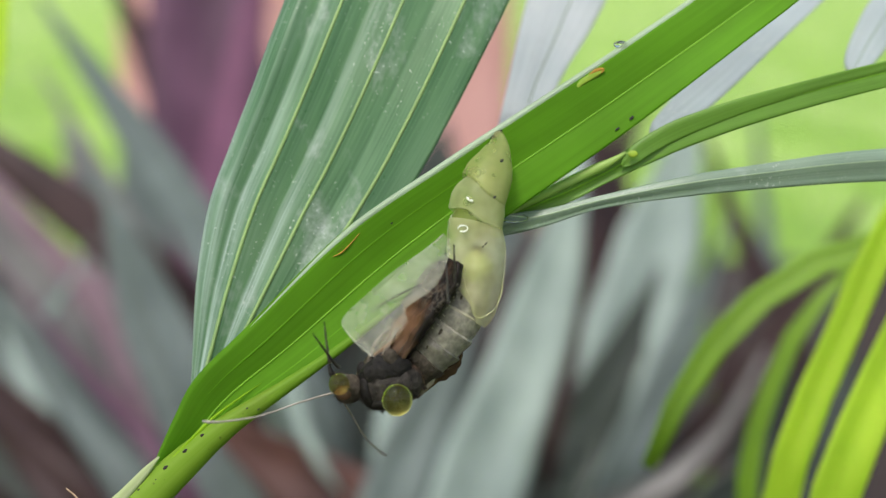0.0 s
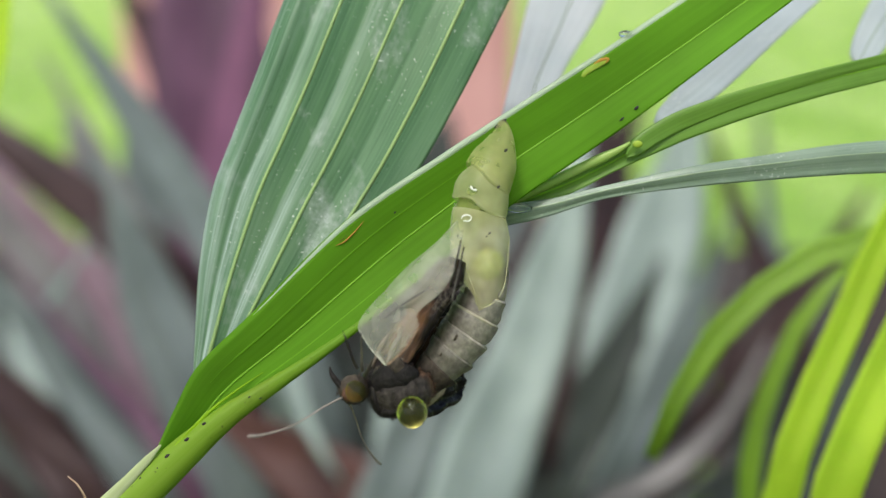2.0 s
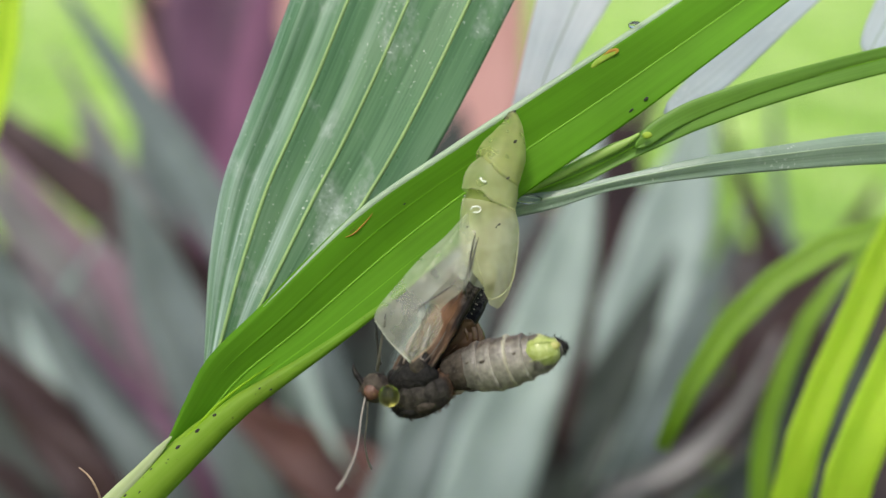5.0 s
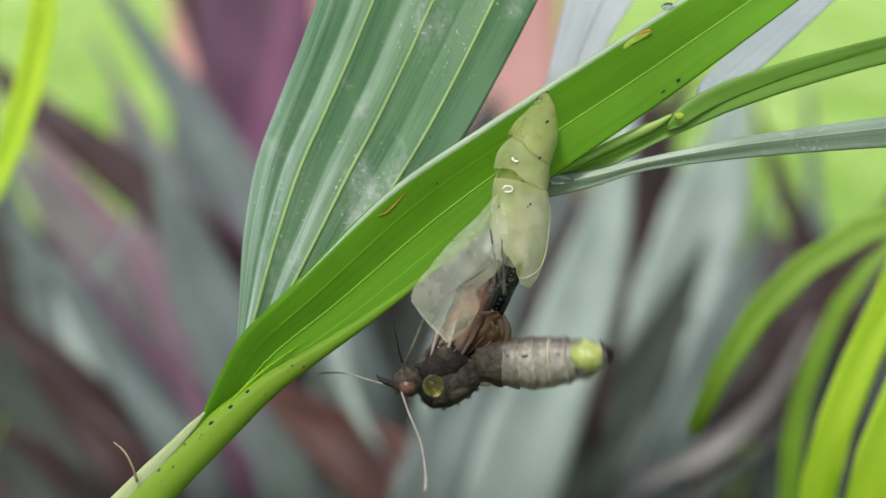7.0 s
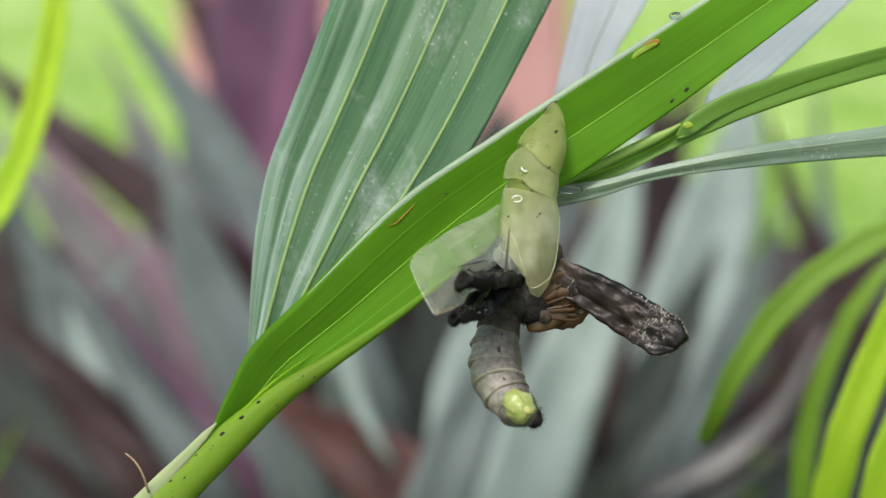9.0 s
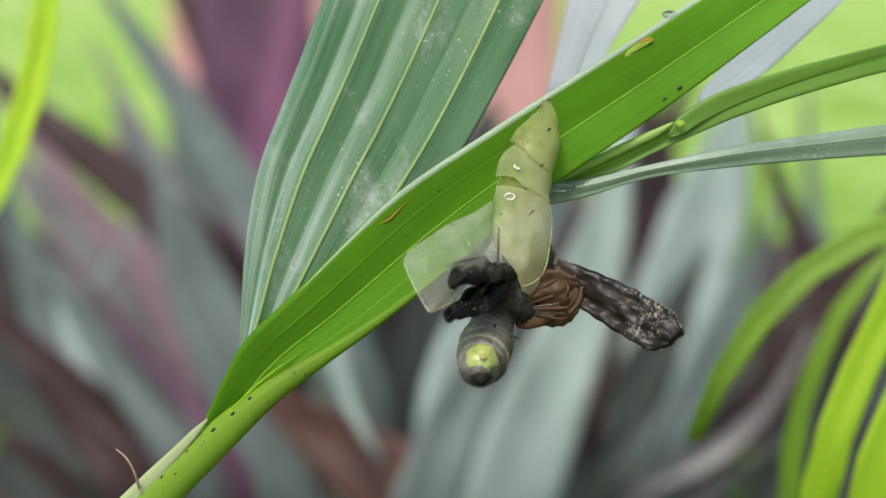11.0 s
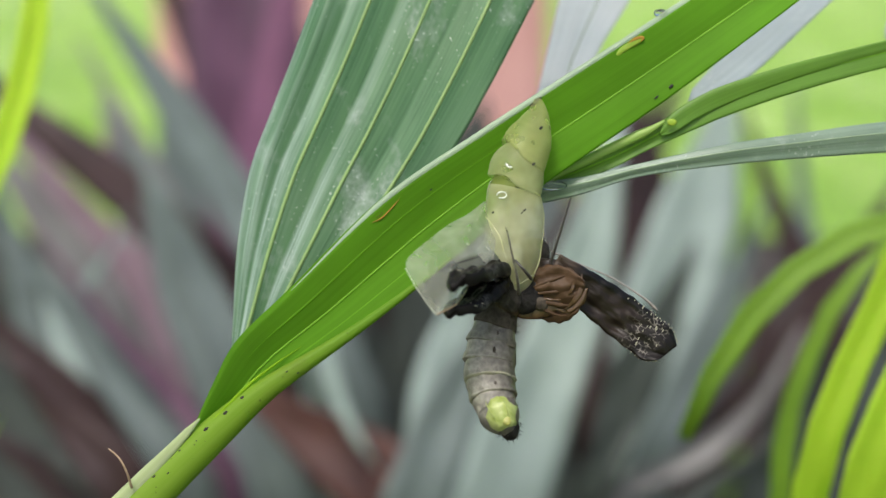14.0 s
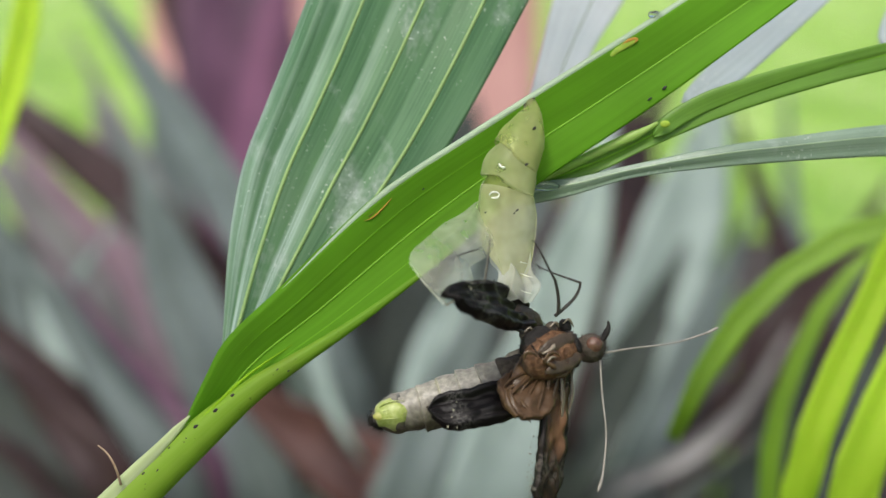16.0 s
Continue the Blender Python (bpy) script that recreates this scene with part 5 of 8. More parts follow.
for k, (p, r) in enumerate((((0.7, 2.5, -0.7), 0.8), ((1.9, 2.7, 0.2), 0.85), ((4.6, 3.2, 1.6), 0.9))):
    part("leg_base", ball(r, 14, 10, p, (1.0, 1.2, 0.9)), BODY_DARK if k == 0 else BODY, thorax)
    part("fold", tube([(p[0] - 0.8, p[1] - 0.4, p[2] - 0.5), (p[0] - 0.2, p[1] + 0.7, p[2] - 0.9), (p[0] + 0.7, p[1] + 0.5, p[2] - 0.8)], [(0, 0.06), (0.5, 0.18), (1, 0.05)], 8, 14), FOLD_CREAM, thorax)
for line, r, stuff in (([(9.0, 1.0, -2.2), (8.5, 1.8, -2.5), (7.74, 1.47, -2.7), (7.21, 0.67, -2.5)], 0.30, FOLD_TAN),
                        ([(6.72, 0.09, -2.5), (5.64, 0.67, -2.75), (4.79, 0.39, -2.75), (4.28, -0.35, -2.6)], 0.28, FOLD_TAN),
                        ([(6.4, -0.25, -2.5), (5.6, 0.15, -2.7), (4.9, -0.1, -2.7)], 0.16, FOLD_CREAM),
                        ([(7.34, 3.16, -2.1), (7.26, 1.88, -2.45), (6.86, 0.59, -2.55)], 0.14, BODY_DARK)):
    part("fold", tube(line, [(0, 0.03), (0.5, r), (1, 0.03)], 8, 18, wobble=0.3, flat=0.6), stuff, thorax)
part("leg_base", ball(1.0, 14, 10, (2.4, -1.6, 1.4), (1.5, 0.8, 0.8)), BODY_DARK, thorax)
part("leg_base", ball(1.0, 14, 10, (4.2, -1.4, 1.5), (1.5, 0.8, 0.8)), BODY, thorax)

head = part("head", body_mesh([(-1.8, 0.7), (-1.2, 1.4), (-0.2, 1.75), (0.8, 1.6), (1.5, 0.8), (1.7, 0.2)], 20, 0.1, 1.0, 7, 200, 0.5), BODY, butterfly, "small furry brown head")
for side in (-1, 1):
    part("eye", ball(1.0, 20, 14, (0.3, side * 0.35, 1.15 * (1 if side > 0 else -1)), (1, 1, 0.8)), EYE, head, "round red brown compound eye")
    part("palp", tube([(0.9, 0.4 * side, 0.4 * side), (1.8, 0.9, 0.5 * side), (2.5, 1.8, 0.4 * side), (2.7, 2.6, 0.35 * side)], [(0, 0.30), (0.6, 0.33), (1, 0.07)], 8, 12), BODY_DARK, head, "upturned black palp")


def antenna(bend):
    line = [(0, 0, 0), (4, bend * 0.35, 0.1), (9, bend, 0.2), (13.5, bend * 0.7, 0.1), (15.5, bend * 0.2, 0)]
    bm = tube(line, [(0, 0.12), (0.6, 0.09), (0.85, 0.12), (0.95, 0.19), (1, 0.10)], 8, 46)
    ob = part("antenna", bm, HORN, butterfly, "thin pale antenna with a slight club")
    return ob


antenna_a, antenna_b = antenna(0.9), antenna(-0.7)


def abdomen_ring(k):
    r = (2.1, 2.5, 2.8, 2.95, 2.85, 2.55)[k]
    r2 = (2.45, 2.75, 2.92, 2.88, 2.6, 2.15)[k]
    prof = [(-0.5, r * 0.86), (0.0, r * 0.95), (0.6, r * 1.0), (1.3, (r + r2) / 2 * 1.02), (1.9, r2 * 1.05), (2.35, r2 * 1.07), (2.62, r2 * 1.02), (2.78, r2 * 0.86)]
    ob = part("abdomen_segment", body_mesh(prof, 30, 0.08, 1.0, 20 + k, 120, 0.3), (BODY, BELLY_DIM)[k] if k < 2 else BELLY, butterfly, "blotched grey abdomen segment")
    ring = turned([(2.30, r2 * 1.02), (2.42, r2 * 1.085), (2.58, r2 * 1.07), (2.72, r2 * 0.98)], 30, 0.08, 1.0, 20 + k)
    part("fold", ring, (BODY, BELLY_DIM, BELLY, CREASE, BELLY, BELLY)[k], ob)
    spot = ball(0.42, 10, 6, (1.9, 0.35 + 0.1 * (k % 2), r2 * 0.975), (1.6, 0.5, 0.22))
    part("back_spot", spot, BODY, ob)
    return ob


abdomen = [abdomen_ring(k) for k in range(6)]
part("membrane", body_mesh([(-2.6, 0.2), (-1.2, 0.7), (0.8, 0.8), (2.2, 0.2)], 16, 0.25, 0.4, 54), FOLD_CREAM, abdomen[0], "pale cream stretched membrane").location = (0, -0.0018, 0.0)
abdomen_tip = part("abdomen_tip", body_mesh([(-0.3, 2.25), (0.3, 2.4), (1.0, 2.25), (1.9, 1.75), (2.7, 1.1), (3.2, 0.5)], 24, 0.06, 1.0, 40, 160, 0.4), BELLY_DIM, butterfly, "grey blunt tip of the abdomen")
plate = turned([(-1.4, 0.5), (-0.9, 1.35), (0.0, 1.85), (1.0, 1.95), (2.0, 1.6), (2.7, 1.2), (2.9, 0.6)], 14, 0.22, 0.95, 43, 1.3)
for v in plate.verts:
    v.co.z += 0.00085 - v.co.x * 0.06
part("tail_plate", plate, TAIL, abdomen_tip, "yellow green plate on the tip")
for k, y in enumerate((-1.0, -0.2, 0.8)):
    part("ridge", tube([(-0.6, y, 2.2), (0.8, y * 1.1, 2.5), (2.0, y * 0.9, 2.05), (2.7, y * 0.6, 1.45)], [(0, 0.03), (0.5, 0.09), (1, 0.03)], 6, 14), TAIL, abdomen_tip)
part("clasper", body_mesh([(2.2, 1.3), (2.8, 1.15), (3.4, 0.8), (3.8, 0.3)], 14, 0.3, 0.8, 41, 80, 0.7), BODY_DARK, abdomen_tip, "blackish bristly claspers").location = (0, 0.0003, -0.0006)
part("valve", turned([(1.7, 0.2), (2.1, 0.5), (2.7, 0.5), (3.2, 0.2)], 12, 0.2, 0.5, 3), CLEFT, abdomen_tip, "yellow brown cleft of the tip").location = (0, 0.0002, 0.0017)


def half_width(t, width, seed, blunt=False):
    if blunt:
        half = width * (0.34 + 0.12 * min(1.0, t * 1.8)) * (1 + 0.02 * math.sin(t * 44 + seed) + 0.012 * math.sin(t * 97))
        return half * math.sqrt(max(0.2, 1 - (max(0.0, t - 0.86) / 0.155) ** 2))
    half = width * (0.22 + 0.30 * math.sin(math.pi * min(1, t * 0.75 + 0.12)) + 0.03 * math.sin(t * 9 + seed))
    half *= 1 + 0.022 * math.sin(t * 44 + seed) + 0.012 * math.sin(t * 97)
    return half * math.sqrt(max(0.12, 1 - (max(0.0, t - 0.80) / 0.205) ** 2))


def wing(name, length, width, material, seed, label, thick=1.0, parent=butterfly, back=None, pleat=1.0, blunt=False):
    """A wet folded wing pad from the root along x, thick and creased, with a scalloped outer margin."""
    n = 23
    a, b = [], []
    for k in range(n):
        t = k / (n - 1)
        half = half_width(t, width, seed, blunt)
        bow = 0.5 * math.sin(t * 3.0 + seed)
        a.append((t * length, half + bow, 0.4 * math.sin(t * 5 + seed)))
        b.append((t * length * (1.0 - 0.06 * math.sin(seed)), -half + bow, 0.4 * math.cos(t * 4 + seed)))
    pl = [(0, 0.02), (0.12, 0.10), (0.22, 0.03), (0.36, 0.12), (0.48, 0.05), (0.62, 0.13), (0.74, 0.05), (0.88, 0.10), (1, -0.02)]
    bm = sheet(a, b, [(s, h * pleat) for s, h in pl], 44, 32, thick, 0.9, seed)
    uv = bm.loops.layers.uv.active
    for f in bm.faces:
        for loop in f.loops:
            u = loop[uv].uv
            loop[uv].uv = (u.y / length, u.x)
    for v in bm.verts:
        q = v.co * 1000
        v.co += Vector((0, 0, 1)) * 0.00045 * noise.noise(Vector((q.x * 0.55, q.y * 0.9, seed))) + Vector((0.3, 0.3, 0.6)) * 0.00018 * noise.noise(q * 2.1)
    ob = part(name, bm, material, parent, label)
    if back:
        ob.data.materials.append(back)
        for p in ob.data.polygons:
            p.material_index = 1 if p.normal.z < 0 else 0
    return ob


def wing_marks(ob, length, width, seed, count, turn, face=1, blunt=False):
    """Raised pale scale dashes near the outer margin."""
    rnd = random.Random(seed)
    for k in range(count):
        if k % 2:
            t, slim = 0.52 + 0.38 * k / count + rnd.uniform(-0.012, 0.012), rnd.uniform(1.0, 2.2)
            y = half_width(t, width, turn, blunt) * rnd.uniform(0.80, 0.95)
        else:
            t, y, slim = rnd.uniform(0.70, 0.88), width * rnd.uniform(-0.30, 0.30), rnd.uniform(1.2, 2.2)
        bm = ball(rnd.uniform(0.08, 0.14), 8, 5, (0, 0, 0), (0.7, slim, 0.5))
        for v in bm.verts:
            v.co += Vector((t * length, y + 0.5 * math.sin(t * 3.0 + turn), (0.4 + width * 0.085) * face)) * 0.001
        part("pale_mark", bm, CREASE, ob)


fw_near = wing("forewing", 17.5, 5.7, WING, 1.0, "crumpled brown forewing with pale marginal dashes", back=WING_BACK, pleat=0.28, blunt=True)
fw_far = wing("forewing", 17.5, 5.2, WING_DARK, 4.2, "crumpled black forewing with pale dots")
hw_near = wing("hindwing", 8.8, 6.4, WING_TAN, 2.4, "crumpled brown hindwing", 0.9, pleat=0.3)
part("fold", body_mesh([(-0.2, 0.3), (0.8, 0.85), (2.2, 1.25), (4.0, 1.15), (5.6, 0.3)], 16, 0.2, 0.3, 50), FOLD_TAN, hw_near, "rounded tan fold of the hindwing").location = (0, -0.0016, 0.0005)
for line, r in (([(5.4, -2.4, 0.3), (7.0, -1.8, 0.9), (8.2, -0.4, 0.9), (8.6, 1.2, 0.5)], 0.42), ([(6.2, -1.2, 0.8), (7.2, -0.2, 1.1), (7.6, 1.2, 0.8)], 0.26), ([(4.4, -2.0, 0.7), (6.0, -2.6, 0.5), (7.6, -1.9, 0.4)], 0.3)):
    part("fold", tube(line, [(0, 0.04), (0.4, r * 0.9), (0.7, r * 0.7), (1, 0.03)], 10, 24, wobble=0.3, flat=0.25), FOLD_TAN, hw_near, "tan fold at the margin")
for k, (y, far, r, stuff) in enumerate(((-3.3, 6.2, 0.18, WING_TAN), (-2.2, 7.4, 0.28, WING_TAN), (-1.3, 6.6, 0.12, FOLD_TAN), (-0.3, 7.7, 0.24, WING_TAN), (0.5, 5.4, 0.14, WING_TAN), (1.5, 7.2, 0.22, WING_TAN))):
    line = [(0.5, 0.05 * (k - 3), 0.65), (far * 0.4, y * 0.45 + 0.2, 0.95), (far * 0.75, y * 0.85, 0.85), (far, y, 0.4)]
    part("pleat", tube(line, [(0, 0.06), (0.3, r * 0.7), (0.7, r), (1, 0.04)], 8, 22, wobble=0.35, flat=0.5), stuff, hw_near)
part("pale_margin", sheet([(5.6, -2.4, 0.9), (7.2, -1.7, 1.1), (8.3, -0.4, 0.9)], [(6.6, -3.1, 0.5), (8.2, -2.2, 0.6), (9.0, -0.6, 0.4)], [(0, 0.0), (0.4, 0.12), (1, -0.05)], 20, 10, 0.2, 0.4, 5.0), FOLD_TAN, hw_near, "tan rolled end of the hindwing")
hw_far = wing("hindwing", 11.5, 5.0, WING_DARK, 6.1, "crumpled blackish hindwing", 0.8)
for k in range(22):
    t = 0.70 + 0.285 * math.sin(math.pi * (k + 0.5) / 22)
    up = k < 11
    y = half_width(t, 5.7, 1.0, True) * (1 if up else -1)
    part("fringe", ball(0.085, 6, 4, (t * 17.5 * (1.0 if up else 0.95), y + 0.5 * math.sin(t * 3.0 + 1.0), 0.2), (1.2, 1.3, 0.6)), CREASE, fw_near)
wing_marks(fw_near, 17.5, 5.7, 3, 20, 1.0, 1, True)
wing_marks(fw_near, 17.5, 5.7, 8, 14, 1.0, -0.55, True)
wing_marks(fw_far, 17.5, 5.2, 5, 18, 4.2)
wing_marks(hw_far, 11.5, 5.0, 11, 10, 6.1)
for line, r, stuff in (([(0.8, 1.2, -0.8), (3.6, 2.1, -0.9), (6.8, 2.0, -0.8)], 0.18, TEGULA), ([(0.8, 0.4, -0.8), (3.2, 0.5, -0.95), (7.0, 0.5, -0.8)], 0.16, WING_TAN), ([(0.8, -0.4, -0.8), (3.2, -1.0, -0.9), (6.4, -1.2, -0.8)], 0.16, TEGULA)):
    part("pleat", tube(line, [(0, 0.05), (0.4, r), (1, 0.03)], 8, 24, wobble=0.25, flat=0.5), stuff, fw_near)
shoulder = part("wing_root", body_mesh([(-1.8, 0.6), (-0.6, 1.4), (1.4, 1.9), (3.0, 1.7), (4.2, 0.4)], 18, 0.2, 0.45, 9, 160, 0.5), WING, fw_near, "creased taupe wing root")
for line, r in (([(1.2, 1.4, -0.7), (4.2, 0.4, -0.9), (7.4, -0.6, -0.7)], 0.42), ([(1.0, -0.6, -0.9), (3.6, -1.4, -0.9), (6.0, -1.6, -0.7)], 0.32)):
    part("fold", tube(line, [(0, 0.08), (0.5, r), (1, 0.08)], 8, 20, flat=0.5), FOLD_TAUPE, fw_near, "pale taupe fold")


part("wing_root", body_mesh([(-3.4, 0.4), (-2.0, 1.3), (0.2, 1.7), (2.4, 1.6), (4.0, 0.5)], 18, 0.2, 0.5, 12, 160, 0.5), FUR, fw_far, "brown furred wing root")


def leg(length, knee, material=LEG_PALE):
    ob = part("leg", tube([(0, 0, 0), (length * 0.2, knee * 0.7, 0), (length * 0.42, knee, 0), (length * 0.5, knee * 0.9, 0), (length * 0.75, knee * 0.42, 0), (length, 0, 0)],
                          [(0, 0.22), (0.4, 0.18), (0.5, 0.15), (0.8, 0.11), (1, 0.08)], 8, 40), material, butterfly, "thin jointed leg")
    part("claw", tube([(length - 0.2, 0, 0), (length + 0.25, -0.1, 0), (length + 0.4, -0.4, 0)], [(0, 0.1), (1, 0.04)], 6, 6), BODY_DARK, ob)
    return ob


leg_a, leg_b, leg_c, leg_d = leg(10, 1.2), leg(10, 0.8, LEG), leg(7, 3.9, LEG), leg(9, 1.4, LEG)


def fluid_drop(radius, label):
    ob = part("fluid_drop", ball(radius, 28, 18, (0, 0, 0), (1, 1.05, 1)), DROP_GREEN)
    return tagged(ob, label, "droplet", "fluid drops")


eye_drop = fluid_drop(1.2, "small yellow green fluid droplet clinging to the head")
big_drop = fluid_drop(1.75, "large yellow green fluid droplet hanging from the body")


def motions():
    walk(thorax, [
        (0.00, pose(-0.00420, -0.01276, 0.00500, -0.0, -8.8, 13.8)),
        (1.00, pose(-0.00349, -0.01408, 0.00500, -0.0, -17.1, 17.3)),
        (1.50, pose(-0.00249, -0.01512, 0.00500, 0.0, -22.5, 16.8)),
        (2.00, pose(-0.00318, -0.01484, 0.00500, 0.0, -19.2, 15.4)),
        (3.00, pose(-0.00327, -0.01408, 0.00500, 0.0, -20.2, 13.8)),
        (3.50, pose(-0.00289, -0.01420, 0.00500, 0.0, -20.1, 13.7)),
        (5.80, pose(-0.00209, -0.01635, 0.00500, 0.0, -19.5, 14.4)),
        (6.50, pose(-0.00272, -0.01629, 0.00500, 0.0, -24.8, 14.2)),
        (7.00, pose(-0.00239, -0.01760, 0.00500, 0.0, -8.3, 21.9)),
        (7.40, pose(-0.00215, -0.01592, 0.00500, 0.0, -20.1, 20.2)),
        (7.50, pose(0.00387, -0.00695, 0.00300, 0.0, -50.2, -47.8)),
        (8.00, pose(0.00866, -0.00272, 0.00200, 0.0, -47.0, -116.8)),
        (8.50, pose(0.01008, -0.00308, 0.00200, 0.0, -33.7, -128.1)),
        (9.00, pose(0.01084, -0.00260, 0.00200, 0.0, -21.8, -131.1)),
        (11.50, pose(0.01025, -0.00257, 0.00200, 0.0, -28.1, -121.9)),
        (11.70, pose(0.00949, -0.00387, 0.00200, -0.0, -35.2, -120.9)),
        (12.00, pose(0.01105, -0.00178, 0.00200, 0.0, -30.1, -122.8)),
        (12.50, pose(0.01103, -0.00200, 0.00200, 0.0, -30.1, -122.8)),
        (14.00, pose(0.01124, -0.00205, 0.00200, 0.0, -29.8, -122.7)),
        (14.40, pose(0.01256, -0.00179, 0.00200, 0.0, -0.0, -124.5)),
        (14.60, pose(0.01542, -0.00424, 0.00400, 75.0, -0.0, -134.1)),
        (14.80, pose(0.01523, -0.00743, 0.00500, 140.0, -32.4, -150.4)),
        (15.00, pose(0.01676, -0.00959, 0.00600, 180.0, -32.7, -157.3)),
        (15.50, pose(0.01659, -0.00999, 0.00600, 180.0, -29.7, -153.5)),
        (16.00, pose(0.01710, -0.01129, 0.00600, 180.0, -33.3, -158.3)),
    ])
    walk(head, [
        (0.00, pose(-0.00582, -0.01225, 0.00550, 180, -0.0, 166.6)),
        (1.00, pose(-0.00564, -0.01298, 0.00550, 180, -0.0, -156.8)),
        (1.50, pose(-0.00483, -0.01375, 0.00550, 180, -0.0, 162.3)),
        (2.00, pose(-0.00545, -0.01360, 0.00550, 180, -0.0, 179.7)),
        (3.00, pose(-0.00561, -0.01325, 0.00550, 180, -0.0, 175.0)),
        (3.50, pose(-0.00523, -0.01336, 0.00550, 180, -0.0, 174.7)),
        (5.80, pose(-0.00390, -0.01468, 0.00600, 180, -0.0, 175.8)),
        (6.50, pose(-0.00428, -0.01450, 0.00600, 180, -0.0, 178.4)),
        (7.00, pose(-0.00389, -0.01625, 0.00600, 180, -0.0, -147.4)),
        (7.40, pose(-0.00359, -0.01432, 0.00600, 180, -0.0, -152.3)),
        (7.50, pose(0.00254, -0.00431, 0.00200, 180, -0.0, 135.2)),
        (8.00, pose(0.00911, -0.00102, 0.00000, 180, -0.0, 120.0)),
        (8.50, pose(0.01088, -0.00105, 0.00000, 150, -0.0, 120.0)),
        (9.00, pose(0.01166, -0.00057, 0.00000, 110, -0.0, 120.0)),
        (11.50, pose(0.01140, -0.00087, 0.00000, 60, -0.0, 120.0)),
        (11.70, pose(0.01064, -0.00184, 0.00000, 40, -0.0, 120.0)),
        (12.00, pose(0.01188, -0.00008, 0.00000, 10, -0.0, 120.0)),
        (12.50, pose(0.01179, -0.00044, 0.00000, 0, -0.0, 120.0)),
        (14.00, pose(0.01200, -0.00048, 0.00000, 0, -0.0, 120.0)),
        (14.40, pose(0.01350, 0.00057, 0.00100, 0, -0.0, 80.0)),
        (14.60, pose(0.01622, -0.00257, 0.00400, 0, -0.0, 48.2)),
        (14.80, pose(0.01626, -0.00541, 0.00600, 0, -0.0, 38.5)),
        (15.00, pose(0.01842, -0.00968, 0.00650, 0, -0.0, 14.4)),
        (15.50, pose(0.01812, -0.00982, 0.00650, 0, -0.0, 14.3)),
        (16.00, pose(0.01910, -0.01151, 0.00650, 0, -0.0, 14.5)),
    ])
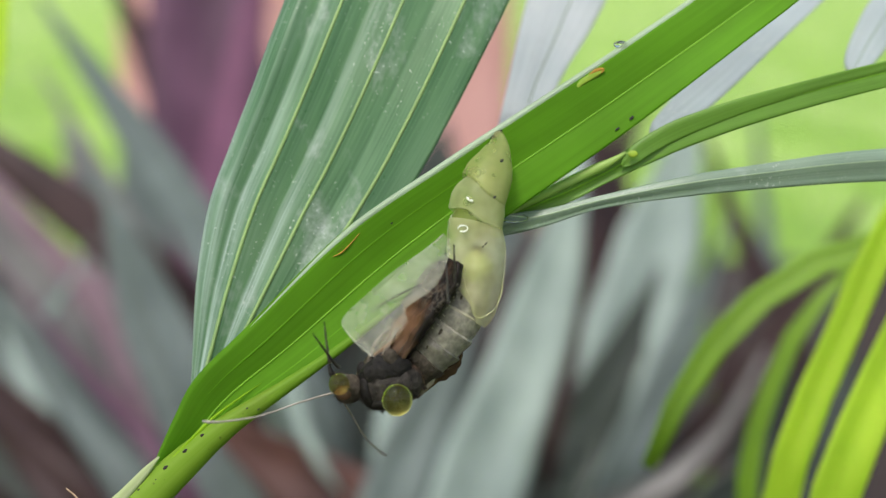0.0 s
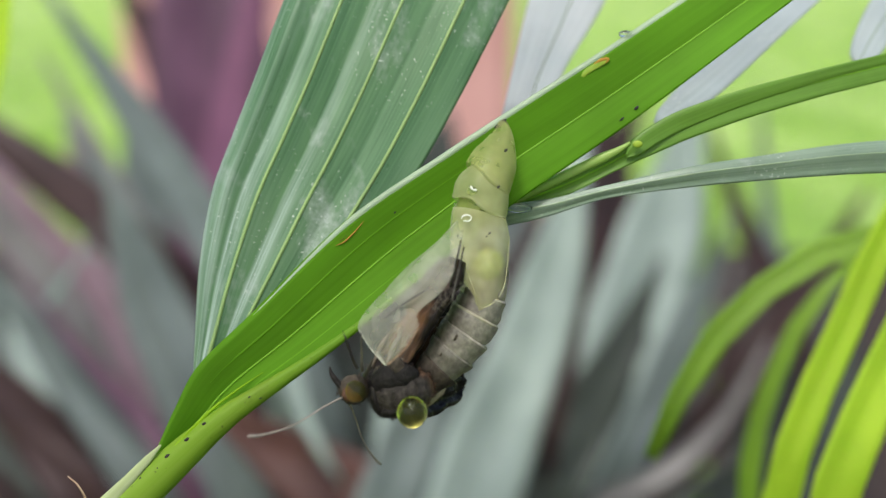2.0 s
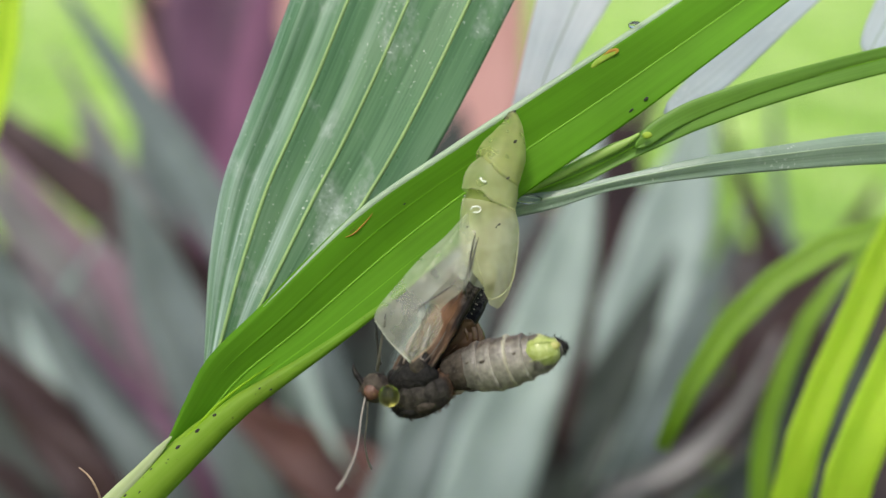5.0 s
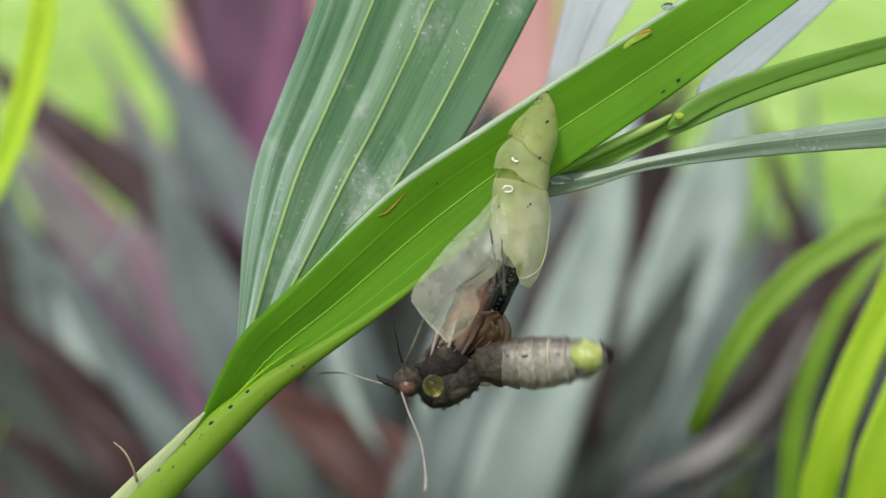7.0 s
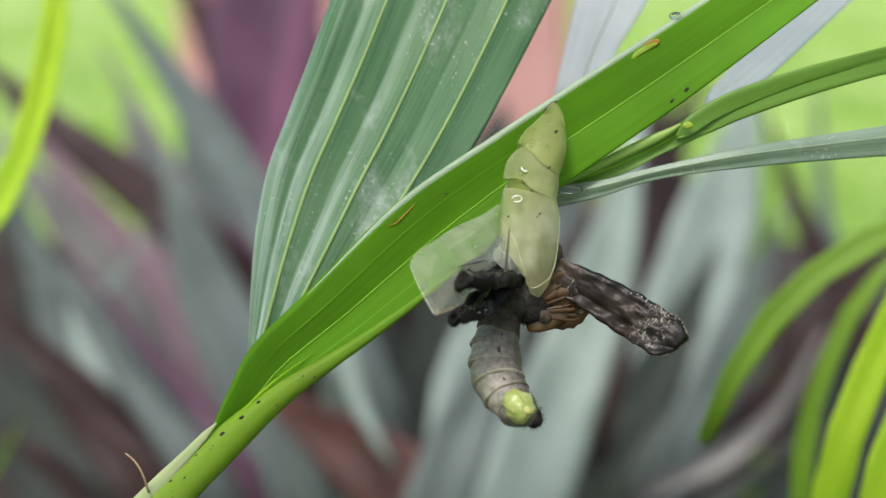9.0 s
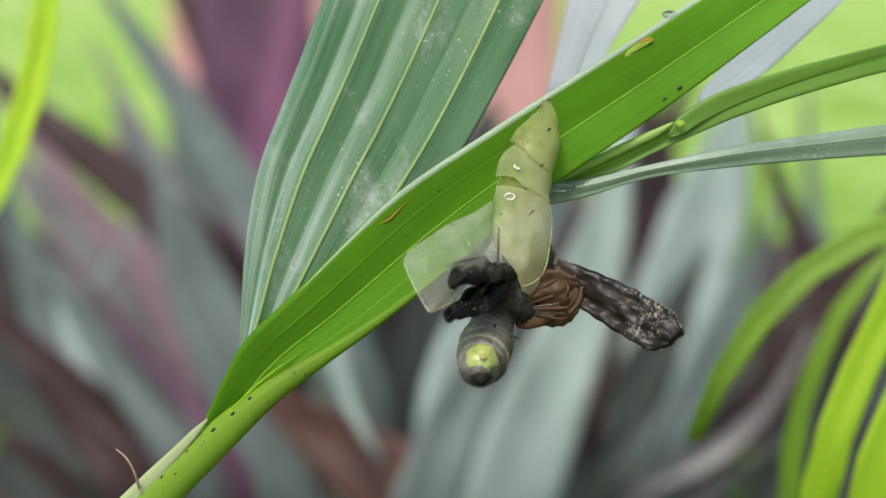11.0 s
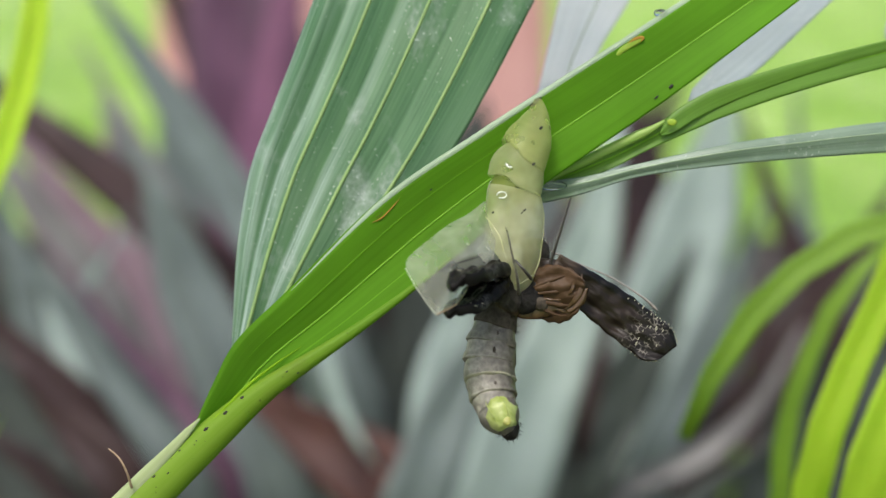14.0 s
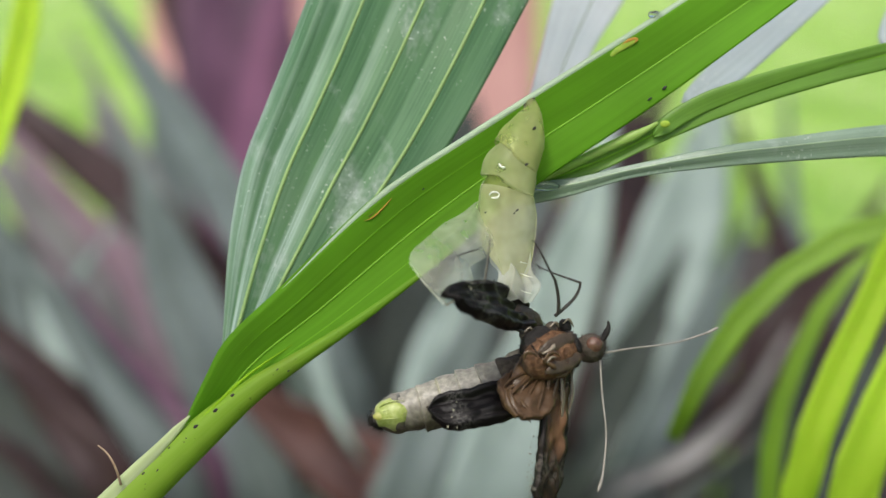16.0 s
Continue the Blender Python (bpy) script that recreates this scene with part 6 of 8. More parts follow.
    walk(fw_near, [
        (0.00, pose(-0.00350, -0.01090, 0.00420, 140.0, -12.0, 51.3)),
        (1.00, pose(-0.00313, -0.01175, 0.00420, 140.0, -12.0, 52.3)),
        (1.50, pose(-0.00220, -0.01252, 0.00420, 140.0, -12.0, 55.2)),
        (2.00, pose(-0.00302, -0.01237, 0.00420, 140.0, -12.0, 54.0)),
        (3.00, pose(-0.00304, -0.01187, 0.00420, 140.0, -12.0, 56.0)),
        (3.50, pose(-0.00259, -0.01200, 0.00420, 140.0, -12.0, 57.9)),
        (5.80, pose(-0.00014, -0.01335, 0.00650, 145.0, 22.0, 55.5)),
        (6.50, pose(-0.00110, -0.01353, 0.00650, 145.0, 22.0, 54.6)),
        (7.00, pose(-0.00098, -0.01467, 0.00600, 145.0, 22.0, 57.9)),
        (7.40, pose(-0.00227, -0.01353, 0.00600, 145.0, -31.3, 47.4)),
        (7.45, pose(0.00392, -0.01221, 0.00500, 100.0, -53.2, 13.3)),
        (7.50, pose(0.00881, -0.01228, 0.00500, 62.0, -56.7, -7.1)),
        (7.70, pose(0.01102, -0.01193, 0.00500, 62.0, -50.2, 15.3)),
        (7.80, pose(0.01082, -0.00805, 0.00500, 50.0, -53.2, 2.0)),
        (8.00, pose(0.01024, -0.00669, 0.00400, 35.0, -41.7, -15.1)),
        (8.10, pose(0.01052, -0.00696, 0.00400, 25.0, -43.5, -7.0)),
        (8.30, pose(0.01108, -0.00983, 0.00400, 10.0, -34.3, -24.6)),
        (8.40, pose(0.01169, -0.00677, 0.00400, 0.0, -37.1, -30.9)),
        (8.50, pose(0.01097, -0.00505, 0.00400, 0.0, -31.9, -28.9)),
        (9.00, pose(0.01206, -0.00291, 0.00400, 0.0, -21.9, -27.8)),
        (11.40, pose(0.01323, -0.00352, 0.00400, 0.0, -31.4, -25.7)),
        (11.45, pose(0.01338, -0.00366, 0.00400, 0.0, -30.3, -31.3)),
        (11.50, pose(0.01347, -0.00386, 0.00400, 0.0, -26.7, -37.7)),
        (11.55, pose(0.01312, -0.00439, 0.00400, -0.0, -21.9, -40.4)),
        (11.70, pose(0.01139, -0.00649, 0.00400, -0.0, -13.5, -37.1)),
        (12.00, pose(0.01326, -0.00230, 0.00400, 0.0, -0.0, -32.3)),
        (12.50, pose(0.01317, -0.00265, 0.00400, 0.0, -0.0, -33.8)),
        (13.00, pose(0.01345, -0.00236, 0.00400, 0.0, -0.0, -34.1)),
        (14.00, pose(0.01338, -0.00270, 0.00400, 0.0, -0.0, -33.1)),
        (14.40, pose(0.01395, -0.00277, 0.00400, 0.0, -5.4, -38.9)),
        (14.50, pose(0.01444, -0.00708, 0.00500, 0.0, -28.4, -46.1)),
        (14.60, pose(0.01462, -0.00786, 0.00500, 0.0, -10.3, -39.2)),
        (14.70, pose(0.01528, -0.00855, 0.00550, 22.0, -19.6, -51.8)),
        (14.75, pose(0.01558, -0.00895, 0.00580, 68.0, -19.4, -60.9)),
        (14.80, pose(0.01588, -0.00936, 0.00600, 112.0, -21.0, -68.8)),
        (15.00, pose(0.01659, -0.01153, 0.00650, 130.0, -15.1, -90.3)),
        (15.50, pose(0.01556, -0.01174, 0.00650, 132.0, -0.0, -97.4)),
        (16.00, pose(0.01595, -0.01311, 0.00650, 132.0, -15.3, -100.1)),
    ])
    walk(fw_far, [
        (0.00, pose(-0.00257, -0.01028, 0.00300, 0.0, 19.3, 39.4)),
        (1.50, pose(-0.00105, -0.01167, 0.00300, -0.0, 24.2, 41.2)),
        (3.50, pose(-0.00132, -0.01106, 0.00300, 0.0, 25.9, 49.1)),
        (5.80, pose(0.00009, -0.01284, 0.00300, -0.0, 31.0, 46.7)),
        (6.50, pose(-0.00089, -0.01299, 0.00300, -0.0, 28.3, 46.4)),
        (7.00, pose(-0.00075, -0.01411, 0.00300, 0.0, 26.6, 50.5)),
        (7.40, pose(-0.00098, -0.01341, 0.00300, 0.0, 34.3, 51.9)),
        (7.43, pose(0.00266, -0.01110, 0.00200, 20.0, 61.2, 80.7)),
        (7.47, pose(0.00531, -0.01010, 0.00100, 35.0, -67.7, 137.3)),
        (7.50, pose(0.00665, -0.00910, 0.00000, 50.0, -67.7, -161.4)),
        (8.00, pose(0.00769, -0.00409, 0.00100, 60.0, -66.6, -168.0)),
        (8.50, pose(0.00777, -0.00377, 0.00100, 60.0, -66.5, -174.1)),
        (9.00, pose(0.00819, -0.00294, 0.00100, 60.0, -67.0, -174.1)),
        (11.50, pose(0.00828, -0.00191, 0.00100, 60.0, -66.8, -164.8)),
        (12.00, pose(0.00841, -0.00145, 0.00100, 60.0, -67.4, -159.6)),
        (12.50, pose(0.00866, -0.00187, 0.00100, 60.0, -66.7, -162.0)),
        (14.00, pose(0.00886, -0.00193, 0.00100, 60.0, -66.8, -163.1)),
        (14.40, pose(0.00910, -0.00249, 0.00100, 60.0, -69.0, -164.2)),
        (14.60, pose(0.01037, -0.00542, -0.00200, 50.0, -64.3, -179.8)),
        (14.80, pose(0.00965, -0.00650, 0.00400, 45.0, -45.3, 167.4)),
        (15.00, pose(0.01141, -0.00742, 0.00500, 35.0, -54.9, 166.2)),
        (15.50, pose(0.01123, -0.00755, 0.00500, 35.0, -56.0, 164.5)),
        (16.00, pose(0.01186, -0.00835, 0.00500, 35.0, -55.4, 160.9)),
    ])
    walk(hw_near, [
        (0.00, pose(0.00074, -0.01196, 0.00320, 0.0, -0.0, 50.5)),
        (1.50, pose(0.00212, -0.01267, 0.00320, 0.0, -0.0, 54.7)),
        (3.50, pose(0.00166, -0.01272, 0.00320, 0.0, -0.0, 58.4)),
        (5.80, pose(0.00207, -0.01409, 0.00400, 0.0, -0.0, 49.0)),
        (6.50, pose(0.00144, -0.01424, 0.00400, 0.0, -0.0, 52.1)),
        (7.00, pose(0.00158, -0.01536, 0.00400, 0.0, -0.0, 53.6)),
        (7.40, pose(0.00136, -0.01466, 0.00400, -0.0, -3.6, 54.6)),
        (7.45, pose(0.00392, -0.01089, 0.00500, 0.0, -46.1, 3.4)),
        (7.50, pose(0.00715, -0.00852, 0.00500, 0.0, -49.1, -40.1)),
        (8.00, pose(0.00723, -0.00734, 0.00450, -0.0, -26.2, 25.6)),
        (8.50, pose(0.00730, -0.00769, 0.00450, 0.0, -21.3, 24.5)),
        (9.00, pose(0.00836, -0.00754, 0.00450, 0.0, -0.0, 26.4)),
        (11.50, pose(0.00813, -0.00719, 0.00450, 0.0, -14.4, 23.6)),
        (12.50, pose(0.00889, -0.00595, 0.00450, 0.0, -11.4, 12.6)),
        (14.00, pose(0.00908, -0.00602, 0.00450, 0.0, -10.3, 12.7)),
        (14.40, pose(0.00960, -0.00663, 0.00450, -0.0, -8.1, 12.7)),
        (14.60, pose(0.01164, -0.00919, 0.00500, 0.0, -30.5, -10.1)),
        (14.80, pose(0.01215, -0.00935, 0.00650, 0.0, -34.6, -67.9)),
        (15.00, pose(0.01274, -0.01218, 0.00700, 0.0, -29.8, -104.9)),
        (15.50, pose(0.01257, -0.01271, 0.00700, 0.0, -42.6, -111.0)),
        (16.00, pose(0.01328, -0.01343, 0.00700, 0.0, -40.5, -115.0)),
    ])
    walk(hw_far, [
        (0.00, pose(0.00060, -0.01180, 0.00100, 0.0, 52.9, 45.6)),
        (1.00, pose(0.00090, -0.01250, 0.00100, 0.0, 58.8, 35.6)),
        (1.50, pose(0.00159, -0.01533, 0.00300, 0.0, 58.2, 19.7)),
        (2.00, pose(0.00142, -0.01550, 0.00300, -0.0, 56.2, 12.2)),
        (3.00, pose(0.00087, -0.01560, 0.00300, 0.0, 48.3, 3.9)),
        (3.50, pose(0.00132, -0.01539, 0.00300, 0.0, 48.3, 2.2)),
        (5.80, pose(0.00108, -0.01550, 0.00300, 0.0, 35.7, 47.8)),
        (7.00, pose(0.00059, -0.01611, 0.00300, 0.0, 35.1, 48.1)),
        (7.40, pose(0.00003, -0.01575, 0.00300, 0.0, 39.2, 48.4)),
        (7.50, pose(0.00655, -0.00828, 0.00300, -0.0, 64.6, -7.9)),
        (8.00, pose(0.00621, -0.00533, 0.00500, 60.0, -54.6, -151.1)),
        (9.00, pose(0.00603, -0.00453, 0.00500, 60.0, -56.1, -150.2)),
        (12.50, pose(0.00688, -0.00448, 0.00500, 60.0, -56.4, -153.5)),
        (14.40, pose(0.00758, -0.00463, 0.00500, 60.0, -58.1, -154.2)),
        (14.60, pose(0.00942, -0.00796, 0.00300, 60.0, -58.9, -151.8)),
        (14.80, pose(0.01278, -0.01064, 0.00700, 10.0, -42.3, -139.7)),
        (15.00, pose(0.01334, -0.01536, 0.00800, 20.0, -28.5, -167.2)),
        (15.50, pose(0.01187, -0.01655, 0.00800, 20.0, -0.0, -168.3)),
        (16.00, pose(0.01141, -0.01696, 0.00800, 20.0, -14.2, -171.8)),
    ])
    walk(antenna_a, [
        (0.00, pose(-0.00743, -0.01265, 0.00600, 0.0, -16.4, -170.0)),
        (1.00, pose(-0.00667, -0.01398, 0.00600, 0.0, -50.2, -146.4)),
        (1.50, pose(-0.00593, -0.01468, 0.00600, 0.0, -50.2, -154.0)),
        (2.00, pose(-0.00654, -0.01434, 0.00600, 0.0, -47.8, -162.8)),
        (3.00, pose(-0.00651, -0.01463, 0.00600, 0.0, -50.2, -168.6)),
        (3.50, pose(-0.00639, -0.01462, 0.00600, 0.0, -50.2, -167.3)),
        (5.80, pose(-0.00480, -0.01555, 0.00650, 0.0, -50.2, -69.2)),
        (6.50, pose(-0.00518, -0.01538, 0.00650, 0.0, -46.8, -57.0)),
        (7.00, pose(-0.00493, -0.01647, 0.00650, 0.0, -43.5, -74.3)),
        (7.20, pose(-0.00520, -0.01577, 0.00650, 0.0, -43.8, -80.1)),
        (7.40, pose(-0.00360, -0.01456, 0.00550, 0.0, -50.2, 173.8)),
        (7.50, pose(0.00186, -0.00429, 0.00300, 0.0, 31.6, -149.3)),
        (8.00, pose(0.01050, -0.00002, -0.00100, 0.0, 50.2, 101.9)),
        (9.00, pose(0.01273, 0.00044, -0.00100, 0.0, 50.2, 107.5)),
        (11.50, pose(0.01246, 0.00014, -0.00100, 0.0, 50.2, 105.4)),
        (12.00, pose(0.01308, 0.00024, 0.00000, 0.0, 44.3, -21.7)),
        (12.50, pose(0.01299, 0.00002, 0.00000, 0.0, -0.0, -29.8)),
        (14.00, pose(0.01321, -0.00002, 0.00000, 0.0, -0.0, -29.7)),
        (14.40, pose(0.01392, -0.00011, 0.00000, 0.0, -0.0, -31.0)),
        (14.60, pose(0.01644, -0.00258, 0.00300, 0.0, -0.0, -44.0)),
        (14.80, pose(0.01810, -0.00540, 0.00600, 0.0, -0.0, -63.3)),
        (15.00, pose(0.02000, -0.01033, 0.00650, 0.0, -0.0, -76.5)),
        (15.50, pose(0.01905, -0.01041, 0.00650, -0.0, -11.5, -84.2)),
        (16.00, pose(0.02017, -0.01275, 0.00650, 0.0, -16.8, -93.0)),
    ])
    walk(antenna_b, [
        (0.00, pose(-0.00678, -0.01299, 0.00600, 0.0, 50.2, -56.8)),
        (1.00, pose(-0.00628, -0.01398, 0.00600, 0.0, 50.2, -107.0)),
        (1.50, pose(-0.00560, -0.01468, 0.00600, 0.0, 50.2, -72.7)),
        (2.00, pose(-0.00609, -0.01454, 0.00600, -0.0, 50.2, -67.3)),
        (3.00, pose(-0.00533, -0.01464, 0.00600, -0.0, 50.2, -35.4)),
        (3.50, pose(-0.00489, -0.01476, 0.00600, 0.0, 50.2, -30.1)),
        (5.80, pose(-0.00494, -0.01572, 0.00600, 0.0, 50.2, -110.5)),
        (6.50, pose(-0.00533, -0.01575, 0.00600, -0.0, 50.2, -104.8)),
        (7.00, pose(-0.00534, -0.01685, 0.00600, 0.0, 50.2, 178.0)),
        (7.50, pose(0.00187, -0.00431, 0.00200, 0.0, 50.2, -153.2)),
        (8.00, pose(0.01050, -0.00002, -0.00100, 0.0, 50.2, 100.4)),
        (9.00, pose(0.01273, 0.00010, -0.00100, 0.0, 50.2, 105.1)),
        (12.50, pose(0.01306, 0.00056, -0.00100, 0.0, 50.2, 105.6)),
        (14.40, pose(0.01386, 0.00058, -0.00100, 0.0, 50.2, 105.1)),
        (14.60, pose(0.01644, -0.00258, 0.00300, 0.0, 50.2, -19.8)),
        (14.80, pose(0.01811, -0.00639, 0.00600, 0.0, 50.2, 46.5)),
        (15.00, pose(0.01993, -0.00990, 0.00600, 0.0, 37.6, 36.6)),
        (15.50, pose(0.01956, -0.00997, 0.00600, 0.0, 36.2, 15.0)),
        (16.00, pose(0.02061, -0.01212, 0.00600, 0.0, 19.2, 11.7)),
    ])
    walk(leg_a, [
        (0.00, pose(-0.00774, -0.00907, 0.00600, 90.0, -64.0, 93.2)),
        (1.50, pose(-0.00429, -0.01111, 0.00600, 90.0, -64.0, 89.8)),
        (3.50, pose(-0.00455, -0.01150, 0.00600, 90.0, -64.0, 87.8)),
        (5.80, pose(-0.00350, -0.01260, 0.00600, 90.0, -45.0, 77.2)),
        (6.50, pose(-0.00402, -0.01279, 0.00600, 90.0, -45.0, 74.0)),
        (7.00, pose(-0.00402, -0.01388, 0.00600, 90.0, -45.0, 68.9)),
        (7.40, pose(-0.00359, -0.01320, 0.00600, 90.0, -45.0, 69.8)),
        (7.50, pose(0.00448, -0.00815, 0.00600, 90.0, -28.7, 77.2)),
        (9.00, pose(0.00600, -0.00418, 0.00600, 90.0, -50.2, 85.7)),
        (12.50, pose(0.00697, -0.00392, 0.00600, 90.0, -50.2, 93.3)),
        (14.60, pose(0.01019, -0.00648, 0.00700, 90.0, -40.0, 110.2)),
        (15.00, pose(0.00709, -0.00726, 0.00960, 10.0, -32.3, 97.4)),
        (15.50, pose(0.00774, -0.00781, 0.00960, 10.0, -29.6, 97.6)),
        (16.00, pose(0.00805, -0.00823, 0.00960, 10.0, -26.7, 98.0)),
    ])
    walk(leg_b, [
        (0.00, pose(-0.00676, -0.00973, 0.00600, 90.0, -64.0, 120.0)),
        (1.50, pose(-0.00494, -0.01078, 0.00600, 90.0, -64.0, 107.3)),
        (3.50, pose(-0.00521, -0.01149, 0.00600, 90.0, -64.0, 101.8)),
        (5.80, pose(-0.00286, -0.01202, 0.00500, 90.0, -62.0, 89.9)),
        (7.00, pose(-0.00458, -0.01396, 0.00500, 90.0, -62.0, 98.6)),
        (7.40, pose(-0.00428, -0.01308, 0.00500, 90.0, -62.0, 101.9)),
        (7.50, pose(0.00452, -0.00691, 0.00400, 90.0, 50.2, 90.2)),
        (9.00, pose(0.00576, -0.00358, 0.00300, 90.0, 50.2, 85.7)),
        (12.50, pose(0.00676, -0.00332, 0.00300, 90.0, 50.2, 82.3)),
        (14.60, pose(0.01452, -0.00387, 0.00600, 90.0, -50.2, 83.1)),
        (15.00, pose(0.01398, -0.00569, 0.00900, 180.0, -59.6, 126.6)),
        (15.50, pose(0.01467, -0.00663, 0.00900, 180.0, -47.2, 116.4)),
        (16.00, pose(0.01502, -0.00742, 0.00900, 180.0, -30.2, 110.8)),
    ])
    walk(leg_c, [
        (0.00, pose(0.00575, -0.00136, 0.00500, 90.0, -48.7, 92.7)),
        (1.50, pose(0.00618, -0.00204, 0.00600, 90.0, -50.2, 80.3)),
        (3.50, pose(0.00560, -0.00176, 0.00600, 90.0, -50.2, 73.8)),
        (5.80, pose(0.00698, -0.00283, 0.00600, 90.0, -50.2, 79.4)),
        (7.00, pose(0.00714, -0.00465, 0.00600, 90.0, -50.2, 94.2)),
        (9.00, pose(0.00710, -0.00644, 0.00300, 90.0, 50.2, 96.9)),
        (12.50, pose(0.00743, -0.00685, 0.00300, 90.0, 49.9, 101.2)),
        (14.60, pose(0.01560, -0.00322, 0.00500, 90.0, -50.0, 113.8)),
        (14.80, pose(0.01678, -0.00475, 0.00600, 90.0, -50.2, 79.0)),
        (15.00, pose(0.01401, -0.00622, 0.00860, 180.0, -43.4, 111.4)),
        (15.50, pose(0.01451, -0.00707, 0.00860, 180.0, -37.1, 110.8)),
        (16.00, pose(0.01467, -0.00776, 0.00860, 180.0, -29.5, 110.6)),
    ])
    walk(leg_d, [
        (0.00, pose(0.00673, -0.00202, 0.00500, 90.0, -50.2, 93.1)),
        (1.50, pose(0.00585, -0.00236, 0.00600, 90.0, -50.2, 81.0)),
        (3.50, pose(0.00527, -0.00241, 0.00600, 90.0, -50.2, 77.6)),
        (5.80, pose(0.00668, -0.00351, 0.00500, 90.0, -50.2, 85.1)),
        (7.00, pose(0.00652, -0.00468, 0.00500, 90.0, -50.2, 99.6)),
        (9.00, pose(0.00607, -0.00643, 0.00400, 90.0, 50.2, 99.3)),
        (12.50, pose(0.00706, -0.00617, 0.00400, 90.0, 50.2, 101.2)),
        (14.80, pose(0.00882, -0.00607, 0.00700, 90.0, -33.9, 105.5)),
        (15.00, pose(0.01170, -0.00823, 0.00750, 0.0, -34.1, 128.3)),
        (15.50, pose(0.01120, -0.00843, 0.00750, 0.0, -41.8, 133.3)),
        (16.00, pose(0.01170, -0.00980, 0.00750, -0.0, -36.2, 126.4)),
    ])
    walk(flap, [
        (0.00, pose(0.00541, 0.00518, 0.00700, 35.0, -35.9, -122.1)),
        (1.50, pose(0.00650, 0.00545, 0.00700, 35.0, -19.7, -117.2)),
        (3.50, pose(0.00671, 0.00572, 0.00700, 35.0, -19.8, -118.3)),
        (5.80, pose(0.00644, 0.00532, 0.00700, 0.0, -23.5, -109.2)),
        (6.50, pose(0.00628, 0.00527, 0.00700, -0.0, -25.1, -109.3)),
        (7.00, pose(0.00630, 0.00518, 0.00700, 0.0, -25.2, -108.9)),
        (7.50, pose(0.00545, 0.00503, 0.00500, 0.0, -39.2, -113.0)),
        (8.00, pose(0.00556, 0.00529, 0.00400, -10.0, -38.0, -119.8)),
        (9.00, pose(0.00576, 0.00544, 0.00400, -10.0, -40.3, -121.8)),
        (11.50, pose(0.00565, 0.00544, 0.00400, -10.0, -41.4, -119.9)),
        (12.50, pose(0.00561, 0.00548, 0.00400, -10.0, -41.6, -116.1)),
        (14.40, pose(0.00594, 0.00533, 0.00400, -10.0, -43.6, -115.0)),
        (15.00, pose(0.00586, 0.00542, 0.00400, -10.0, -50.2, -115.1)),
        (16.00, pose(0.00579, 0.00528, 0.00400, -10.0, -50.2, -109.0)),
    ])
    walk(liner, [
        (0.00, pose(0.00896, 0.00522, 0.00350, -0.0, -14.0, -102.9)),
        (14.40, pose(0.00896, 0.00522, 0.00350, -0.0, -14.0, -102.9)),
        (14.80, pose(0.00891, 0.00314, 0.00450, 0.0, -26.9, -87.1)),
        (15.00, pose(0.00883, 0.00124, 0.00500, 0.0, -25.4, -79.3)),
        (15.50, pose(0.00900, 0.00119, 0.00500, 0.0, -23.1, -79.6)),
        (16.00, pose(0.00931, 0.00098, 0.00500, 0.0, -24.9, -78.1)),
    ])
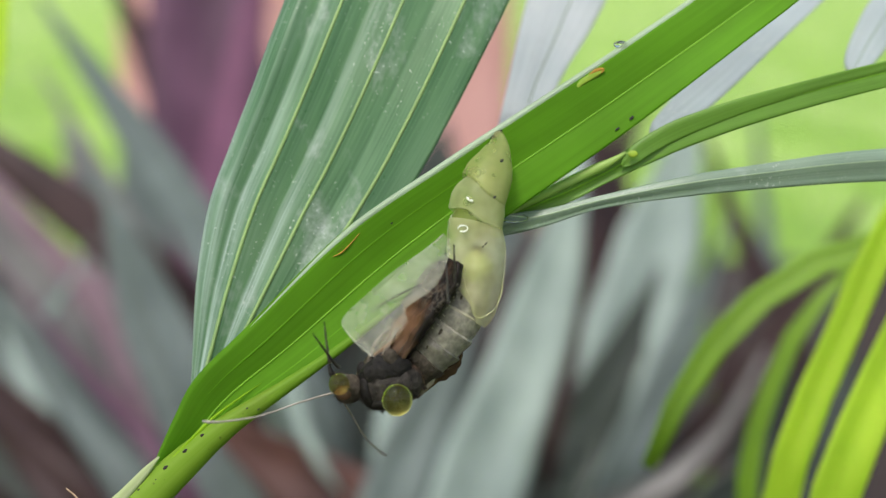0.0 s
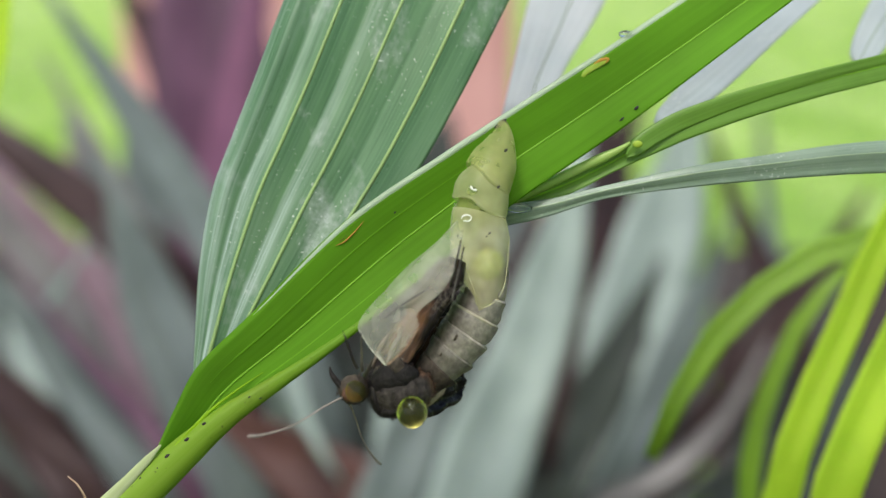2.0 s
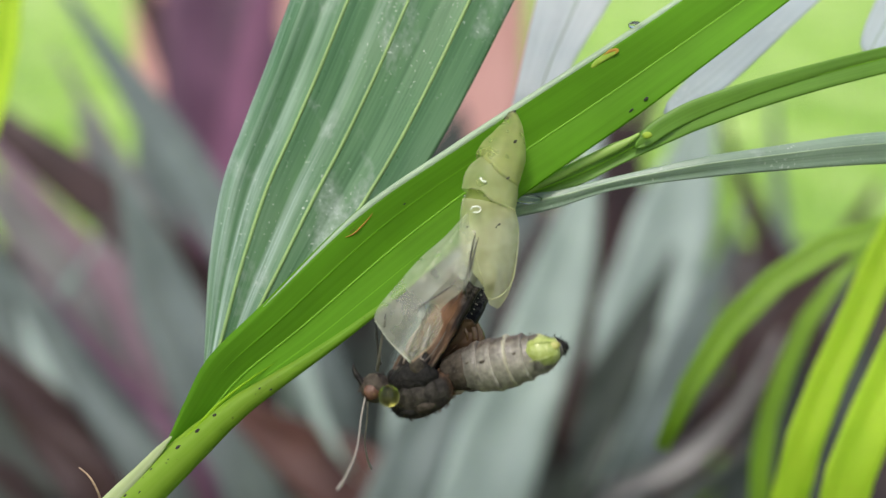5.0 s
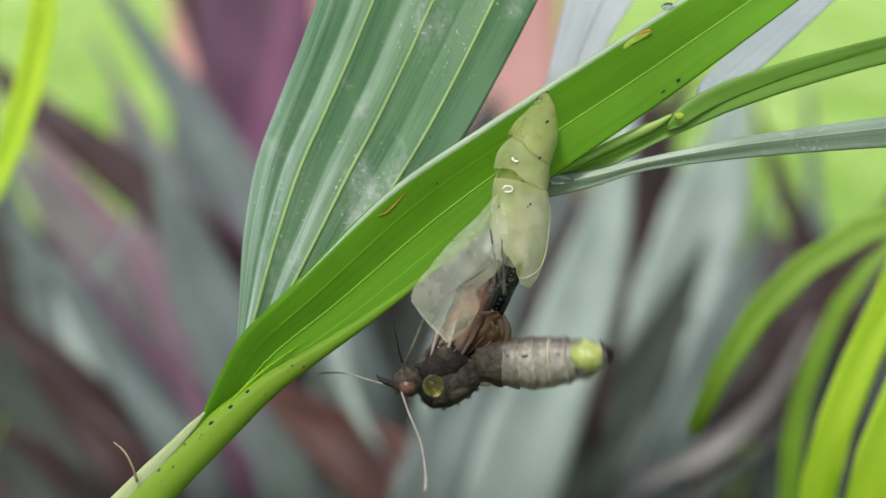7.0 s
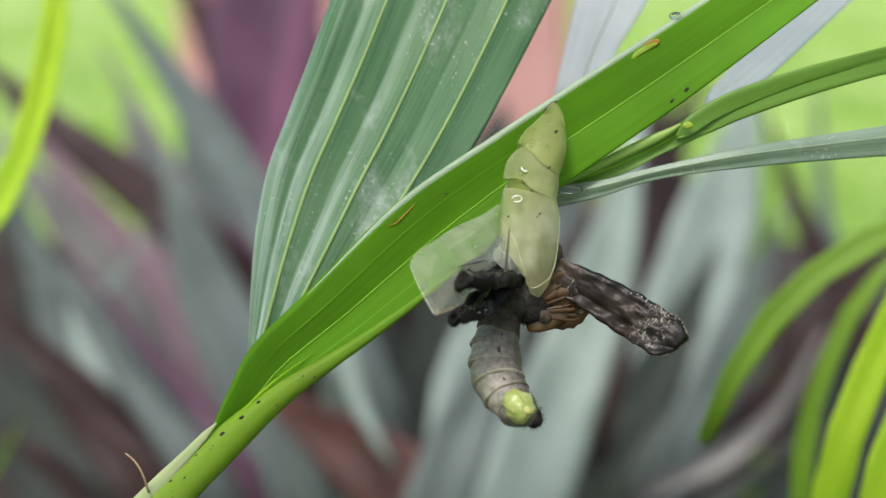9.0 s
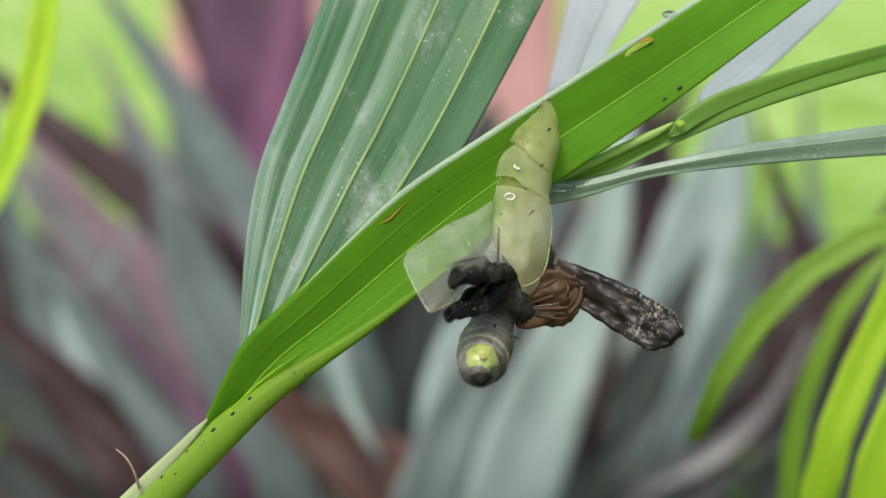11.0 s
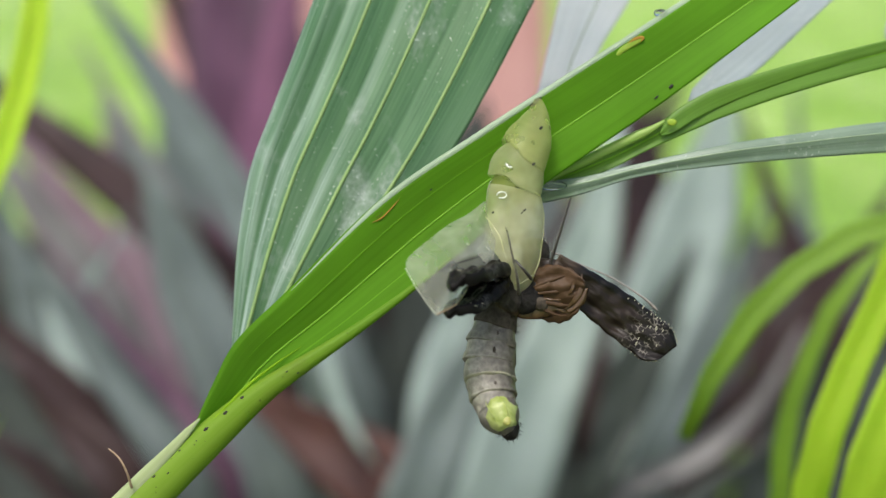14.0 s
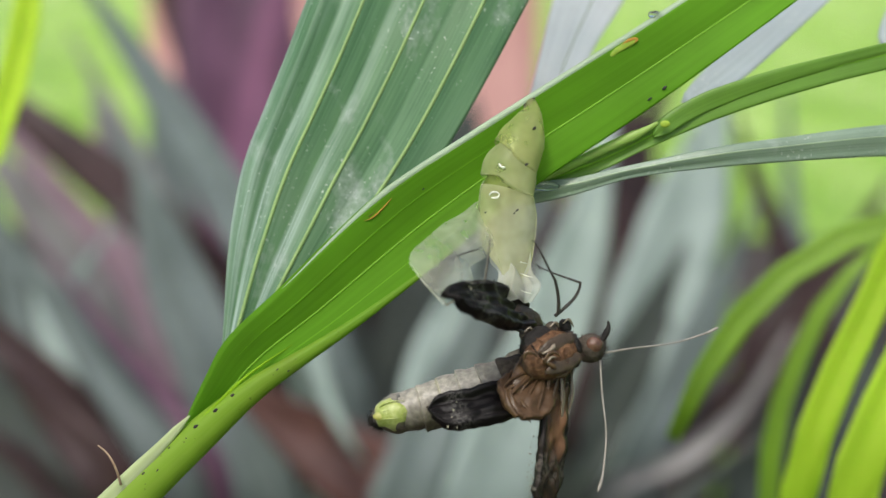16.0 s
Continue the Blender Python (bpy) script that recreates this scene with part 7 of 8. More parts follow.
    walk(abdomen[0], [
        (0.00, pose(0.00174, -0.01072, 0.00400, -9.8, -4.2, 46.9)),
        (1.00, pose(0.00244, -0.01190, 0.00400, -10.5, -3.8, 42.9)),
        (1.50, pose(0.00323, -0.01307, 0.00400, -10.6, -3.6, 42.6)),
        (2.00, pose(0.00274, -0.01291, 0.00400, -10.1, -3.6, 45.5)),
        (3.00, pose(0.00285, -0.01235, 0.00400, -9.2, -3.8, 50.5)),
        (3.50, pose(0.00311, -0.01247, 0.00400, -8.6, -4.0, 53.4)),
        (4.60, pose(0.00452, -0.01217, 0.00500, -13.0, -22.2, 36.7)),
        (5.80, pose(0.00468, -0.01480, 0.00500, -13.7, -15.4, -16.1)),
        (6.50, pose(0.00388, -0.01482, 0.00500, -13.6, -15.2, -17.3)),
        (7.00, pose(0.00455, -0.01428, 0.00500, -14.1, -5.0, 0.8)),
        (7.10, pose(0.00454, -0.01399, 0.00500, -13.5, -5.7, 18.9)),
        (7.20, pose(0.00460, -0.01376, 0.00500, -13.9, -5.9, 12.3)),
        (7.40, pose(0.00480, -0.01282, 0.00450, -17.2, -39.1, -8.4)),
        (7.50, pose(0.00719, -0.01089, 0.00400, 1.2, -34.1, -94.7)),
        (7.70, pose(0.00808, -0.01201, 0.00400, 5.9, -39.1, -112.4)),
        (7.80, pose(0.00690, -0.01110, 0.00400, 4.8, -62.0, -103.3)),
        (8.00, pose(0.00635, -0.00732, 0.00500, 3.4, -67.6, -98.3)),
        (8.10, pose(0.00606, -0.00896, 0.00400, -1.7, -45.0, -84.1)),
        (8.30, pose(0.00643, -0.00983, 0.00400, -5.8, -47.7, -70.0)),
        (8.40, pose(0.00471, -0.00878, 0.00400, 3.0, -40.3, -101.2)),
        (8.50, pose(0.00599, -0.00771, 0.00400, 6.3, -28.5, -116.0)),
        (9.00, pose(0.00632, -0.00722, 0.00400, 5.0, -18.2, -110.9)),
        (9.20, pose(0.00641, -0.00725, 0.00400, 5.0, -18.0, -111.1)),
        (11.30, pose(0.00640, -0.00752, 0.00400, 6.5, -43.4, -113.8)),
        (11.50, pose(0.00662, -0.00735, 0.00400, 6.4, -15.6, -117.3)),
        (11.70, pose(0.00626, -0.00815, 0.00400, 7.7, -22.1, -123.0)),
        (12.00, pose(0.00746, -0.00641, 0.00400, 5.6, -16.2, -113.9)),
        (12.50, pose(0.00758, -0.00663, 0.00400, 4.2, -8.5, -107.4)),
        (13.00, pose(0.00791, -0.00668, 0.00400, 4.9, -8.5, -110.6)),
        (14.00, pose(0.00778, -0.00683, 0.00400, 4.5, -8.4, -108.8)),
        (14.30, pose(0.00793, -0.00743, 0.00400, 5.6, -19.4, -113.5)),
        (14.40, pose(0.00790, -0.00798, 0.00400, 8.0, -48.5, -117.7)),
        (14.50, pose(0.00879, -0.00945, 0.00420, 13.7, -44.2, -143.2)),
        (14.60, pose(0.00935, -0.00989, 0.00450, 13.9, -31.6, -154.1)),
        (14.80, pose(0.00895, -0.01011, 0.00500, 14.3, -29.7, -158.7)),
        (15.00, pose(0.01088, -0.01262, 0.00550, 12.8, -4.5, -156.4)),
        (15.50, pose(0.01103, -0.01348, 0.00550, 12.6, 1.2, -153.2)),
        (16.00, pose(0.01142, -0.01422, 0.00550, 12.6, 1.2, -153.3)),
    ])
    walk(abdomen[1], [
        (0.00, pose(0.00327, -0.00909, 0.00416, -9.2, -3.6, 50.2)),
        (1.00, pose(0.00417, -0.01029, 0.00416, -9.8, -3.4, 46.9)),
        (1.50, pose(0.00506, -0.01139, 0.00416, -9.7, -3.3, 47.4)),
        (2.00, pose(0.00448, -0.01114, 0.00415, -9.4, -3.2, 49.2)),
        (3.00, pose(0.00437, -0.01051, 0.00416, -8.6, -3.3, 53.3)),
        (3.50, pose(0.00454, -0.01054, 0.00417, -8.1, -3.4, 56.1)),
        (4.60, pose(0.00590, -0.01114, 0.00571, -12.9, -21.5, 36.5)),
        (5.80, pose(0.00652, -0.01533, 0.00553, -13.7, -15.7, -16.3)),
        (6.50, pose(0.00591, -0.01544, 0.00558, -13.5, -15.1, -18.8)),
        (7.00, pose(0.00652, -0.01425, 0.00517, -14.2, -7.2, 2.0)),
        (7.10, pose(0.00614, -0.01346, 0.00516, -13.3, -8.3, 22.2)),
        (7.20, pose(0.00625, -0.01341, 0.00516, -13.9, -8.7, 14.2)),
        (7.40, pose(0.00611, -0.01302, 0.00555, -18.0, -42.2, -8.1)),
        (7.50, pose(0.00709, -0.01240, 0.00501, 2.6, -36.0, -100.1)),
        (7.70, pose(0.00756, -0.01329, 0.00513, 6.6, -39.2, -115.1)),
        (7.80, pose(0.00671, -0.01191, 0.00559, 5.4, -59.7, -105.6)),
        (8.00, pose(0.00622, -0.00821, 0.00718, 4.9, -69.3, -101.4)),
        (8.10, pose(0.00619, -0.01023, 0.00528, -2.4, -43.8, -81.3)),
        (8.30, pose(0.00682, -0.01091, 0.00527, -5.9, -46.3, -69.2)),
        (8.40, pose(0.00444, -0.01004, 0.00509, 1.7, -42.1, -96.1)),
        (8.50, pose(0.00516, -0.00936, 0.00499, 4.1, -31.8, -106.4)),
        (9.00, pose(0.00560, -0.00908, 0.00464, 3.2, -22.0, -103.3)),
        (9.20, pose(0.00567, -0.00912, 0.00465, 3.4, -21.6, -104.0)),
        (11.30, pose(0.00590, -0.00866, 0.00515, 6.8, -47.1, -114.0)),
        (11.50, pose(0.00567, -0.00916, 0.00456, 5.2, -20.9, -111.8)),
        (11.70, pose(0.00512, -0.00990, 0.00484, 6.4, -25.4, -116.6)),
        (12.00, pose(0.00664, -0.00822, 0.00456, 4.1, -22.1, -106.8)),
        (12.50, pose(0.00692, -0.00869, 0.00432, 2.7, -13.0, -101.3)),
        (13.00, pose(0.00714, -0.00874, 0.00432, 3.6, -12.9, -104.9)),
        (14.00, pose(0.00707, -0.00890, 0.00432, 3.3, -12.7, -103.7)),
        (14.30, pose(0.00717, -0.00915, 0.00465, 4.4, -22.8, -108.1)),
        (14.40, pose(0.00734, -0.00904, 0.00535, 7.8, -49.4, -116.8)),
        (14.50, pose(0.00773, -0.01025, 0.00550, 14.0, -43.6, -145.0)),
        (14.60, pose(0.00796, -0.01057, 0.00543, 14.5, -35.7, -154.5)),
        (14.80, pose(0.00725, -0.01078, 0.00603, 15.4, -34.9, -161.8)),
        (15.00, pose(0.00888, -0.01349, 0.00567, 12.7, -8.2, -155.1)),
        (15.50, pose(0.00872, -0.01464, 0.00545, 12.7, 0.3, -154.5)),
        (16.00, pose(0.00912, -0.01537, 0.00545, 12.9, 0.3, -156.1)),
    ])
    walk(abdomen[2], [
        (0.00, pose(0.00471, -0.00737, 0.00431, -8.5, -3.0, 54.0)),
        (1.00, pose(0.00578, -0.00856, 0.00429, -8.9, -2.9, 51.9)),
        (1.50, pose(0.00674, -0.00955, 0.00430, -8.6, -2.7, 53.4)),
        (2.00, pose(0.00610, -0.00926, 0.00429, -8.5, -2.7, 53.9)),
        (3.00, pose(0.00580, -0.00859, 0.00430, -7.9, -2.8, 56.8)),
        (3.50, pose(0.00589, -0.00854, 0.00431, -7.4, -2.8, 59.2)),
        (4.60, pose(0.00729, -0.01010, 0.00639, -12.8, -20.5, 36.3)),
        (5.80, pose(0.00836, -0.01587, 0.00606, -13.7, -16.1, -16.6)),
        (6.50, pose(0.00792, -0.01613, 0.00615, -13.3, -15.0, -20.3)),
        (7.00, pose(0.00848, -0.01419, 0.00541, -14.2, -9.6, 3.2)),
        (7.10, pose(0.00770, -0.01284, 0.00538, -13.2, -11.3, 26.0)),
        (7.20, pose(0.00788, -0.01301, 0.00540, -14.0, -11.9, 16.4)),
        (7.40, pose(0.00736, -0.01320, 0.00668, -18.9, -45.6, -7.7)),
        (7.50, pose(0.00685, -0.01385, 0.00607, 4.4, -37.8, -106.6)),
        (7.70, pose(0.00699, -0.01455, 0.00625, 7.3, -39.2, -117.9)),
        (7.80, pose(0.00647, -0.01277, 0.00714, 5.9, -56.9, -108.0)),
        (8.00, pose(0.00605, -0.00903, 0.00939, 6.8, -71.1, -105.3)),
        (8.10, pose(0.00637, -0.01151, 0.00653, -3.3, -42.3, -78.1)),
        (8.30, pose(0.00723, -0.01201, 0.00651, -6.0, -44.5, -68.4)),
        (8.40, pose(0.00428, -0.01130, 0.00621, 0.0, -43.9, -90.1)),
        (8.50, pose(0.00464, -0.01105, 0.00608, 0.7, -35.0, -92.8)),
        (9.00, pose(0.00513, -0.01096, 0.00542, 0.7, -26.4, -92.9)),
        (9.20, pose(0.00518, -0.01103, 0.00542, 1.1, -25.8, -94.4)),
        (11.30, pose(0.00542, -0.00973, 0.00637, 7.3, -51.5, -114.1)),
        (11.50, pose(0.00493, -0.01099, 0.00530, 3.6, -27.2, -104.4)),
        (11.70, pose(0.00420, -0.01172, 0.00581, 4.0, -30.0, -106.0)),
        (12.00, pose(0.00607, -0.01006, 0.00533, 1.7, -29.3, -96.6)),
        (12.50, pose(0.00650, -0.01079, 0.00481, 0.9, -18.2, -93.6)),
        (13.00, pose(0.00657, -0.01083, 0.00482, 1.9, -17.9, -98.0)),
        (14.00, pose(0.00655, -0.01099, 0.00480, 1.8, -17.7, -97.4)),
        (14.30, pose(0.00658, -0.01089, 0.00541, 2.8, -26.7, -101.3)),
        (14.40, pose(0.00681, -0.01009, 0.00671, 7.6, -50.4, -115.8)),
        (14.50, pose(0.00663, -0.01103, 0.00678, 14.2, -42.9, -146.9)),
        (14.60, pose(0.00662, -0.01121, 0.00647, 15.1, -39.4, -155.0)),
        (14.80, pose(0.00561, -0.01132, 0.00722, 16.6, -39.7, -165.1)),
        (15.00, pose(0.00692, -0.01440, 0.00597, 12.6, -11.3, -154.0)),
        (15.50, pose(0.00638, -0.01576, 0.00544, 12.8, -0.6, -155.8)),
        (16.00, pose(0.00676, -0.01641, 0.00544, 13.1, -0.6, -158.9)),
    ])
    walk(abdomen[3], [
        (0.00, pose(0.00603, -0.00556, 0.00442, -7.5, -2.1, 58.6)),
        (1.00, pose(0.00724, -0.00670, 0.00441, -7.6, -2.2, 58.2)),
        (1.50, pose(0.00822, -0.00754, 0.00442, -7.0, -2.1, 61.0)),
        (2.00, pose(0.00756, -0.00725, 0.00441, -7.2, -2.1, 59.8)),
        (3.00, pose(0.00711, -0.00658, 0.00441, -7.0, -2.1, 61.0)),
        (3.50, pose(0.00712, -0.00647, 0.00443, -6.6, -2.0, 62.8)),
        (4.60, pose(0.00870, -0.00907, 0.00705, -12.7, -19.3, 36.0)),
        (5.80, pose(0.01019, -0.01641, 0.00661, -13.7, -16.4, -16.9)),
        (6.50, pose(0.00992, -0.01686, 0.00672, -13.2, -14.8, -21.8)),
        (7.00, pose(0.01043, -0.01408, 0.00573, -14.4, -12.2, 4.5)),
        (7.10, pose(0.00921, -0.01213, 0.00570, -13.0, -14.6, 30.4)),
        (7.20, pose(0.00947, -0.01256, 0.00573, -14.1, -15.8, 19.1)),
        (7.40, pose(0.00855, -0.01336, 0.00787, -20.2, -49.3, -7.2)),
        (7.50, pose(0.00646, -0.01524, 0.00718, 6.4, -39.4, -114.3)),
        (7.70, pose(0.00635, -0.01578, 0.00738, 8.0, -39.2, -120.7)),
        (7.80, pose(0.00618, -0.01369, 0.00865, 6.3, -53.6, -110.3)),
        (8.00, pose(0.00585, -0.00977, 0.01163, 9.4, -72.8, -110.1)),
        (8.10, pose(0.00663, -0.01281, 0.00775, -4.2, -40.2, -74.2)),
        (8.30, pose(0.00767, -0.01314, 0.00772, -6.1, -42.4, -67.4)),
        (8.40, pose(0.00425, -0.01252, 0.00738, -2.0, -45.5, -83.1)),
        (8.50, pose(0.00453, -0.01276, 0.00727, -3.8, -36.7, -75.3)),
        (9.00, pose(0.00501, -0.01283, 0.00634, -2.7, -30.6, -79.5)),
        (9.20, pose(0.00501, -0.01293, 0.00633, -2.0, -29.8, -82.2)),
        (11.30, pose(0.00498, -0.01071, 0.00768, 8.0, -57.0, -114.4)),
        (11.50, pose(0.00444, -0.01281, 0.00625, 1.2, -34.0, -94.6)),
        (11.70, pose(0.00366, -0.01359, 0.00693, -0.6, -35.2, -87.6)),
        (12.00, pose(0.00583, -0.01186, 0.00632, -1.9, -36.6, -82.8)),
        (12.50, pose(0.00635, -0.01286, 0.00548, -1.4, -23.7, -84.3)),
        (13.00, pose(0.00627, -0.01293, 0.00549, -0.1, -23.1, -89.8)),
        (14.00, pose(0.00627, -0.01308, 0.00546, -0.0, -23.0, -89.9)),
        (14.30, pose(0.00621, -0.01263, 0.00630, 0.7, -30.7, -92.9)),
        (14.40, pose(0.00630, -0.01112, 0.00810, 7.4, -51.4, -114.7)),
        (14.50, pose(0.00550, -0.01177, 0.00804, 14.5, -42.1, -148.9)),
        (14.60, pose(0.00534, -0.01181, 0.00761, 15.8, -42.7, -155.4)),
        (14.80, pose(0.00405, -0.01174, 0.00855, 17.9, -43.8, -168.4)),
        (15.00, pose(0.00499, -0.01534, 0.00640, 12.6, -13.9, -153.0)),
        (15.50, pose(0.00402, -0.01682, 0.00547, 12.9, -1.5, -157.0)),
        (16.00, pose(0.00435, -0.01733, 0.00547, 13.3, -1.5, -161.8)),
    ])
    walk(abdomen[4], [
        (0.00, pose(0.00720, -0.00365, 0.00451, -6.3, -1.2, 63.9)),
        (1.00, pose(0.00849, -0.00469, 0.00450, -5.8, -1.3, 66.2)),
        (1.50, pose(0.00941, -0.00536, 0.00451, -4.8, -1.2, 70.4)),
        (2.00, pose(0.00880, -0.00509, 0.00450, -5.5, -1.3, 67.3)),
        (3.00, pose(0.00827, -0.00449, 0.00450, -5.8, -1.3, 66.2)),
        (3.50, pose(0.00822, -0.00432, 0.00451, -5.6, -1.1, 66.9)),
        (4.60, pose(0.01012, -0.00804, 0.00767, -12.6, -17.4, 35.5)),
        (5.80, pose(0.01201, -0.01697, 0.00717, -13.7, -16.8, -17.2)),
        (6.50, pose(0.01189, -0.01765, 0.00728, -13.0, -14.7, -23.2)),
        (7.00, pose(0.01235, -0.01394, 0.00613, -14.5, -14.9, 6.0)),
        (7.10, pose(0.01064, -0.01133, 0.00611, -12.7, -18.3, 35.6)),
        (7.20, pose(0.01102, -0.01204, 0.00616, -14.3, -20.2, 22.5)),
        (7.40, pose(0.00966, -0.01350, 0.00914, -21.8, -53.2, -6.6)),
        (7.50, pose(0.00591, -0.01654, 0.00832, 8.6, -40.5, -123.0)),
        (7.70, pose(0.00565, -0.01697, 0.00851, 8.6, -39.1, -123.4)),
        (7.80, pose(0.00583, -0.01468, 0.01010, 6.7, -49.5, -112.7)),
        (8.00, pose(0.00561, -0.01042, 0.01389, 12.8, -74.5, -116.0)),
        (8.10, pose(0.00699, -0.01413, 0.00892, -5.3, -37.4, -69.7)),
        (8.30, pose(0.00815, -0.01430, 0.00889, -6.3, -39.6, -66.2)),
        (8.40, pose(0.00436, -0.01371, 0.00858, -4.2, -46.7, -75.3)),
        (8.50, pose(0.00492, -0.01438, 0.00851, -8.3, -35.7, -57.1)),
        (9.00, pose(0.00532, -0.01461, 0.00739, -6.5, -33.5, -64.0)),
        (9.20, pose(0.00524, -0.01475, 0.00737, -5.5, -32.8, -68.1)),
        (11.30, pose(0.00459, -0.01157, 0.00908, 9.3, -63.7, -114.9)),
        (11.50, pose(0.00428, -0.01457, 0.00742, -2.1, -40.4, -82.4)),
        (11.70, pose(0.00371, -0.01542, 0.00822, -7.6, -37.3, -60.4)),
        (12.00, pose(0.00601, -0.01352, 0.00754, -6.4, -42.1, -66.3)),
        (12.50, pose(0.00654, -0.01486, 0.00636, -4.1, -28.8, -73.7)),
        (13.00, pose(0.00627, -0.01497, 0.00636, -2.3, -28.1, -80.6)),
        (14.00, pose(0.00627, -0.01511, 0.00632, -2.2, -28.2, -81.3)),
        (14.30, pose(0.00610, -0.01435, 0.00730, -1.8, -34.4, -82.9)),
        (14.40, pose(0.00583, -0.01215, 0.00950, 7.2, -52.4, -113.5)),
        (14.50, pose(0.00433, -0.01249, 0.00929, 14.7, -41.1, -151.1)),
        (14.60, pose(0.00412, -0.01237, 0.00883, 16.4, -45.6, -155.8)),
        (14.80, pose(0.00256, -0.01205, 0.00999, 19.4, -47.4, -171.8)),
        (15.00, pose(0.00310, -0.01630, 0.00692, 12.6, -16.1, -152.2)),
        (15.50, pose(0.00163, -0.01782, 0.00554, 13.0, -2.4, -158.3)),
        (16.00, pose(0.00191, -0.01813, 0.00553, 13.5, -2.4, -164.8)),
    ])
    walk(abdomen[5], [
        (0.00, pose(0.00819, -0.00163, 0.00456, -4.9, -0.0, 70.1)),
        (1.00, pose(0.00944, -0.00252, 0.00455, -3.4, -0.1, 76.1)),
        (1.50, pose(0.01023, -0.00301, 0.00456, -2.1, -0.1, 81.4)),
        (2.00, pose(0.00975, -0.00280, 0.00455, -3.3, -0.2, 76.8)),
        (3.00, pose(0.00924, -0.00230, 0.00455, -4.2, -0.2, 72.8)),
        (3.50, pose(0.00917, -0.00210, 0.00456, -4.5, -0.1, 71.8)),
        (4.60, pose(0.01156, -0.00701, 0.00824, -12.4, -14.3, 34.8)),
        (5.80, pose(0.01383, -0.01753, 0.00775, -13.7, -17.2, -17.5)),
        (6.50, pose(0.01385, -0.01848, 0.00784, -12.9, -14.6, -24.6)),
        (7.00, pose(0.01425, -0.01374, 0.00663, -14.7, -17.8, 7.6)),
        (7.10, pose(0.01196, -0.01041, 0.00662, -12.2, -22.1, 41.4)),
        (7.20, pose(0.01250, -0.01145, 0.00672, -14.6, -25.4, 26.6)),
        (7.40, pose(0.01068, -0.01362, 0.01048, -23.9, -57.3, -5.8)),
        (7.50, pose(0.00519, -0.01771, 0.00950, 10.9, -41.0, -132.3)),
        (7.70, pose(0.00490, -0.01813, 0.00964, 9.3, -39.0, -126.2)),
        (7.80, pose(0.00539, -0.01574, 0.01148, 6.9, -44.5, -115.1)),
        (8.00, pose(0.00533, -0.01099, 0.01616, 17.2, -75.9, -123.4)),
        (8.10, pose(0.00746, -0.01547, 0.01003, -6.5, -33.5, -64.1)),
        (8.30, pose(0.00868, -0.01550, 0.00999, -6.5, -35.9, -64.7)),
        (8.40, pose(0.00463, -0.01484, 0.00981, -6.7, -47.4, -66.7)),
        (8.50, pose(0.00581, -0.01582, 0.00973, -11.2, -32.8, -42.3)),
        (9.00, pose(0.00605, -0.01619, 0.00854, -9.9, -34.3, -49.3)),
        (9.20, pose(0.00588, -0.01641, 0.00851, -8.8, -34.1, -54.2)),
        (11.30, pose(0.00426, -0.01229, 0.01057, 11.7, -71.8, -115.9)),
        (11.50, pose(0.00447, -0.01617, 0.00879, -6.0, -45.0, -68.6)),
        (11.70, pose(0.00458, -0.01698, 0.00958, -12.6, -33.6, -35.4)),
        (12.00, pose(0.00660, -0.01494, 0.00892, -10.7, -44.7, -50.2)),
        (12.50, pose(0.00707, -0.01671, 0.00741, -6.8, -32.9, -62.8)),
        (13.00, pose(0.00658, -0.01691, 0.00740, -4.8, -32.2, -71.0)),
        (14.00, pose(0.00655, -0.01704, 0.00736, -4.6, -32.8, -72.0)),
        (14.30, pose(0.00628, -0.01599, 0.00842, -4.7, -37.3, -71.9)),
        (14.40, pose(0.00539, -0.01316, 0.01093, 6.9, -53.5, -112.2)),
        (14.50, pose(0.00311, -0.01317, 0.01051, 15.0, -40.0, -153.5)),
        (14.60, pose(0.00296, -0.01289, 0.01011, 17.2, -48.3, -156.2)),
        (14.80, pose(0.00116, -0.01226, 0.01153, 20.9, -50.5, -175.1)),
        (15.00, pose(0.00124, -0.01728, 0.00752, 12.5, -17.9, -151.5)),
        (15.50, pose(-0.00077, -0.01878, 0.00565, 13.1, -3.2, -159.5)),
        (16.00, pose(-0.00058, -0.01880, 0.00564, 13.7, -3.3, -167.7)),
    ])
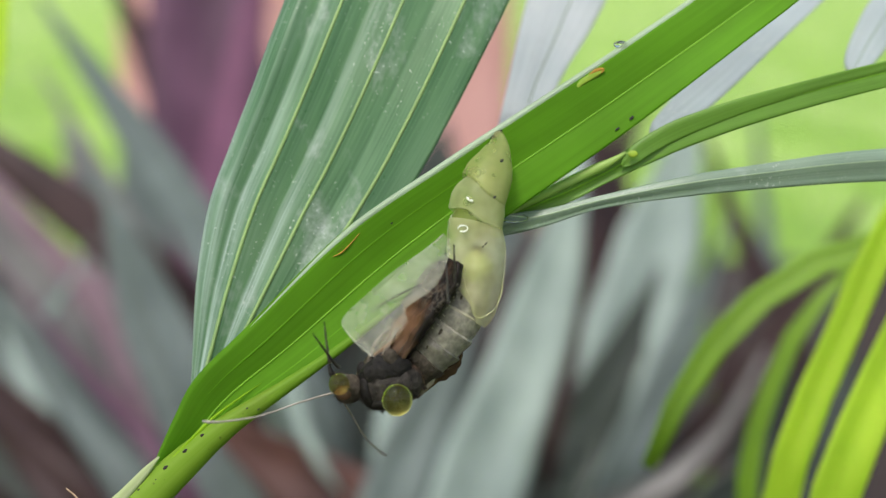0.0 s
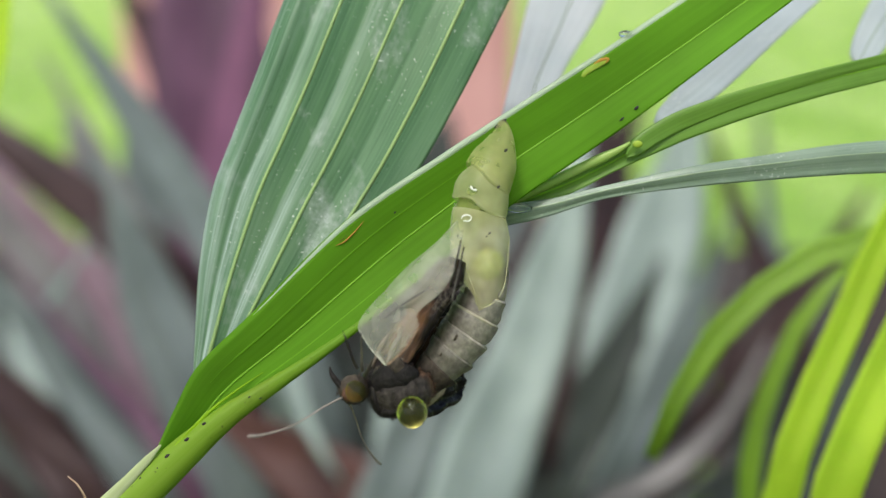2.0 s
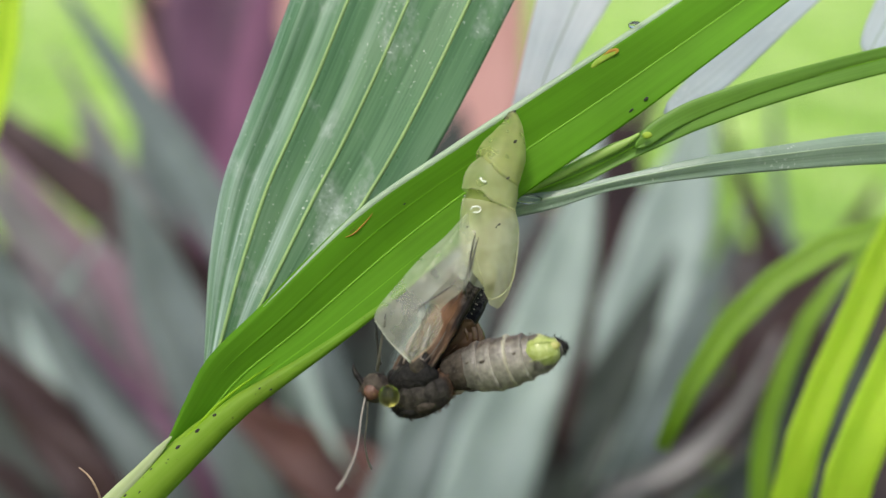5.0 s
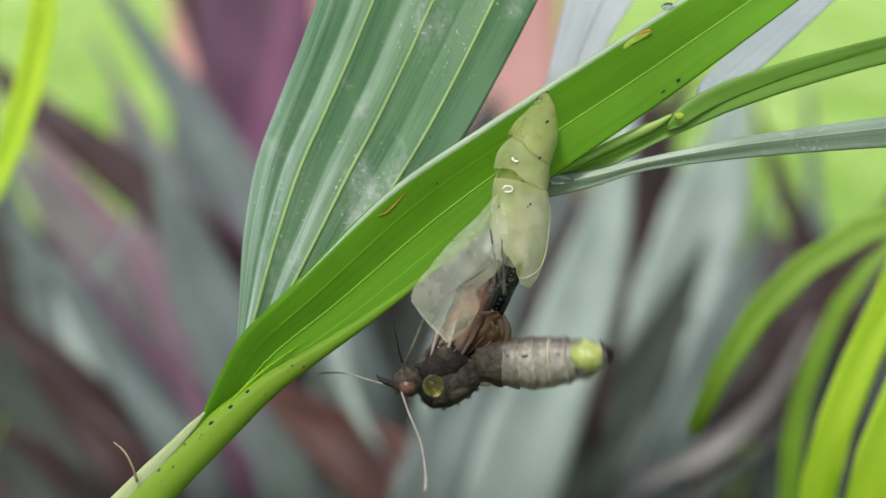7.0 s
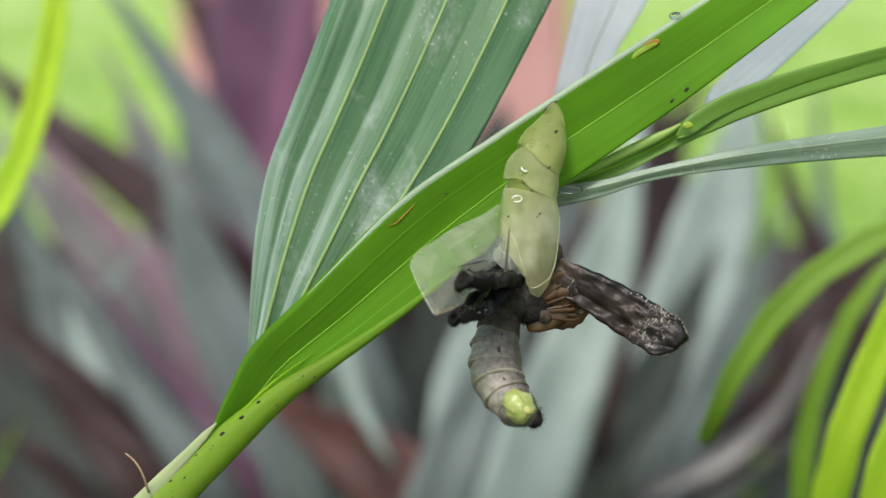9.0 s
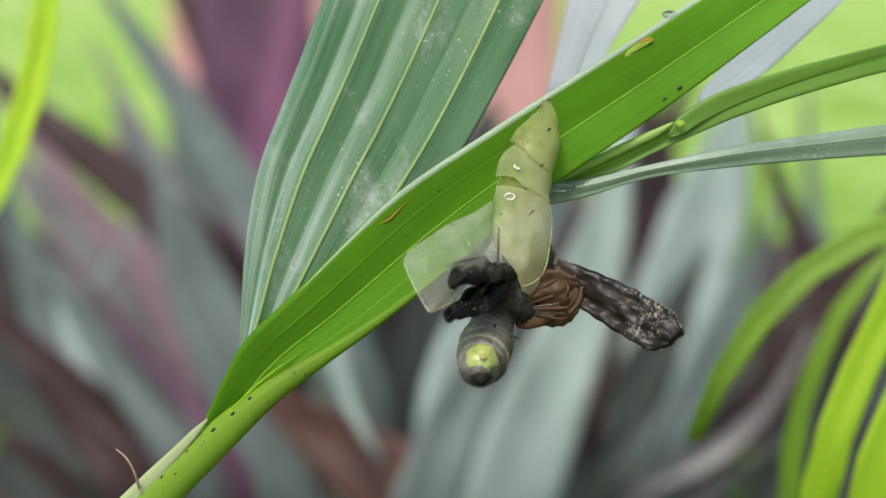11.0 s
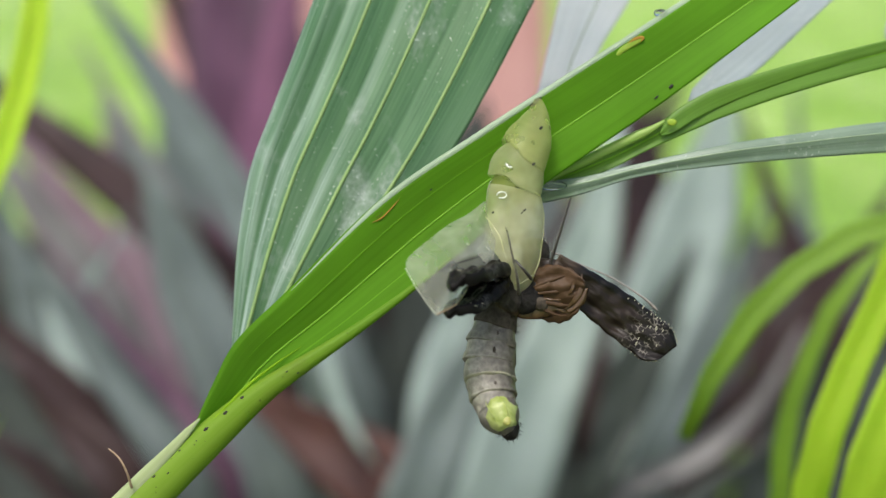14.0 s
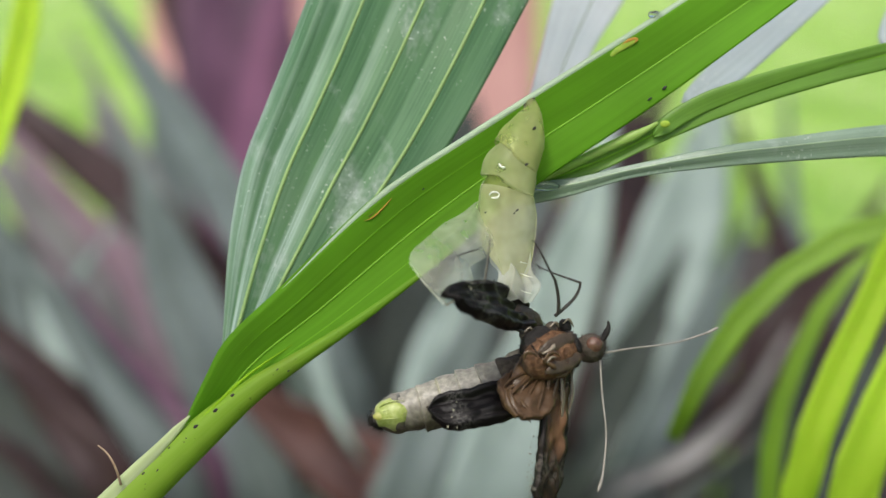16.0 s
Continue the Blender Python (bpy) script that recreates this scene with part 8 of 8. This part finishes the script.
    walk(abdomen_tip, [
        (0.00, pose(0.00896, 0.00048, 0.00456, -3.1, 1.4, 77.6)),
        (1.00, pose(0.01001, -0.00022, 0.00456, -0.5, 1.3, 88.1)),
        (1.50, pose(0.01059, -0.00054, 0.00456, 0.9, 1.1, 93.5)),
        (2.00, pose(0.01031, -0.00038, 0.00456, -0.3, 1.2, 88.7)),
        (3.00, pose(0.00994, -0.00001, 0.00456, -2.1, 1.3, 81.4)),
        (3.50, pose(0.00992, 0.00020, 0.00456, -3.0, 1.2, 77.7)),
        (4.60, pose(0.01304, -0.00598, 0.00872, -12.1, -6.7, 33.1)),
        (5.80, pose(0.01564, -0.01810, 0.00833, -13.7, -17.7, -17.9)),
        (6.50, pose(0.01579, -0.01937, 0.00839, -12.7, -14.4, -26.0)),
        (7.00, pose(0.01612, -0.01350, 0.00723, -15.0, -20.9, 9.4)),
        (7.10, pose(0.01317, -0.00940, 0.00723, -11.6, -25.7, 47.6)),
        (7.20, pose(0.01389, -0.01078, 0.00742, -15.0, -29.7, 30.5)),
        (7.40, pose(0.01161, -0.01372, 0.01189, -26.0, -60.6, -5.0)),
        (7.50, pose(0.00429, -0.01875, 0.01069, 12.9, -40.7, -141.7)),
        (7.70, pose(0.00409, -0.01926, 0.01076, 9.9, -38.8, -128.8)),
        (7.80, pose(0.00487, -0.01688, 0.01275, 7.1, -38.5, -117.4)),
        (8.00, pose(0.00502, -0.01147, 0.01845, 23.1, -77.2, -133.0)),
        (8.10, pose(0.00809, -0.01682, 0.01104, -7.8, -28.0, -57.6)),
        (8.30, pose(0.00925, -0.01674, 0.01101, -6.7, -30.7, -63.0)),
        (8.40, pose(0.00505, -0.01591, 0.01105, -8.6, -47.4, -59.8)),
        (8.50, pose(0.00708, -0.01701, 0.01087, -12.8, -29.3, -31.4)),
        (9.00, pose(0.00716, -0.01751, 0.00972, -12.3, -33.7, -37.0)),
        (9.20, pose(0.00689, -0.01785, 0.00969, -11.4, -33.9, -41.9)),
        (11.30, pose(0.00401, -0.01281, 0.01216, 17.9, -80.8, -119.1)),
        (11.50, pose(0.00500, -0.01758, 0.01028, -9.9, -47.5, -54.8)),
        (11.70, pose(0.00609, -0.01807, 0.01082, -14.4, -28.2, -19.5)),
        (12.00, pose(0.00753, -0.01609, 0.01038, -13.9, -45.0, -36.6)),
        (12.50, pose(0.00790, -0.01835, 0.00859, -9.4, -35.6, -52.2)),
        (13.00, pose(0.00718, -0.01869, 0.00858, -7.2, -35.3, -61.4)),
        (14.00, pose(0.00712, -0.01880, 0.00855, -7.1, -36.5, -62.3)),
        (14.30, pose(0.00674, -0.01750, 0.00962, -7.7, -39.0, -60.6)),
        (14.40, pose(0.00498, -0.01415, 0.01238, 6.6, -54.6, -110.8)),
        (14.50, pose(0.00184, -0.01381, 0.01171, 15.2, -38.8, -156.0)),
        (14.60, pose(0.00185, -0.01338, 0.01146, 17.9, -50.6, -156.6)),
        (14.80, pose(-0.00018, -0.01238, 0.01315, 22.5, -53.2, -178.6)),
        (15.00, pose(-0.00059, -0.01827, 0.00819, 12.5, -19.6, -150.9)),
        (15.50, pose(-0.00320, -0.01968, 0.00579, 13.2, -4.1, -160.7)),
        (16.00, pose(-0.00309, -0.01934, 0.00579, 13.9, -4.2, -170.7)),
    ])
    walk(eye_drop, [
        (0.00, SUBJECT @ pose(-0.00670, -0.01154, 0.00800, 0.0, -0.0, 0.0)),
        (1.00, SUBJECT @ pose(-0.00427, -0.01345, 0.00800, 0.0, -0.0, 0.0)),
        (1.50, SUBJECT @ pose(-0.00431, -0.01381, 0.00800, 0.0, -0.0, 0.0)),
        (2.00, SUBJECT @ pose(-0.00512, -0.01359, 0.00800, 0.0, -0.0, 0.0)),
        (3.00, SUBJECT @ pose(-0.00520, -0.01343, 0.00800, 0.0, -0.0, 0.0)),
        (3.50, SUBJECT @ pose(-0.00496, -0.01349, 0.00800, 0.0, -0.0, 0.0)),
        (5.80, SUBJECT @ pose(-0.00165, -0.01550, 0.01030, 0.0, -0.0, 0.0)),
        (6.50, SUBJECT @ pose(-0.00201, -0.01526, 0.01030, 0.0, -0.0, 0.0)),
        (7.00, SUBJECT @ pose(-0.00091, -0.01628, 0.01030, 0.0, -0.0, 0.0)),
        (7.20, SUBJECT @ pose(-0.00092, -0.01593, 0.01030, 0.0, -0.0, 0.0)),
        (7.40, SUBJECT @ pose(-0.00313, -0.01524, 0.00900, 0.0, -0.0, 0.0)),
        (7.50, SUBJECT @ pose(-0.00030, -0.01321, 0.00900, 0.0, -0.0, 0.0)),
        (7.70, SUBJECT @ pose(0.00141, -0.01571, 0.00900, 0.0, -0.0, 0.0)),
        (7.80, SUBJECT @ pose(-0.00137, -0.01212, 0.00900, 0.0, -0.0, 0.0)),
        (7.90, SUBJECT @ pose(-0.00134, -0.02082, 0.00900, 0.0, -0.0, 0.0)),
        (8.00, SUBJECT @ pose(-0.00136, -0.04280, 0.00900, 0.0, -0.0, 0.0)),
        (8.20, SUBJECT @ pose(-0.00079, -0.07501, 0.00900, 0.0, -0.0, 0.0)),
        (16.00, SUBJECT @ pose(0.00244, -0.07529, 0.00900, 0.0, -0.0, 0.0)),
    ])
    walk(big_drop, [
        (0.00, SUBJECT @ pose(-0.00007, -0.01322, 0.01050)),
        (0.50, SUBJECT @ pose(0.00008, -0.01456, 0.01050)),
        (1.00, SUBJECT @ pose(0.00105, -0.01513, 0.01050)),
        (1.50, SUBJECT @ pose(0.00183, -0.01567, 0.01050)),
        (2.00, SUBJECT @ pose(0.00130, -0.01577, 0.01050)),
        (3.00, SUBJECT @ pose(0.00134, -0.01579, 0.01050)),
        (3.50, SUBJECT @ pose(0.00159, -0.01574, 0.01050)),
        (4.50, SUBJECT @ pose(0.00113, -0.01590, 0.01050)),
        (4.60, SUBJECT @ pose(0.00106, -0.01748, 0.01050)),
        (4.80, SUBJECT @ pose(0.00087, -0.03399, 0.01050)),
        (5.00, SUBJECT @ pose(0.00065, -0.06573, 0.01050)),
        (16.00, SUBJECT @ pose(0.00004, -0.06823, 0.01050)),
    ])


motions()
